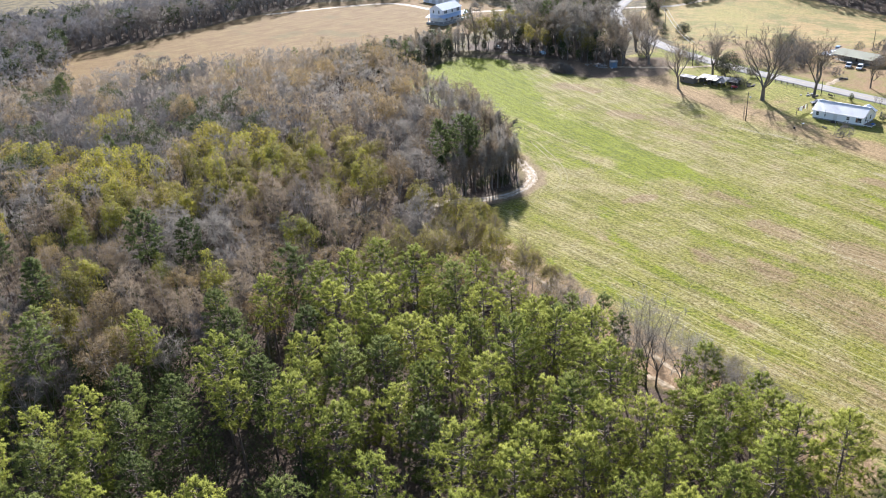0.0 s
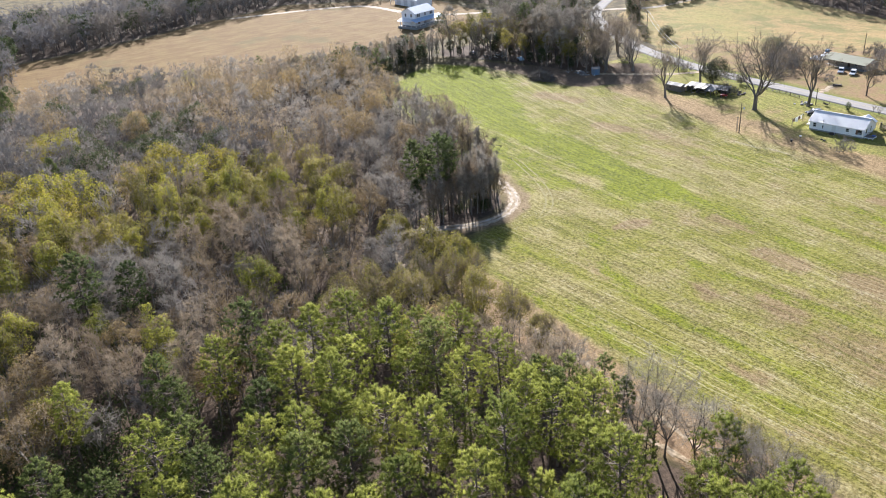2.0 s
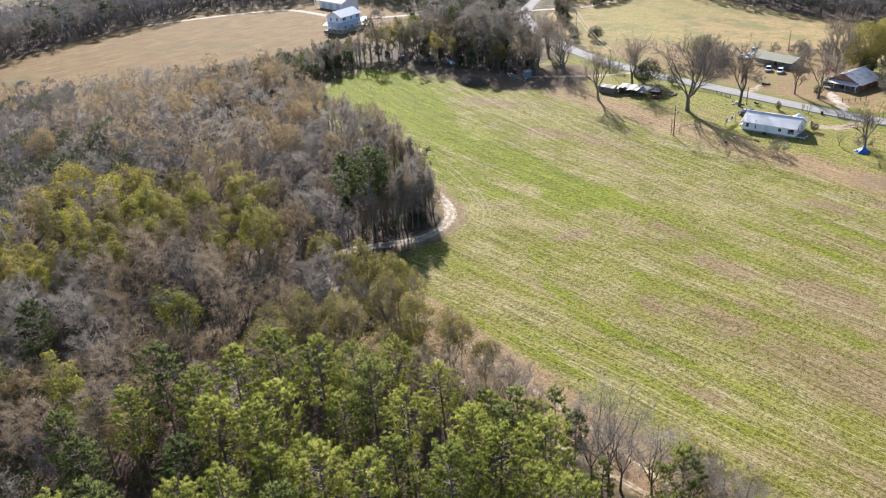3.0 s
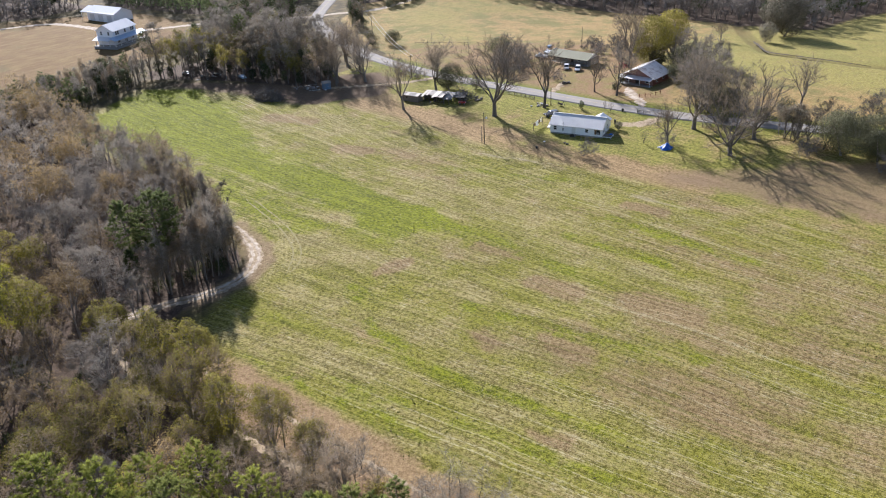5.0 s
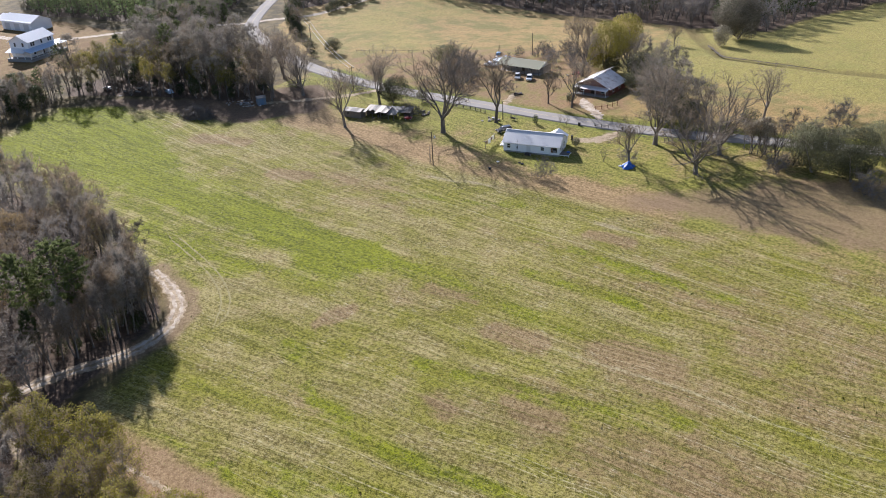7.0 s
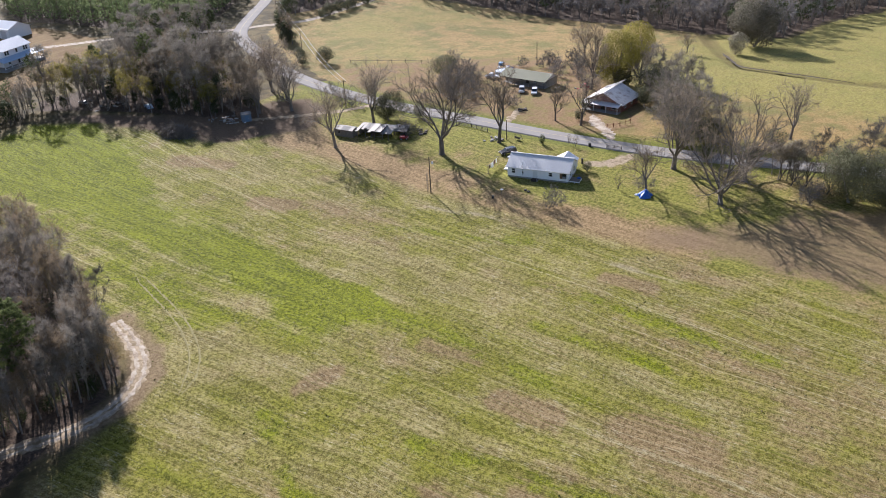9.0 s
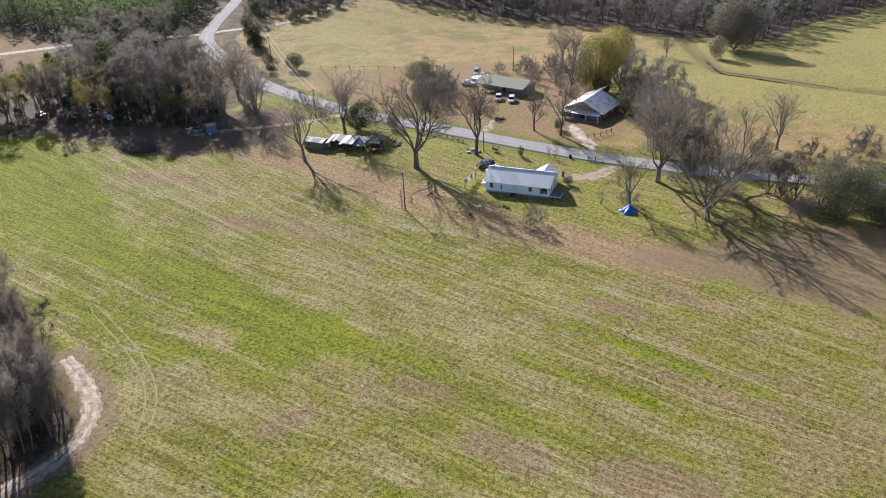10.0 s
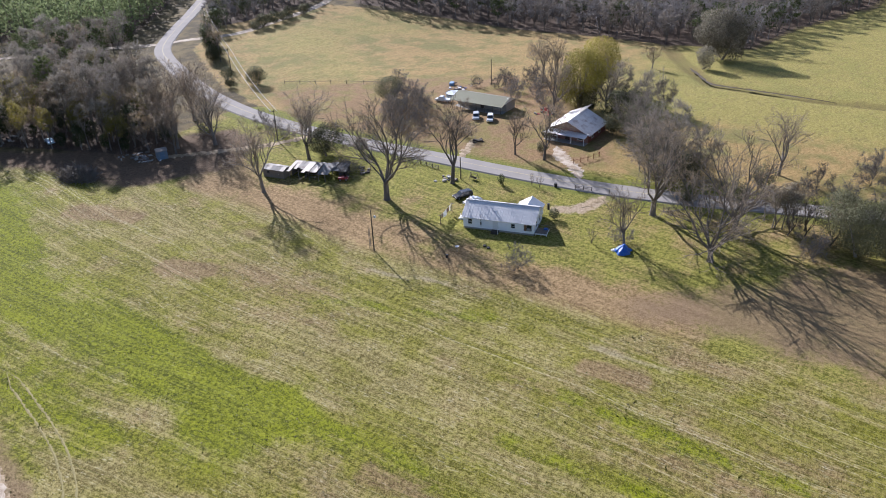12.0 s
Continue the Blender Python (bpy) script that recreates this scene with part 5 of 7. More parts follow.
tagged(new("edge_path", me), "pale earth path along the field's edge", "path", kind="structure")
for o in (-0.85, 0.85):
    me = ribbon([(139, 197), (136.6, 189), (134, 180), (131, 171.5), (127.2, 164.4), (122.6, 159.2), (116.5, 155.6)], [(o - 0.2, -0.03), (o, 0.012), (o + 0.2, -0.03)], 0.5, 0.02, 0.16, 5, 10)
    me.materials.append(plain("dry_rut", (0.275, 0.235, 0.095), 0.95, vary=0.3, scale=1.5))
    tagged(new("wheel_rut", me), "faint dry wheel rut in the grass", "rut", kind="structure")
for name, line, wdt, label in (
        ("house_drive", [(246, 135), (243.4, 135.7), (240, 136.6), (237, 138)], 1.2, "sandy drive from the road to the white house"),
        ("brick_house_drive", [(251.5, 144), (256.6, 147), (260.3, 151.6), (265, 155.5), (269, 158)], 1.7, "bright sandy drive to the brick house"),
        ("yard_drive", [(250, 176), (255, 177), (260, 178.6), (264, 180)], 1.2, "worn earth drive to the green-roofed house"),
        ("wood_drive", [(247, 222), (238, 226), (228, 235), (220, 244), (215, 250)], 1.3, "pale earth drive under the roadside trees"),
        ("farm_drive", [(300, 345), (270, 380), (244, 398), (233, 410), (229, 445), (222, 466), (190, 480), (150, 492)], 2.2, "pale gravel farm drive")):
    me = ribbon(line, [(-wdt, -0.04), (-wdt * 0.6, 0.03), (0, 0.05), (wdt * 0.6, 0.03), (wdt, -0.04)], 0.6, 0.03, 0.75, 9, 6)
    me.materials.append(SAND if name in ("brick_house_drive", "farm_drive") else DIRT)
    tagged(new(name, me), label, "drive", kind="structure")

DITCH = plain("dark_ditch_earth", (0.075, 0.055, 0.03), 0.95, vary=0.3, scale=1.0)
me = ribbon([(372, 153), (365, 149), (357, 144), (351, 139.5), (350, 129), (348.5, 117), (347.2, 106.5), (346, 100)], [(-0.6, 0.1), (-0.25, 0.0), (0.25, 0.0), (0.6, 0.1)], 1.5, 0.03, 0.5, 12, 5)
me.materials.append(DITCH)
tagged(new("ditch", me), "narrow dark ditch across the pasture", "ditch", kind="structure")

# undergrowth below the roadside wood
for x, y in scatter(STRIP, 6.5, 77):
    tree_at("undergrowth_bush", BRUSH[1] if rnd.random() < 0.6 else CEDAR[2], x, y, "dark undergrowth below the roadside trees", "bush", "roadside undergrowth", size=rnd.uniform(0.4, 0.8))

# ---- building materials ----
WHITE = plain("white_boards", (0.93, 0.935, 0.94), 0.6, vary=0.06, scale=1.2)
TRIM = plain("white_trim", (0.8, 0.8, 0.78), 0.55, vary=0.05)
GREY_WOOD = plain("weathered_wood", (0.20, 0.17, 0.14), 0.9, vary=0.3, scale=2)
DARK_WOOD = plain("dark_wood", (0.06, 0.045, 0.035), 0.9, vary=0.3, scale=2)
BLUE_TARP = plain("blue_tarp", (0.02, 0.12, 0.48), 0.45, vary=0.3, scale=2)
RUBBER = plain("rubber", (0.02, 0.02, 0.02), 0.85)
CHROME = plain("bright_metal", (0.6, 0.6, 0.6), 0.3, 1.0, vary=0.05)
BLACK_IRON = plain("black_iron", (0.025, 0.025, 0.027), 0.6)
LINEN = plain("white_linen", (0.75, 0.75, 0.75), 0.9, vary=0.08)
POLE_WOOD = plain("pole_wood", (0.10, 0.08, 0.06), 0.9, vary=0.25)
FOUNDATION = plain("concrete_block", (0.32, 0.31, 0.29), 0.9)
RED_PAINT = plain("red_paint", (0.33, 0.03, 0.03), 0.5)
CONE = plain("stone", (0.42, 0.40, 0.36), 0.9)

m = Mat("dark_glass")
GLASS = m.done((0.03, 0.035, 0.04), 0.08, 0.0, 0.6)


def sheet_metal(name, colour, rust, amount, rough=0.45, metal=0.35, wave=0.22):
    """Corrugated sheet: fine waves run down the slope, with rust and dull patches."""
    m = Mat(name)
    v = m.coords()
    big, small = m.noise(v, 0.5, 4), m.noise(m.coords((5, 0.7, 0.7)), 1.3, 4, 0.7)
    lo = tuple(c * 0.8 for c in colour)
    c = m.mix(small, lo, colour)
    c = m.mix(m.step(m.math("ADD", m.math("MULTIPLY", big, 0.55), m.math("MULTIPLY", small, 0.45)), 0.66 - amount, 0.78 - amount), c, rust)
    cut = m.t.nodes.new("ShaderNodeSeparateXYZ")
    m.link(v, cut.inputs[0])
    m.bump(m.math("SINE", m.math("MULTIPLY", cut.outputs[0], 6.2832 / wave), 0.0), 1.0, 0.006)
    return m.done(c, rough, metal)


TIN = sheet_metal("pale_tin_roof", (0.78, 0.76, 0.73), (0.60, 0.55, 0.50), 0.10, 0.55, 0.4)
TIN_GREY = sheet_metal("weathered_grey_tin", (0.68, 0.66, 0.64), (0.33, 0.275, 0.245), 0.16, 0.55, 0.4)
TIN_TAN = sheet_metal("sun_bleached_tin", (0.42, 0.385, 0.335), (0.24, 0.19, 0.14), 0.14, 0.7, 0.15)
TIN_GREEN = sheet_metal("olive_tin_roof", (0.20, 0.20, 0.115), (0.15, 0.135, 0.08), 0.08, 0.75, 0.0)
TIN_OLD = sheet_metal("old_tin", (0.27, 0.255, 0.235), (0.13, 0.09, 0.065), 0.16, 0.8, 0.05)
WHITE_METAL = sheet_metal("white_metal_roof", (0.74, 0.75, 0.76), (0.66, 0.66, 0.66), 0.0, 0.35, 0.1)
BLUE_METAL = sheet_metal("pale_blue_metal_roof", (0.42, 0.55, 0.70), (0.40, 0.52, 0.66), 0.0, 0.35, 0.1)

m = Mat("brick_wall")
v = m.coords()
bt = m.t.nodes.new("ShaderNodeTexBrick")
bt.inputs["Scale"].default_value = 4.0
bt.inputs["Color1"].default_value, bt.inputs["Color2"].default_value, bt.inputs["Mortar"].default_value = (0.21, 0.065, 0.045, 1), (0.28, 0.10, 0.065, 1), (0.34, 0.30, 0.26, 1)
m.link(v, bt.inputs["Vector"])
BRICK = m.done(m.mix(m.noise(v, 1.5), bt.outputs[0], (0.20, 0.08, 0.06)), 0.9)


def slope_slab(x0, x1, y0, z0, y1, z1, lift, t):
    pts = []
    for x in (x0, x1):
        for y, z in ((y0, z0), (y1, z1)):
            pts += [(x, y, z + lift - t), (x, y, z + lift)]
    return solid(pts, [(0, 1, 3, 2), (4, 6, 7, 5), (0, 4, 5, 1), (2, 3, 7, 6), (1, 5, 7, 3), (0, 2, 6, 4)])


def roof_plane(x0, x1, y_eave, z_eave, y_ridge, z_ridge, thick=0.06):
    """A pitched sheet between eave and ridge."""
    return slope_slab(x0, x1, y_eave, z_eave, y_ridge, z_ridge, 0, thick)


def ribbed_roof(parent, x0, x1, y_eave, z_eave, y_ridge, z_ridge, mat, rib=0.6, name="roof_sheet", label=""):
    """A pitched sheet with standing ribs down the slope, each rib a piece of its own."""
    sheet = part(name, roof_plane(x0, x1, y_eave, z_eave, y_ridge, z_ridge), mat, parent, label)
    first, x = None, x0 + 0.05
    while x < x1 - 0.06:
        if first is None:
            first = part("rib", slope_slab(0, 0.05, y_eave, z_eave, y_ridge, z_ridge, 0.024, 0.02), mat, sheet)
            ob = first
        else:
            ob = new("rib", first.data)
            ob.parent = sheet
        ob.location.x = x
        x += rib
    return sheet


def gable_body(length, depth, wall, ridge, z0=0.0):
    """Walls with gable ends; the ridge runs along x."""
    h = depth / 2
    pts, fs = [], []
    for x in (-length / 2, length / 2):
        pts += [(x, -h, z0), (x, -h, wall), (x, 0, ridge), (x, h, wall), (x, h, z0)]
    fs = [(0, 1, 2, 3, 4), (9, 8, 7, 6, 5), (0, 5, 6, 1), (4, 3, 8, 9), (0, 4, 9, 5), (1, 6, 7, 2), (3, 2, 7, 8)]
    return solid(pts, fs)


def window_on(parent, x, y, z, w_, h_, normal, frame_mat=None):
    """A sash window set on a wall that faces 'x', '-x', 'y' or '-y'."""
    s = -1 if "-" in normal else 1
    along_x = "y" in normal

    def slab(a0, a1, z0, z1, d0, d1):
        d0, d1 = sorted((d0 * s, d1 * s))
        return (x + a0, x + a1, y + d0, y + d1, z + z0, z + z1) if along_x else (x + d0, x + d1, y + a0, y + a1, z + z0, z + z1)

    hw, hh = w_ / 2, h_ / 2
    win = part("window", boxes(slab(-hw - 0.08, hw + 0.08, hh, hh + 0.09, -0.02, 0.05), slab(-hw - 0.08, hw + 0.08, -hh - 0.09, -hh, -0.02, 0.07), slab(-hw - 0.08, -hw, -hh, hh, -0.02, 0.05), slab(hw, hw + 0.08, -hh, hh, -0.02, 0.05), slab(-hw, hw, -0.03, 0.03, 0.012, 0.04)), frame_mat or TRIM, parent)
    part("pane", boxes(slab(-hw, hw, -hh, hh, -0.02, 0.012)), GLASS, win, "dark window glass")
    return win


def door_on(parent, x, y, z, w_, h_, normal, mat):
    s = -1 if "-" in normal else 1
    along_x = "y" in normal

    def slab(a0, a1, z0, z1, d0, d1):
        d0, d1 = sorted((d0 * s, d1 * s))
        return (x + a0, x + a1, y + d0, y + d1, z + z0, z + z1) if along_x else (x + d0, x + d1, y + a0, y + a1, z + z0, z + z1)

    d = part("door", boxes(slab(-w_ / 2, w_ / 2, 0, h_, -0.02, 0.035), slab(-w_ / 2 - 0.09, -w_ / 2, 0, h_ + 0.09, -0.02, 0.05), slab(w_ / 2, w_ / 2 + 0.09, 0, h_ + 0.09, -0.02, 0.05), slab(-w_ / 2, w_ / 2, h_, h_ + 0.09, -0.02, 0.05)), mat, parent)
    part("door_knob", boxes(slab(w_ / 2 - 0.14, w_ / 2 - 0.06, 0.95, 1.03, 0.035, 0.09)), CHROME, d)
    return d


def clapboards(parent, x0, x1, z0, z1, y, s, mat, gap=0.28):
    """Lapped boards on a wall that faces y (s = 1) or -y (s = -1)."""
    z = z0
    while z < z1 - 0.05:
        top = min(z + gap, z1)
        bm = solid([(x0, y, z), (x1, y, z), (x0, y + s * 0.03, z), (x1, y + s * 0.03, z), (x0, y, top), (x1, y, top), (x0, y + s * 0.008, top), (x1, y + s * 0.008, top)],
                   [(0, 1, 3, 2), (4, 6, 7, 5), (0, 4, 5, 1), (2, 3, 7, 6), (0, 2, 6, 4), (1, 5, 7, 3)])
        part("clapboard", bm, mat, parent)
        z += gap


# ---- white house ----
H = thing("white_house", "single-storey white board house with a pale ribbed tin roof", "house", (222.86, 149.27, put_on(222.86, 149.27)), -77.5)
L, D, EAVE, RIDGE = 15.2, 7.6, 2.75, 4.95
part("foundation", boxes((-L / 2 + 0.05, L / 2 - 0.05, -D / 2 + 0.05, D / 2 - 0.05, -0.3, 0.45)), FOUNDATION, H)
wall = part("wall", gable_body(L, D, EAVE, RIDGE - 0.08, 0.4), WHITE, H)
clapboards(wall, -L / 2, L / 2, 0.42, EAVE - 0.05, -D / 2, -1, WHITE)
for s in (-1, 1):
    ribbed_roof(H, -L / 2 - 0.35, L / 2 + 0.35, s * (D / 2 + 0.35), EAVE - 0.12, 0, RIDGE, TIN)
part("ridge_cap", boxes((-L / 2 - 0.36, L / 2 + 0.36, -0.16, 0.16, RIDGE - 0.02, RIDGE + 0.06)), TIN, H)
for x, w_, h_, z in ((-6.1, 0.8, 1.1, 1.75), (3.2, 0.8, 0.9, 1.75), (6.6, 0.9, 1.1, 1.7)):
    window_on(H, x, -D / 2 - 0.03, z, w_, h_, "-y", DARK_WOOD if x > 6 else None)
door_on(H, -0.6, -D / 2 - 0.03, 0.45, 0.95, 2.0, "-y", TRIM)
for y in (-1.8, 1.4):
    window_on(H, L / 2 + 0.01, y, 1.8, 0.85, 1.25, "x")
window_on(H, -L / 2 - 0.01, 0.5, 1.8, 0.85, 1.2, "-x")
window_on(H, -3, D / 2 + 0.01, 1.8, 0.9, 1.2, "y")
part("back_step", boxes((-1.3, 0.2, -D / 2 - 1.1, -D / 2 - 0.04, 0.0, 0.42), (-1.3, 0.2, -D / 2 - 1.4, -D / 2 - 1.1, 0.0, 0.2)), DARK_WOOD, H)
part("step_rail", boxes((0.22, 0.28, -D / 2 - 1.4, -D / 2 - 1.34, 0, 1.2), (0.22, 0.28, -D / 2 - 1.4, -D / 2 - 0.05, 1.14, 1.2)), TRIM, H)
part("meter_pipe", boxes((-3.75, -3.68, -D / 2 - 0.12, -D / 2 - 0.05, 0.8, 3.6), (-3.85, -3.58, -D / 2 - 0.18, -D / 2 - 0.04, 1.3, 1.8)), BLACK_IRON, H)
part("window_unit", soft_box(6.2, 6.95, -D / 2 - 0.5, -D / 2 - 0.04, 1.2, 1.65), FOUNDATION, H)
part("shutter", boxes((5.5, 6.05, -D / 2 - 0.1, -D / 2 - 0.04, 1.0, 2.3)), plain("brown_board", (0.22, 0.12, 0.07)), H, "brown weathered shutter board")
# front porch wing towards the road
WX0, WX1, WY = 2.3, 7.3, D / 2 + 2.4
WM = (WX0 + WX1) / 2
part("porch_wall", extrude_y([(WX0, 0.4), (WX0, 2.55), (WM, 4.0), (WX1, 2.55), (WX1, 0.4)], D / 2 - 0.5, WY), WHITE, H)
for s in (-1, 1):
    bm = roof_plane(0.0, WY + 0.3 - 0.6, s * ((WX1 - WX0) / 2 + 0.3), 2.5, 0, 4.12)
    bmesh.ops.rotate(bm, verts=bm.verts[:], cent=(0, 0, 0), matrix=Matrix.Rotation(radians(90), 3, "Z"))
    bmesh.ops.translate(bm, verts=bm.verts[:], vec=(WM, 0.6, 0))
    part("porch_roof", bm, WHITE_METAL, H)
door_on(H, WM, WY + 0.01, 0.45, 0.95, 2.0, "y", DARK_WOOD)
part("front_step", boxes((WM - 1, WM + 1, WY, WY + 0.6, 0, 0.3)), FOUNDATION, H)

# deck at the gable end
DK = thing("wooden_deck", "small raised wooden deck with blue boards on it", "deck", (222.86, 149.27, put_on(222.86, 149.27)), -77.5)
for i in range(9):
    part("plank", boxes((L / 2 + 0.15 + i * 0.27, L / 2 + 0.40 + i * 0.27, -D / 2 + 0.2, -0.9, 0.5, 0.55)), GREY_WOOD, DK)
part("rim_board", boxes((L / 2 + 0.12, L / 2 + 2.62, -D / 2 + 0.12, -D / 2 + 0.2, 0.36, 0.56), (L / 2 + 2.58, L / 2 + 2.64, -D / 2 + 0.2, -0.9, 0.36, 0.56)), TRIM, DK)
for x in (L / 2 + 0.25, L / 2 + 1.4, L / 2 + 2.5):
    for y in (-D / 2 + 0.25, -1.0):
        part("post", boxes((x, x + 0.1, y, y + 0.1, -0.1, 0.5)), TRIM, DK)
part("railing", boxes((L / 2 + 0.15, L / 2 + 2.6, -0.96, -0.9, 1.2, 1.28), (L / 2 + 0.2, L / 2 + 0.28, -0.96, -0.9, 0.5, 1.2), (L / 2 + 2.5, L / 2 + 2.58, -0.96, -0.9, 0.5, 1.2)), GREY_WOOD, DK)
tagged(part("folded_tarp", soft_box(L / 2 + 1.6, L / 2 + 2.4, -1.8, -1.05, 0.55, 0.85, r=0.08), BLUE_TARP), "blue tarp folded on the deck", "tarp").matrix_basis = DK.matrix_basis.copy()
side = thing("side_stoop", "white wooden stoop at the house's end", "stoop", (222.86, 149.27, put_on(222.86, 149.27)), -77.5)
part("platform", boxes((-L / 2 - 1.9, -L / 2 - 0.04, -0.4, 1.6, 0.1, 0.5)), TRIM, side)
part("step", boxes((-L / 2 - 2.3, -L / 2 - 1.9, -0.2, 1.4, 0.0, 0.25)), TRIM, side)
part("rail", boxes((-L / 2 - 1.86, -L / 2 - 1.8, -0.36, -0.3, 0.5, 1.4), (-L / 2 - 1.86, -L / 2 - 0.1, -0.36, -0.3, 1.34, 1.4), (-L / 2 - 1.86, -L / 2 - 1.8, 1.5, 1.56, 0.5, 1.4)), TRIM, side)

# ---- brick house across the road ----
bx, by = 279.5, 156.8
B = thing("brick_house", "low red brick house with a broad pale metal gable roof", "house", (bx, by, put_on(bx, by) - 0.1), -2.0)
body = gable_body(11.5, 11.6, 2.6, 5.2)
part("wall", body, BRICK, B)
for s, x1 in ((-1, 5.9), (1, 9.5)):
    ribbed_roof(B, -6.3, x1, s * 6.5, 2.35, 0, 5.35, TIN_GREY, 0.75)
bm = boxes((5.8, 9.2, 0.2, 5.6, 0, 2.6))
part("back_wing", bm, BRICK, B)
part("porch_roof", roof_plane(-6.0, 6.0, -2.2, 2.15, 0, 2.75), TIN, B).matrix_basis = pose(-5.8, 0, 0, 0, 0, -90)
for y in (-5.6, -2, 2, 5.6):
    part("porch_post", boxes((-7.9, -7.75, y - 0.08, y + 0.08, 0, 2.2)), TRIM, B)
part("porch_floor", boxes((-8.1, -5.75, -5.9, 5.9, -0.2, 0.2)), FOUNDATION, B)
for y in (-3.6, 3.6):
    window_on(B, -5.76, y, 1.4, 1.2, 1.2, "-x")
door_on(B, -5.76, 0, 0.2, 1.0, 2.0, "-x", DARK_WOOD)
for x in (-3, 1.5):
    window_on(B, x, -5.81, 1.5, 1.1, 1.1, "-y")

# ---- green-roofed house ----
G = thing("green_roofed_house", "long low house with an olive tin roof and open porch", "house", (288.4, 190.4, put_on(288.4, 190.4)), -91.0)
part("wall", gable_body(16.6, 5.2, 2.6, 3.7), plain("tan_boards", (0.35, 0.32, 0.27)), G).location = (0, 1.5, 0)
for s in (-1, 1):
    ribbed_roof(G, -8.8, 8.8, s * (4.8 if s < 0 else 4.6), 2.55, 0.2, 4.0, TIN_GREEN, 0.8)
part("gable_board", extrude_y([(-4.3, 2.6), (0.2, 3.9), (4.2, 2.6)], 8.2, 8.35), TRIM, G).matrix_basis = pose(0, 0, 0, 0, 0, -90)
for i in range(7):
    x = -8.2 + i * 2.73
    part("porch_post", boxes((x - 0.08, x + 0.08, -4.4, -4.24, 0, 2.6)), GREY_WOOD, G)
part("porch_floor", boxes((-8.3, 8.3, -4.5, -1.1, -0.2, 0.12)), FOUNDATION, G)
for x in (-6, -2.5, 3, 6.2):
    window_on(G, x, -1.11, 1.5, 1.0, 1.1, "-y")
door_on(G, 0.2, -1.11, 0.12, 0.95, 2.0, "-y", DARK_WOOD)

# ---- two-storey farmhouse and barn beyond the wood ----
T = thing("two_storey_house", "white two-storey house with a blue-roofed wraparound porch", "house", (218.5, 385.7, put_on(218.5, 385.7)), 17.0)
part("wall", gable_body(14.4, 9.4, 7.4, 9.7, 1.0), WHITE, T)
for s in (-1, 1):
    part("roof_sheet", roof_plane(-7.7, 7.7, s * 5.3, 7.15, 0, 9.9), WHITE_METAL, T)
part("porch_floor", boxes((-10.4, 10.4, -8.0, 4.7, 0, 1.1)), FOUNDATION, T)
part("porch_roof", roof_plane(-10.6, 10.6, -8.2, 3.7, -4.68, 4.8), BLUE_METAL, T, "pale blue metal porch roof")
for s in (-1, 1):
    part("side_porch_roof", roof_plane(-4.68, 4.9, -3.5, 3.6, -0.02, 4.7) if s > 0 else roof_plane(-4.9, 4.68, -3.5, 3.6, -0.02, 4.7), WHITE_METAL, T).matrix_basis = pose(s * 7.2, 0, 0, 0, 0, -90 if s < 0 else 90)
for x in (-10.2, -6.8, -3.4, 0, 3.4, 6.8, 10.2):
    part("porch_post", boxes((x - 0.12, x + 0.12, -7.9, -7.66, 1.1, 3.75)), TRIM, T)
for s in (-1, 1):
    for y in (-4.4, -0.6, 3.2):
        part("porch_post", boxes((s * 10.2 - 0.12, s * 10.2 + 0.12, y - 0.12, y + 0.12, 1.1, 3.7)), TRIM, T)
part("porch_rail", boxes((-10.2, 10.2, -7.82, -7.74, 1.95, 2.05), (-10.2, 10.2, -7.82, -7.74, 1.3, 1.38)), TRIM, T)
for x in (-5.4, -4.2, 0.2, 4.2, 5.4):
    window_on(T, x, -4.71, 6.1, 0.9, 1.5, "-y")
for x in (-4.6, 4.6):
    window_on(T, x, -4.71, 2.7, 1.2, 1.7, "-y")
door_on(T, 0, -4.71, 1.1, 1.1, 2.2, "-y", DARK_WOOD)
for y in (-2, 2):
    window_on(T, -7.21, y, 6.1, 0.9, 1.5, "-x")

N = thing("white_barn", "white metal barn with open lean-to sheds", "barn", (247.5, 441.5, put_on(247.5, 441.5)), -84.0)
part("wall", gable_body(22, 11, 4.3, 6.6), WHITE, N)
for s in (-1, 1):
    part("roof_sheet", roof_plane(-11.4, 11.4, s * 5.8, 4.15, 0, 6.75), WHITE_METAL, N)
part("lean_to_roof", roof_plane(-16.5, -11.4, -5.6, 4.0, 0, 6.3), WHITE_METAL, N)
part("lean_to_roof", roof_plane(-16.5, -11.4, 5.6, 4.0, 0, 6.3), WHITE_METAL, N)
for y in (-5.3, 0, 5.3):
    part("shed_post", boxes((-16.2, -16.0, y - 0.1, y + 0.1, 0, 4.0 if y else 6.1)), TRIM, N)
for x in (-7, 0, 7):
    part("barn_door", boxes((x - 1.9, x + 1.9, -5.56, -5.49, 0, 3.4)), WHITE_METAL, N)

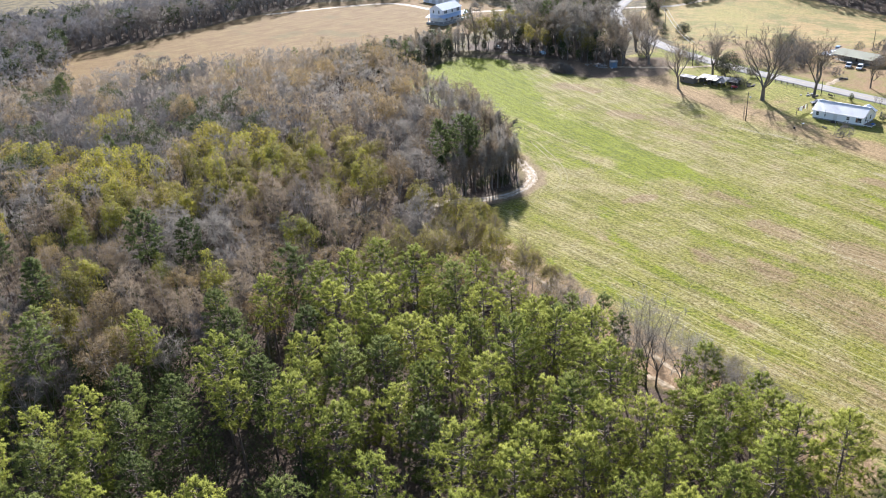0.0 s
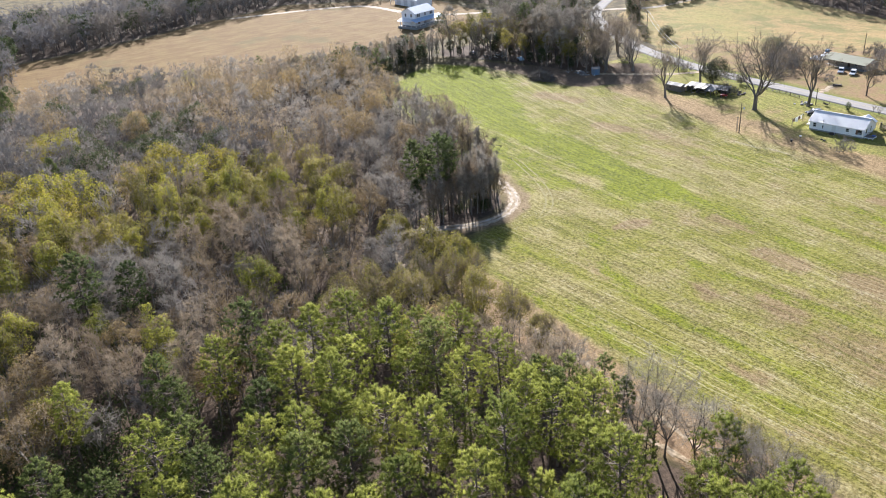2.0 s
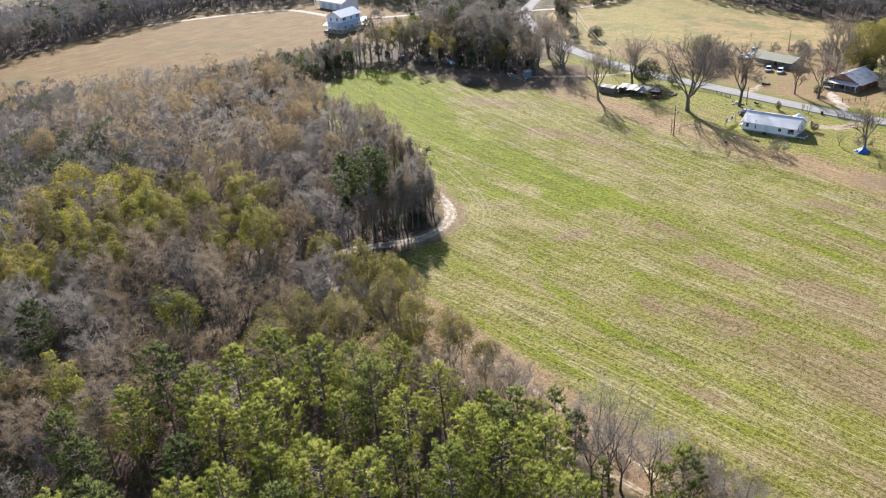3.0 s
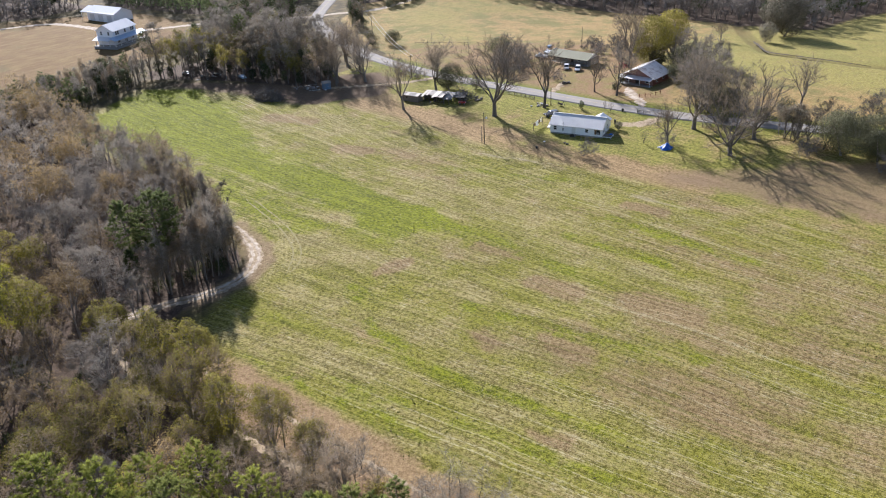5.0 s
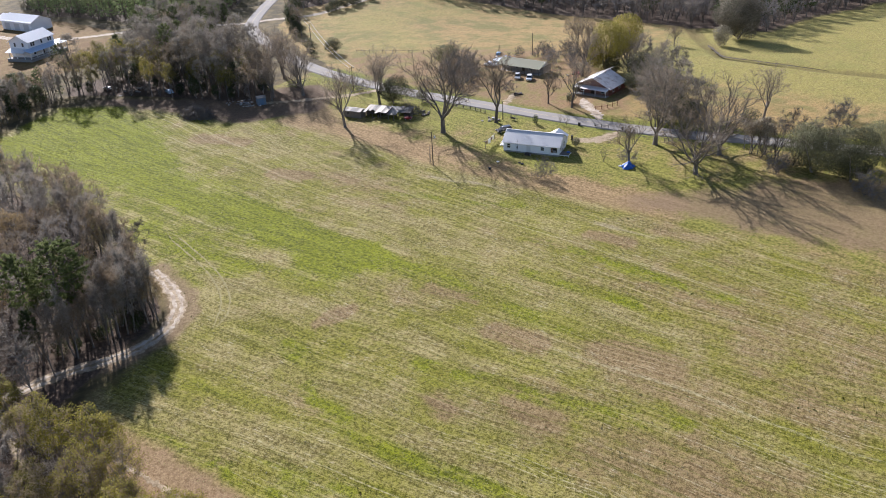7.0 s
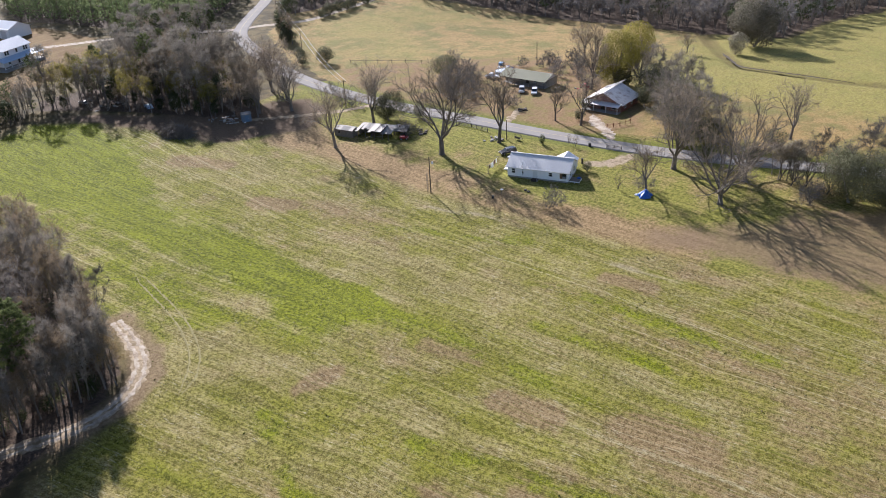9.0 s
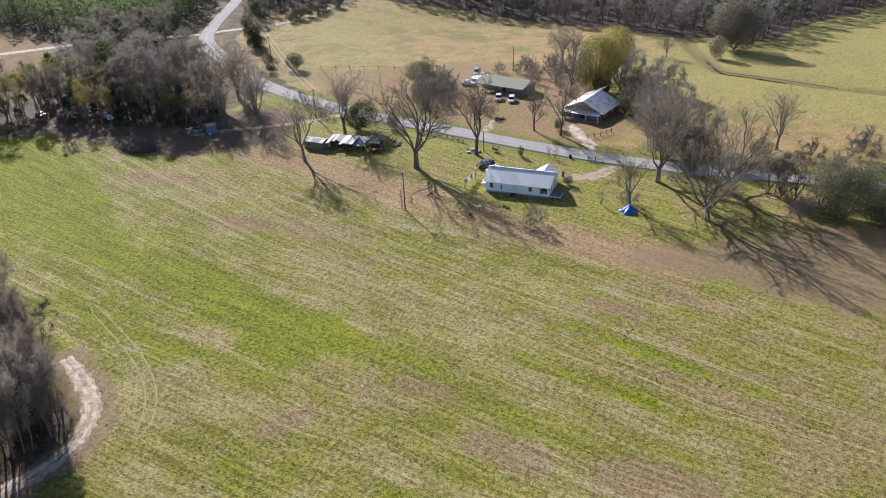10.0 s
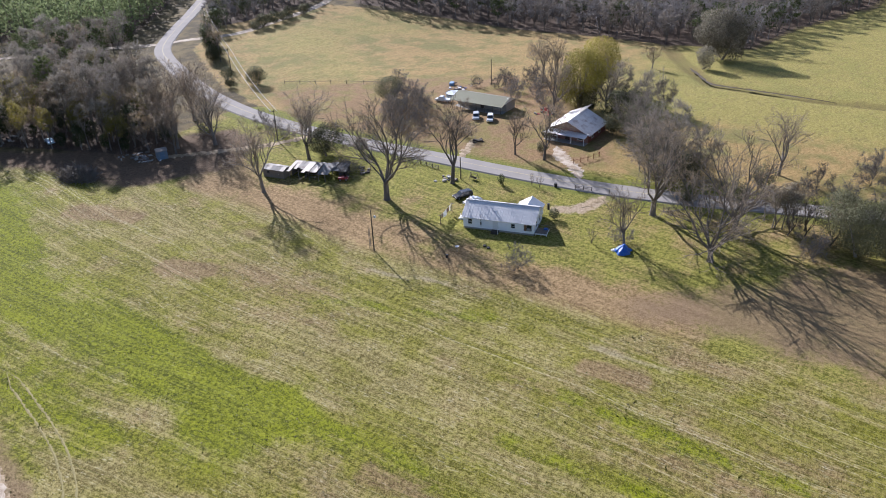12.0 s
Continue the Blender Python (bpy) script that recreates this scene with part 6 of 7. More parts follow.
# ---- collapsed sheds by the field ----
S = thing("tool_shed", "small grey shed with patched tin roof", "shed", (220.9, 211.2, put_on(220.9, 211.2)), -82.0)
part("wall", gable_body(6.0, 3.2, 2.1, 2.5), GREY_WOOD, S)
for s in (-1, 1):
    for i in range(5):
        part("roof_sheet", roof_plane(-3.2 + i * 1.28, -2.0 + i * 1.28, s * 1.8, 2.08 + 0.02 * (i % 3), 0, 2.62 + 0.03 * (i % 2), 0.03), TIN_OLD if (i + s) % 3 else TIN_TAN, S)
window_on(S, -1.4, -1.62, 1.3, 0.7, 0.6, "-y", GREY_WOOD)
door_on(S, 1.2, -1.62, 0.05, 0.8, 1.8, "-y", GREY_WOOD)
S2 = thing("ruined_shack", "ruined shack with loose tin sheets over a dark interior", "shack", (224.5, 203.0, put_on(224.5, 203)), -76.0)
part("back_wall", boxes((-5.2, 3.0, 2.2, 2.35, 0, 2.3)), GREY_WOOD, S2)
part("end_wall", boxes((-5.2, -5.05, -1.0, 2.2, 0, 2.2)), GREY_WOOD, S2)
part("inner_wall", boxes((-1.2, -1.05, -1.6, 2.2, 0, 2.1)), DARK_WOOD, S2)
for x, y in ((-5, -2.4), (-2.4, -2.5), (0.4, -2.6), (3.0, -2.8), (4.8, -2.9), (4.8, 1.5), (2.9, 2.2)):
    part("post", boxes((x - 0.07, x + 0.07, y - 0.07, y + 0.07, 0, 2.2)), GREY_WOOD, S2)
r_ = random.Random(4)
for i in range(11):
    x = -5.4 + i * 0.98
    bm = roof_plane(x, x + 0.95, -2.9 + r_.uniform(-0.3, 0.5) + (1.7 if i in (1, 2, 3) else 0.6 if i == 9 else 0), 2.15 + r_.uniform(-0.06, 0.12) - (0.5 if i > 7 else 0), 2.6, 2.65 + r_.uniform(-0.05, 0.1), 0.03)
    if i > 7:
        bmesh.ops.rotate(bm, verts=bm.verts[:], cent=(x, 0, 2.2), matrix=Matrix.Rotation(radians(r_.uniform(-4, 10)), 3, "Y"))
    part("tin_sheet", bm, TIN_TAN if i in (0, 1, 4, 5, 7) else TIN_OLD, S2)
for i in range(14):
    a = r_.uniform(-180, 180)
    ob = part("fallen_board", boxes((-r_.uniform(0.6, 1.4), r_.uniform(0.6, 1.4), -0.1, 0.1, 0, 0.05)), r_.choice((GREY_WOOD, TIN_OLD, DARK_WOOD)), S2)
    ob.matrix_basis = pose(r_.uniform(-4.5, 4.5), r_.uniform(-3.2, 1.5), 0.05 + 0.07 * i, r_.uniform(-8, 8), r_.uniform(-12, 12), a)
S3 = thing("lean_to", "dark collapsed lean-to with rusty sheets", "shed", (228.3, 197.6, put_on(228.3, 197.6)), -70.0)
for x, y in ((-2, -2), (2, -2), (-2, 2), (2, 2)):
    part("post", boxes((x - 0.08, x + 0.08, y - 0.08, y + 0.08, 0, 1.9)), DARK_WOOD, S3)
for i in range(5):
    part("tin_sheet", roof_plane(-2.4 + i * 0.98, -1.45 + i * 0.98, -2.3, 1.8 + r_.uniform(-0.15, 0.1), 2.4, 2.1 + r_.uniform(-0.1, 0.2), 0.03), TIN_OLD, S3)
part("wall", boxes((-2.1, 2.1, 2.05, 2.15, 0, 1.9)), DARK_WOOD, S3)
bsh = thing("blue_shed", "small blue metal shed under the trees", "shed", (216.2, 247.6, put_on(216.2, 247.6)), -30.0)
part("wall", gable_body(2.7, 2.6, 2.4, 2.8), plain("faded_blue_paint", (0.17, 0.22, 0.27), 0.6, vary=0.2), bsh)
for s in (-1, 1):
    part("roof_sheet", roof_plane(-1.5, 1.5, s * 1.5, 2.35, 0, 2.9), TIN_OLD, bsh)
door_on(bsh, 0, -1.31, 0.05, 1.0, 1.9, "-y", plain("blue_door", (0.14, 0.22, 0.32)))


# ---- vehicles ----
def vehicle(name, label, at, turn, paint, length=4.6, width=1.8, height=1.65, kind_="suv", group=""):
    car = thing(name, label, "car", (at[0], at[1], put_on(*at)), turn, group)
    l, w2, h = length / 2, width / 2, height
    hood = 0.95 if kind_ != "pickup" else 1.05
    if kind_ == "pickup":
        prof = [(-l, 0.45), (-l, 1.0), (-0.1 * l, 1.02), (0.0, h), (0.42 * l, h), (0.62 * l, hood), (0.97 * l, 0.9), (l, 0.45)]
    elif kind_ == "sedan":
        prof = [(-l, 0.4), (-0.98 * l, 0.88), (-0.66 * l, 0.93), (-0.42 * l, h), (0.18 * l, h), (0.5 * l, 0.92), (0.96 * l, 0.78), (l, 0.4)]
    else:
        prof = [(-l, 0.45), (-0.98 * l, 1.0), (-0.88 * l, h * 0.97), (-0.6 * l, h), (0.16 * l, h), (0.46 * l, 1.02), (0.95 * l, 0.88), (l, 0.45)]
    bm = extrude_y(prof, -w2, w2)
    for v_ in bm.verts:
        if v_.co.z > 1.1:
            v_.co.y *= 0.82
    bmesh.ops.bevel(bm, geom=bm.edges[:], offset=0.06, segments=2, affect="EDGES", profile=0.6)
    part("body", bm, paint, car)
    zt = h - 0.12
    zb = 1.05 if kind_ != "sedan" else 0.97
    for s in (-1, 1):
        y = s * (w2 * 0.93)
        x0, x1 = (0.05, 0.45 * l) if kind_ == "pickup" else (-0.75 * l, 0.3 * l) if kind_ == "suv" else (-0.48 * l, 0.3 * l)
        bm = solid([(x0, y, zb), (x1 + 0.15 * l, y, zb), (x1 - 0.1, s * w2 * 0.845, zt), (x0 + 0.12, s * w2 * 0.845, zt), (x0, y - s * 0.1, zb), (x1 + 0.15 * l, y - s * 0.1, zb), (x1 - 0.1, s * w2 * 0.7, zt), (x0 + 0.12, s * w2 * 0.7, zt)],
                   [(0, 1, 2, 3), (4, 7, 6, 5), (0, 4, 5, 1), (1, 5, 6, 2), (2, 6, 7, 3), (3, 7, 4, 0)])
        part("side_window", bm, GLASS, car)
        for x in (-0.62 * l, 0.62 * l):
            bm = bmesh.new()
            bmesh.ops.create_cone(bm, cap_ends=True, segments=18, radius1=0.34, radius2=0.34, depth=0.22)
            bmesh.ops.rotate(bm, verts=bm.verts[:], cent=(0, 0, 0), matrix=Matrix.Rotation(radians(90), 3, "X"))
            wheel = part("wheel", bm, RUBBER, car)
            wheel.location = (x, s * (w2 - 0.06), 0.34)
            bm = bmesh.new()
            bmesh.ops.create_cone(bm, cap_ends=True, segments=12, radius1=0.2, radius2=0.17, depth=0.03)
            bmesh.ops.rotate(bm, verts=bm.verts[:], cent=(0, 0, 0), matrix=Matrix.Rotation(radians(-90 * s), 3, "X"))
            part("rim", bm, CHROME, wheel).location = (0, s * 0.125, 0)
        part("headlight", soft_box(l - 0.12, l + 0.005, s * w2 * 0.8 - 0.16, s * w2 * 0.8 + 0.16, 0.66, 0.8), TRIM, car)
        part("tail_light", soft_box(-l - 0.005, -l + 0.08, s * w2 * 0.85 - 0.1, s * w2 * 0.85 + 0.1, 0.75, 0.95), RED_PAINT, car)
    xf = (0.42 * l, 0.6 * l) if kind_ == "pickup" else (0.19 * l, 0.45 * l) if kind_ == "suv" else (0.2 * l, 0.48 * l)
    bm = solid([(xf[1], -w2 * 0.84, hood + 0.09), (xf[1], w2 * 0.84, hood + 0.09), (xf[0], w2 * 0.7, h - 0.06), (xf[0], -w2 * 0.7, h - 0.06), (xf[1] - 0.2, -w2 * 0.8, hood + 0.09), (xf[1] - 0.2, w2 * 0.8, hood + 0.09), (xf[0] - 0.2, w2 * 0.7, h - 0.1), (xf[0] - 0.2, -w2 * 0.7, h - 0.1)],
               [(0, 1, 2, 3), (4, 7, 6, 5), (0, 4, 5, 1), (1, 5, 6, 2), (2, 6, 7, 3), (3, 7, 4, 0)])
    bmesh.ops.translate(bm, verts=bm.verts[:], vec=(0.06, 0, 0.03))
    part("windscreen", bm, GLASS, car)
    return car


def paint(name, colour, rough=0.25):
    m = Mat(name)
    v = m.coords()
    dust = m.noise(v, 1.5, 4)
    m.bsdf.inputs["Coat Weight"].default_value = 0.6
    return m.done(m.mix(m.step(dust, 0.5, 0.9, 0.4), colour, (0.35, 0.30, 0.24)), rough)


SILVER, BLACKP, WHITEP = paint("silver_paint", (0.52, 0.53, 0.54)), paint("black_paint", (0.03, 0.03, 0.035)), paint("white_paint", (0.75, 0.75, 0.74))
vehicle("parked_suv", "dark suv parked behind the white house", (230.2, 163.5), 150, BLACKP)
vehicle("parked_car", "white car parked beside the white house", (228.6, 160.0), 160, WHITEP, 4.4, kind_="sedan", height=1.45)
vehicle("parked_car", "silver car in front of the green-roofed house", (278.2, 187.2), 208, SILVER, 4.4, kind_="suv")
vehicle("parked_car", "white car in front of the green-roofed house", (278.6, 182.8), 205, WHITEP, 4.5, kind_="suv")
vehicle("pickup_truck", "white pickup beside the green-roofed house", (287.5, 203.8), 100, WHITEP, 5.2, kind_="pickup", height=1.75)
vehicle("old_car", "pale blue old car under the roadside trees", (209.4, 286.0), 70, paint("pale_blue_paint", (0.40, 0.55, 0.68)), 4.6, kind_="sedan", height=1.4)
vehicle("old_car", "dark old car under the roadside trees", (201.5, 310.0), 80, BLACKP, 4.6, kind_="sedan", height=1.4)
vehicle("red_mower", "small red vehicle beside the collapsed shed", (225.8, 194.4), -60, RED_PAINT, 2.4, 1.2, 1.0, "sedan")

# ---- poles and wires ----


def rod(bm, a, b, r1, r2=None, n=8):
    a, b = Vector(a), Vector(b)
    r2 = r1 if r2 is None else r2
    d = (b - a)
    u = d.orthogonal().normalized()
    w_ = d.normalized().cross(u)
    rings = []
    for p, r in ((a, r1), (b, r2)):
        rings.append([bm.verts.new(p + u * (r * math.cos(6.2832 * k / n)) + w_ * (r * math.sin(6.2832 * k / n))) for k in range(n)])
    for k in range(n):
        bm.faces.new((rings[0][k], rings[0][(k + 1) % n], rings[1][(k + 1) % n], rings[1][k]))
    bm.faces.new(rings[0][::-1])
    bm.faces.new(rings[1])
    return bm


def utility_pole(x, y, h, label, lamp=False, arm=True, turn=0.0):
    p = thing("utility_pole", label, "utility pole", (x, y, put_on(x, y)), turn, "utility poles")
    part("shaft", rod(bmesh.new(), (0, 0, -0.3), (0, 0, h), 0.15, 0.10), POLE_WOOD, p)
    if arm:
        part("crossarm", boxes((-0.9, 0.9, -0.06, 0.06, h - 0.55, h - 0.43)), POLE_WOOD, p)
        for k in (-0.8, 0, 0.8):
            part("insulator", rod(bmesh.new(), (k, 0, h - 0.43), (k, 0, h - 0.25), 0.05, 0.03), TRIM, p)
    if lamp:
        part("lamp_arm", rod(bmesh.new(), (0, 0, h - 1.6), (0.5, -0.5, h - 1.3), 0.03), BLACK_IRON, p)
        part("lamp_head", rod(bmesh.new(), (0.5, -0.5, h - 1.75), (0.5, -0.5, h - 1.25), 0.28, 0.12), TRIM, p)
    return p


utility_pole(200.6, 167.0, 9.1, "wooden pole with a white yard lamp", True, False)
utility_pole(239.1, 227.4, 9.0, "wooden utility pole beside the road", turn=-30)
utility_pole(282.6, 287.9, 9.0, "wooden utility pole at the pasture corner", turn=-35)
utility_pole(238.9, 169.1, 5.6, "short wooden pole by the garden tree", arm=False)
utility_pole(312.8, 201.0, 8.4, "wooden pole behind the green-roofed house", arm=False)
utility_pole(330, 350, 9.0, "wooden utility pole at the road's bend", turn=-50)
WIRE = plain("aluminium_wire", (0.55, 0.55, 0.55), 0.4, 0.6, vary=0.05)


def wire(a, b, sag, r=0.035):
    a, b = Vector(a), Vector(b)
    vs, fs = [], []
    pts = [a.lerp(b, i / 16) - Vector((0, 0, sag * 4 * (i / 16) * (1 - i / 16))) for i in range(17)]
    tube_into(vs, fs, pts, [r] * 17, 4)
    ob = new("wire", mesh_of("wire", vs, fs, WIRE))
    return tagged(ob, "pale overhead wire between two wooden poles", "wire", "overhead wires")


for k in (-0.8, 0.8):
    z1, z2, z3 = put_on(239.1, 227.4) + 8.75, put_on(282.6, 287.9) + 8.75, put_on(330, 350) + 8.75
    c1, s1 = math.cos(radians(-30)), math.sin(radians(-30))
    c2, s2 = math.cos(radians(-35)), math.sin(radians(-35))
    c3, s3 = math.cos(radians(-50)), math.sin(radians(-50))
    wire((239.1 + k * c1, 227.4 + k * s1, z1), (282.6 + k * c2, 287.9 + k * s2, z2), 1.6)
    wire((282.6 + k * c2, 287.9 + k * s2, z2), (330 + k * c3, 350 + k * s3, z3), 1.6, 0.025)

# climbing frame of old boards leaning at the lamp pole
trl = thing("wooden_trellis", "narrow wooden trellis leaning by the lamp pole", "trellis", (201.1, 168.3, put_on(201.1, 168.3)), 20)
for x in (-0.35, 0.35):
    part("upright", boxes((x - 0.04, x + 0.04, -0.04, 0.04, 0, 4.6)), GREY_WOOD, trl)
for i in range(8):
    part("rung", boxes((-0.35, 0.35, -0.02, 0.02, 0.5 + i * 0.52, 0.56 + i * 0.52)), GREY_WOOD, trl)

# ---- yard things ----


def fence(points, height, rails, label, mat=GREY_WOOD, spacing=2.4):
    f = thing("rail_fence", label, "fence", (points[0][0], points[0][1], put_on(*points[0])), 0, "fences")
    ox, oy = points[0]
    for (ax, ay), (bx_, by_) in zip(points, points[1:]):
        ln = math.hypot(bx_ - ax, by_ - ay)
        n = max(1, round(ln / spacing))
        for i in range(n + 1):
            x, y = ax + (bx_ - ax) * i / n - ox, ay + (by_ - ay) * i / n - oy
            part("post", boxes((x - 0.07, x + 0.07, y - 0.07, y + 0.07, -0.2, height + 0.1)), mat, f)
        for k in range(rails):
            z = height * (k + 0.7) / rails
            part("rail", rod(bmesh.new(), (ax - ox, ay - oy, z), (bx_ - ox, by_ - oy, z), 0.055, n=4), mat, f)
    return f


fence([(242.3, 190.5), (242.6, 183), (241.6, 177)], 1.1, 3, "grey wooden rail fence beside the road")
fence([(246.2, 138.8), (245.6, 142.6)], 1.1, 3, "short wooden rail fence beside the drive")
fence([(246.8, 134.8), (243.4, 131.2)], 1.1, 3, "wooden rail fence at the drive's mouth")
fence([(243.4, 121.2), (244.2, 119.2)], 1.3, 4, "old wooden gate panel beside a tree", spacing=1.2)
fence([(259.5, 149.0), (262.7, 146.6), (266.3, 145.1)], 1.3, 1, "rusty leaning posts of an old fence", plain("rusty_steel", (0.22, 0.08, 0.04)))
fence([(281, 262), (290, 243), (296, 226)], 1.1, 1, "thin wire fence round the pasture", spacing=6)

line = thing("clothes_line", "clothes line with white sheets hung between posts", "clothes line", (219.8, 161.5, put_on(219.8, 161.5)), 9)
for x in (-3.2, 3.2):
    part("post", boxes((x - 0.06, x + 0.06, -0.06, 0.06, -0.2, 2.1)), GREY_WOOD, line)
    part("crossbar", boxes((x - 0.05, x + 0.05, -0.6, 0.6, 2.0, 2.1)), GREY_WOOD, line)
part("cord", rod(bmesh.new(), (-3.2, 0, 2.05), (3.2, 0, 2.05), 0.015, n=4), TRIM, line)
for i, (x, w_) in enumerate(((-2.3, 0.9), (-1.2, 0.7), (-0.3, 0.8), (0.8, 1.0), (2.0, 0.8))):
    bm = bmesh.new()
    for j in range(7):
        t_ = j / 6
        for z in (2.04, 1.5 - 0.12 * (i % 2), 1.0 - 0.2 * (i % 3)):
            bm.verts.new((x + (t_ - 0.5) * w_, 0.05 * math.sin(t_ * 9 + i) * (2.1 - z), z))
    bm.verts.ensure_lookup_table()
    for j in range(6):
        for k in range(2):
            bm.faces.new([bm.verts[i_] for i_ in (j * 3 + k, j * 3 + 3 + k, j * 3 + 4 + k, j * 3 + 1 + k)])
    part("sheet", bm, LINEN if i % 3 else plain("dark_cloth", (0.12, 0.06, 0.06)), line)

# tarp thrown over a heap
bm = bmesh.new()
bmesh.ops.create_icosphere(bm, subdivisions=4, radius=1.0)
for v_ in bm.verts:
    n_ = noise.noise(v_.co * 1.7) * 0.35
    s_ = 1 - 0.55 * max(0, v_.co.z)
    v_.co = Vector((v_.co.x * 1.9 * s_ * (1 + n_), v_.co.y * 1.5 * s_ * (1 + n_), max(-0.05, v_.co.z * 1.55 + n_ * 0.35)))
tarp = tagged(part("blue_tarp", bm, BLUE_TARP), "crumpled blue tarp over a heap on the lawn", "tarp")
tarp.location = (222.9, 122.6, put_on(222.9, 122.6))
bm = bmesh.new()
bmesh.ops.create_icosphere(bm, subdivisions=2, radius=0.5)
for v_ in bm.verts:
    v_.co = Vector((v_.co.x, v_.co.y, max(-0.02, v_.co.z * (0.5 + noise.noise(v_.co * 3)))))
lump = tagged(part("white_bag", bm, LINEN), "white sack beside the blue tarp", "sack")
lump.location = (222.4, 124.4, put_on(222.4, 124.4))


def barrel(name, x, y, r, h, mat, label, category):
    t_ = thing(name, label, category, (x, y, put_on(x, y)))
    part("drum", rod(bmesh.new(), (0, 0, 0), (0, 0, h), r, r * 0.96, 16), mat, t_)
    for z in (h * 0.33, h * 0.66, h - 0.03):
        part("hoop", rod(bmesh.new(), (0, 0, z), (0, 0, z + 0.04), r + 0.015, r + 0.015, 16), mat, t_)
    return t_


barrel("burn_barrel", 245.0, 147.2, 0.36, 0.95, BLACK_IRON, "black steel drum on the roadside grass", "barrel")
barrel("water_drum", 233.6, 143.7, 0.27, 1.4, BLACK_IRON, "tall dark drum at the corner of the house", "barrel")
barrel("garden_drum", 204.9, 152.3, 0.3, 0.6, BLACK_IRON, "low black drum on the grass", "barrel")
for x, y in ((212.3, 147.9), (211.9, 146.8)):
    t_ = tagged(part("tyre", rod(bmesh.new(), (0, 0, 0), (0, 0, 0.22), 0.38, 0.36, 18), RUBBER), "old black tyre lying on the grass", "tyre", "tyres")
    t_.location = (x, y, put_on(x, y))
pool = thing("round_pool", "round above-ground pool with a dark rim and pale cover", "pool", (294.0, 203.6, put_on(294.0, 203.6)))
part("wall", rod(bmesh.new(), (0, 0, 0), (0, 0, 1.2), 2.9, 2.9, 28), plain("pool_wall", (0.30, 0.36, 0.42), 0.5), pool)
part("cover", rod(bmesh.new(), (0, 0, 1.2), (0, 0, 1.26), 2.75, 2.7, 28), plain("pool_cover", (0.55, 0.60, 0.64), 0.4), pool, "pale blue-grey pool cover")
bm = bmesh.new()
for k in range(28):
    a0_, a1_ = 6.2832 * k / 28, 6.2832 * (k + 1) / 28
    rod(bm, (2.9 * math.cos(a0_), 2.9 * math.sin(a0_), 1.25), (2.9 * math.cos(a1_), 2.9 * math.sin(a1_), 1.25), 0.11, n=6)
part("rim", bm, BLACK_IRON, pool, "dark pool rim")
crate = tagged(part("blue_crate", soft_box(-1.1, 1.1, -0.7, 0.7, 0, 0.9, r=0.08), plain("pale_blue_plastic", (0.16, 0.30, 0.48), 0.5)), "blue plastic tub standing in the yard", "tub")
crate.matrix_basis = pose(306.0, 212.0, put_on(306.0, 212.0), 0, 0, 20)
bench = thing("garden_swing", "dark garden bench swing on the lawn", "bench", (240.2, 166.2, put_on(240.2, 166.2)), 80)
part("seat", boxes((-0.9, 0.9, -0.3, 0.3, 0.42, 0.48)), GREY_WOOD, bench)
part("backrest", boxes((-0.9, 0.9, 0.28, 0.34, 0.48, 1.0)), GREY_WOOD, bench)
for x in (-1, 1):
    part("frame_leg", rod(bmesh.new(), (x, -0.7, 0), (x, 0, 1.6), 0.05), GREY_WOOD, bench)
    part("frame_leg", rod(bmesh.new(), (x, 0.7, 0), (x, 0, 1.6), 0.05), GREY_WOOD, bench)
part("top_bar", rod(bmesh.new(), (-1.1, 0, 1.6), (1.1, 0, 1.6), 0.05), GREY_WOOD, bench)
bath = thing("bird_bath", "white bird bath on a thin stem", "bird bath", (207.7, 151.6, put_on(207.7, 151.6)))
part("stem", rod(bmesh.new(), (0, 0, 0), (0, 0, 1.1), 0.06, 0.05), GREY_WOOD, bath)
part("bowl", rod(bmesh.new(), (0, 0, 1.1), (0, 0, 1.3), 0.15, 0.4, 14), LINEN, bath)
r_ = random.Random(7)


def rubble(name, x, y, w_, d_, n, mats, label, category, hgt=0.5):
    t_ = thing(name, label, category, (x, y, put_on(x, y)), r_.uniform(0, 90))
    for i in range(n):
        a, b, c_ = r_.uniform(0.15, 0.7), r_.uniform(0.1, 0.5), r_.uniform(0.08, hgt)
        ob = part("piece", soft_box(-a, a, -b, b, 0, c_, r=0.03, seg=1), r_.choice(mats), t_)
        ob.matrix_basis = pose(r_.gauss(0, w_), r_.gauss(0, d_), 0, r_.uniform(-10, 10), r_.uniform(-10, 10), r_.uniform(0, 180))
    return t_


rubble("junk_heap", 237.2, 172.0, 1.4, 1.0, 14, (LINEN, BLACK_IRON, GREY_WOOD, CONE), "heap of pale and dark junk beside a tree", "junk")
rubble("junk_heap", 213.5, 252.5, 3.0, 2.0, 30, (CONE, GREY_WOOD, TIN_OLD, LINEN), "scattered pale junk under the trees", "junk")
rubble("junk_heap", 301, 208, 3.5, 2.0, 22, (TIN_OLD, GREY_WOOD, LINEN, BLUE_TARP), "scattered yard junk behind the house", "junk")
rubble("junk_heap", 292.5, 171.5, 2.2, 1.6, 16, (RED_PAINT, DARK_WOOD, TIN_OLD), "rusty machinery heap between the houses", "junk", 0.9)
rubble("junk_heap", 205.5, 300.0, 3.0, 2.0, 18, (CONE, TIN_OLD, DARK_WOOD), "pale debris under the roadside trees", "junk")
rubble("woodpile", 232.5, 193.0, 1.0, 0.7, 12, (DARK_WOOD, GREY_WOOD), "pile of broken boards on the grass", "woodpile")
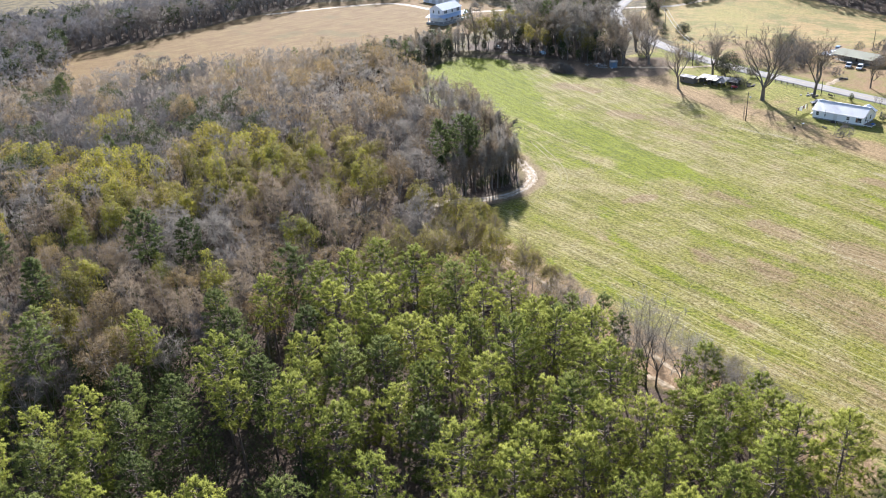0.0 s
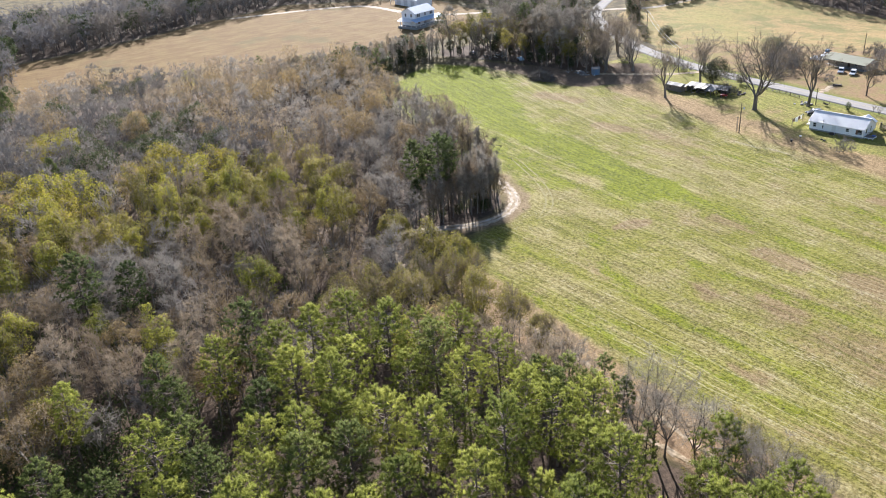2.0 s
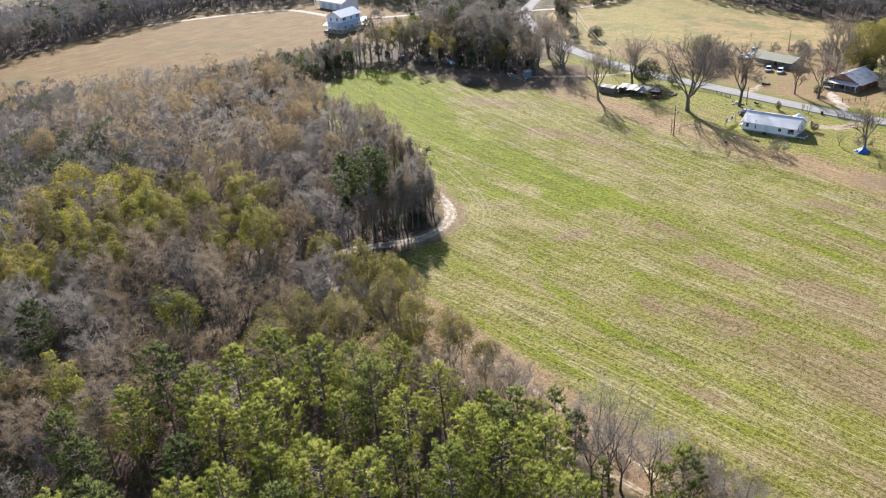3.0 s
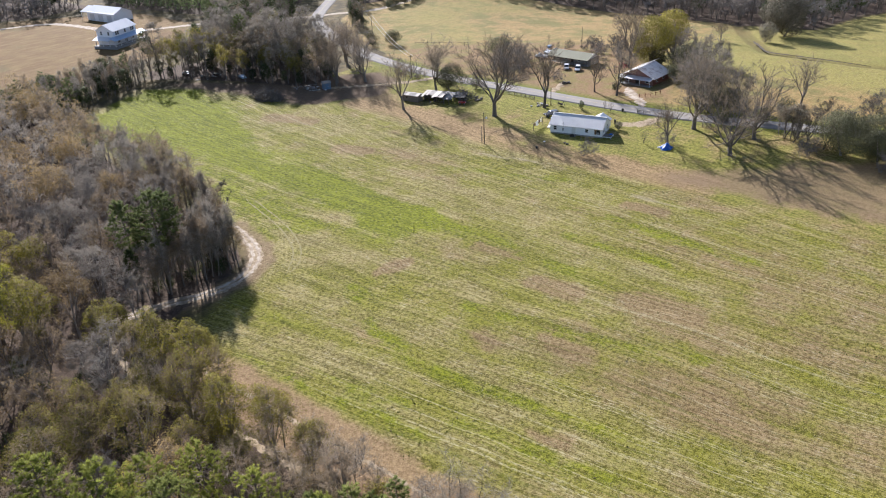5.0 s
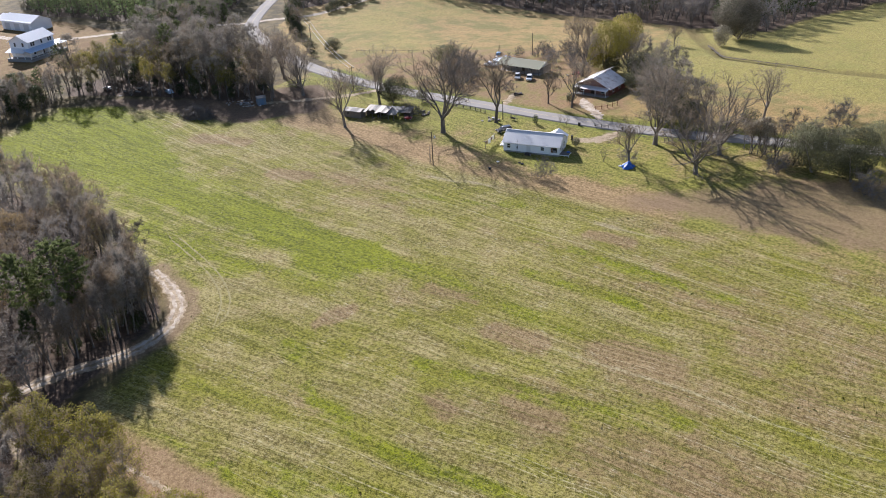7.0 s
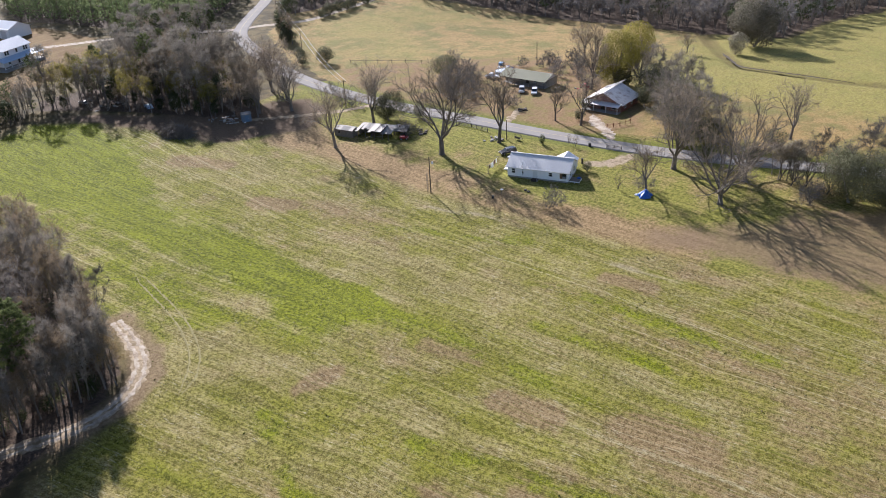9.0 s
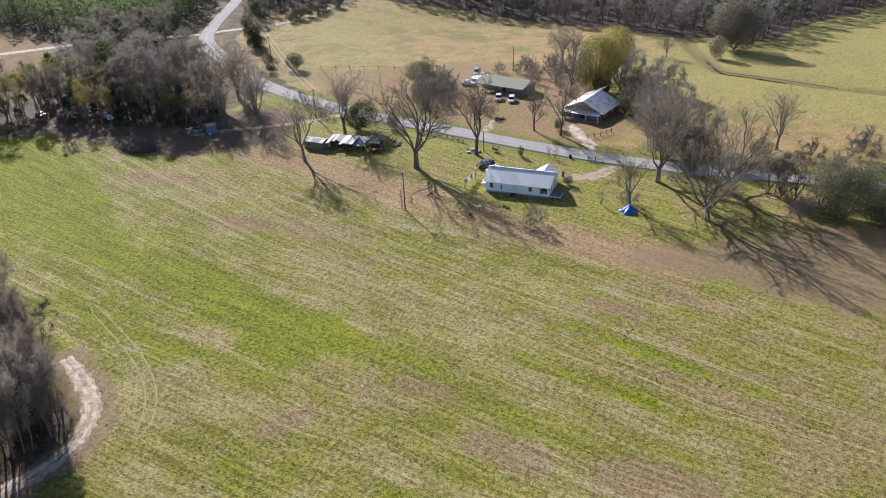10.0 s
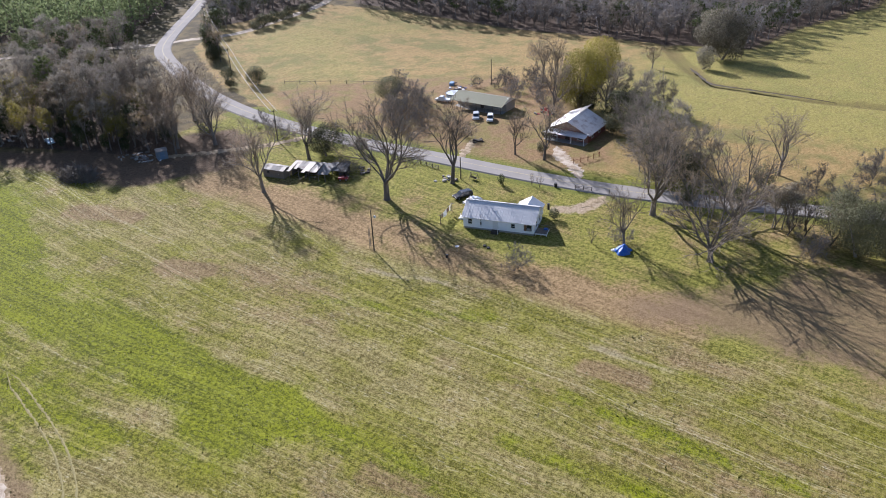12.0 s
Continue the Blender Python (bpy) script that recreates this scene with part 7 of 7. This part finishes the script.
rubble("woodpile", 263.0, 178.0, 1.0, 0.8, 12, (DARK_WOOD, GREY_WOOD), "low pile of logs in the yard", "woodpile")

# heap of cut branches at the field's edge
bv, bf = [], []
for i in range(1300):
    a, k = rnd.uniform(0, 6.28), rnd.random() ** 0.5
    hump = 0.55 + 0.45 * math.sin(a * 2 + 0.8) * math.sin(a * 3 + 2)
    p = Vector((math.cos(a) * 5.4 * k, math.sin(a) * 3.4 * k * (0.7 + 0.5 * hump), rnd.uniform(0, 3.6) * (1 - k * 0.75) * (0.6 + 0.6 * hump)))
    d = any_way(0.25)
    tube_into(bv, bf, [p, p + d * rnd.uniform(0.8, 2.6)], [rnd.uniform(0.04, 0.12), 0.02], 3)
pile = tagged(new("brush_heap", mesh_of("brush_heap", bv, bf, BARK_PECAN)), "heap of dark cut branches at the field's edge", "brush pile", kind="stuff")
pile.matrix_basis = pose(196.6, 256.0, put_on(196.6, 256.0), 0, 0, 100)

# tufts and clods standing in the field
tv_, tf_ = [], []
r2 = random.Random(17)
for i in range(5000):
    y = r2.uniform(20, 285)
    x = r2.uniform(98, 204)
    q = r2.random()
    if q < 0.3:
        y = r2.uniform(100, 190)
        x = r2.gauss(195.5 - 0.16 * max(0, y - 130), 2.6)
    elif q < 0.306:
        x, y = r2.gauss(166, 1.6), r2.gauss(136, 2.6)
    if not inside(FIELD, np.array([x]), np.array([y]))[0] > 1.5:
        continue
    if noise.noise(Vector((x * 0.05, y * 0.03, 2))) < 0.05 and q > 0.306:
        continue
    z = put_on(x, y)
    s = r2.uniform(0.06, 0.16)
    for b in range(6):
        a = r2.uniform(0, 6.28)
        d = Vector((math.cos(a) * 0.8, math.sin(a) * 0.8, r2.uniform(0.5, 1.2))) * s
        o = Vector((x, y, z - 0.02))
        sliver_into(tv_, tf_, o + d * 0.05, o + d, s * 0.9)
tagged(new("weed_tufts", mesh_of("weed_tufts", tv_, tf_, EVERGREEN)), "dark weed tufts scattered over the field", "weeds", kind="stuff")

# short grass and straw standing in rows over the field
FIELD_GRASS = foliage("field_grass", (0.075, 0.085, 0.014), (0.21, 0.205, 0.045), (0.46, 0.41, 0.22), 0.3, 0.2, 0.2)
LUSH_GRASS = foliage("lush_grass", (0.045, 0.062, 0.003), (0.136, 0.158, 0.009), (0.272, 0.295, 0.028), 0.35, 0.2, 0.2)
gr = np.random.default_rng(29)
n_ = 120000
gx, gy = gr.uniform(90, 206, n_), gr.uniform(48, 300, n_)
row_grid, patch_grid = gr.random((200, 80)), gr.random((24, 50))
likely = 0.12 + 0.5 * row_grid[((gx - 90) / 0.62).astype(int) % 200, ((gy + 4 * np.sin(gx * 0.7)) / 7.0).astype(int) % 80] ** 2 + 0.5 * patch_grid[((gx - 90) / 5.0).astype(int) % 24, (gy / 9.0).astype(int) % 50] ** 2
keep = (inside(FIELD, gx, gy) > 1.0) & (gr.random(n_) < likely * 1.5)
gx, gy = gx[keep], gy[keep]
n_ = len(gx)
gz = tz(gx, gy) + 0.10 * np.sin(gx * 0.11 + 1.3 * np.sin(gy * 0.05)) * np.sin(gy * 0.083)
tall = gr.uniform(0.05, 0.13, n_)
in_green = inside(GREEN, gx, gy) + gr.normal(0, 2.0, n_) > 0


def blades(name, gx, gy, gz, tall, count, broad_, pick, mats, label):
    """Three-cornered grass blades round each place, as one mesh."""
    n_, sets = len(gx), []
    for blade_ in range(count):
        a = gr.uniform(0, 6.283, n_)
        lean_, half = tall * gr.uniform(0.2, 0.9, n_), tall * gr.uniform(0.5, 0.9, n_) * broad_
        b = a + gr.uniform(0.8, 2.3, n_)
        foot = np.stack([gx, gy, gz - 0.03], -1)
        side_ = np.stack([np.cos(b) * half, np.sin(b) * half, np.zeros(n_)], -1)
        tip = np.stack([gx + np.cos(a) * lean_, gy + np.sin(a) * lean_, gz + tall], -1)
        sets.append(np.stack([foot - side_, foot + side_, tip], 1))
    co = np.concatenate(sets).reshape(-1, 3)
    me = bpy.data.meshes.new(name)
    me.vertices.add(len(co))
    me.vertices.foreach_set("co", co.astype(np.float32).ravel())
    me.loops.add(len(co))
    me.loops.foreach_set("vertex_index", np.arange(len(co), dtype=np.int32))
    me.polygons.add(len(co) // 3)
    me.polygons.foreach_set("loop_start", np.arange(0, len(co), 3, dtype=np.int32))
    me.polygons.foreach_set("material_index", np.tile(pick, count).astype(np.int32))
    for mat_ in mats:
        me.materials.append(mat_)
    me.update(calc_edges=True)
    return tagged(new(name, me), label, "grass", kind="stuff")


blades("field_grass", gx, gy, gz, tall, 3, 1.0, in_green, (FIELD_GRASS, LUSH_GRASS), "short green and straw-coloured grass in rows")

# taller dark green tufts and clods of pale straw along the rows
WEED = foliage("dark_weed_tufts", (0.045, 0.060, 0.008), (0.115, 0.135, 0.018), (0.22, 0.235, 0.045), 0.3, 0.2, 0.2)
STRAW = foliage("pale_straw", (0.26, 0.22, 0.12), (0.44, 0.39, 0.25), (0.62, 0.57, 0.42), 0.3, 0.2, 0.2)
n_ = 60000
gx, gy = gr.uniform(90, 206, n_), gr.uniform(48, 300, n_)
along_ = row_grid[((gx + 0.1 * (gy - 130) - 60) / 1.3).astype(int) % 200, (gy / 16.0).astype(int) % 80]
thick_ = patch_grid[((gx - 86) / 9.0).astype(int) % 24, ((gy + 5) / 17.0).astype(int) % 50]
keep = (inside(FIELD, gx, gy) > 1.5) & (gr.random(n_) < 0.42 * along_ ** 4 * thick_ ** 1.5 + 0.012)
gx, gy = gx[keep], gy[keep]
n_ = len(gx)
gz = tz(gx, gy) + 0.10 * np.sin(gx * 0.11 + 1.3 * np.sin(gy * 0.05)) * np.sin(gy * 0.083)
blades("weed_tufts", gx, gy, gz, gr.uniform(0.07, 0.17, n_), 8, 1.25, gr.random(n_) < 0.45, (WEED, STRAW), "dark green weed tufts and pale straw in the mown field")
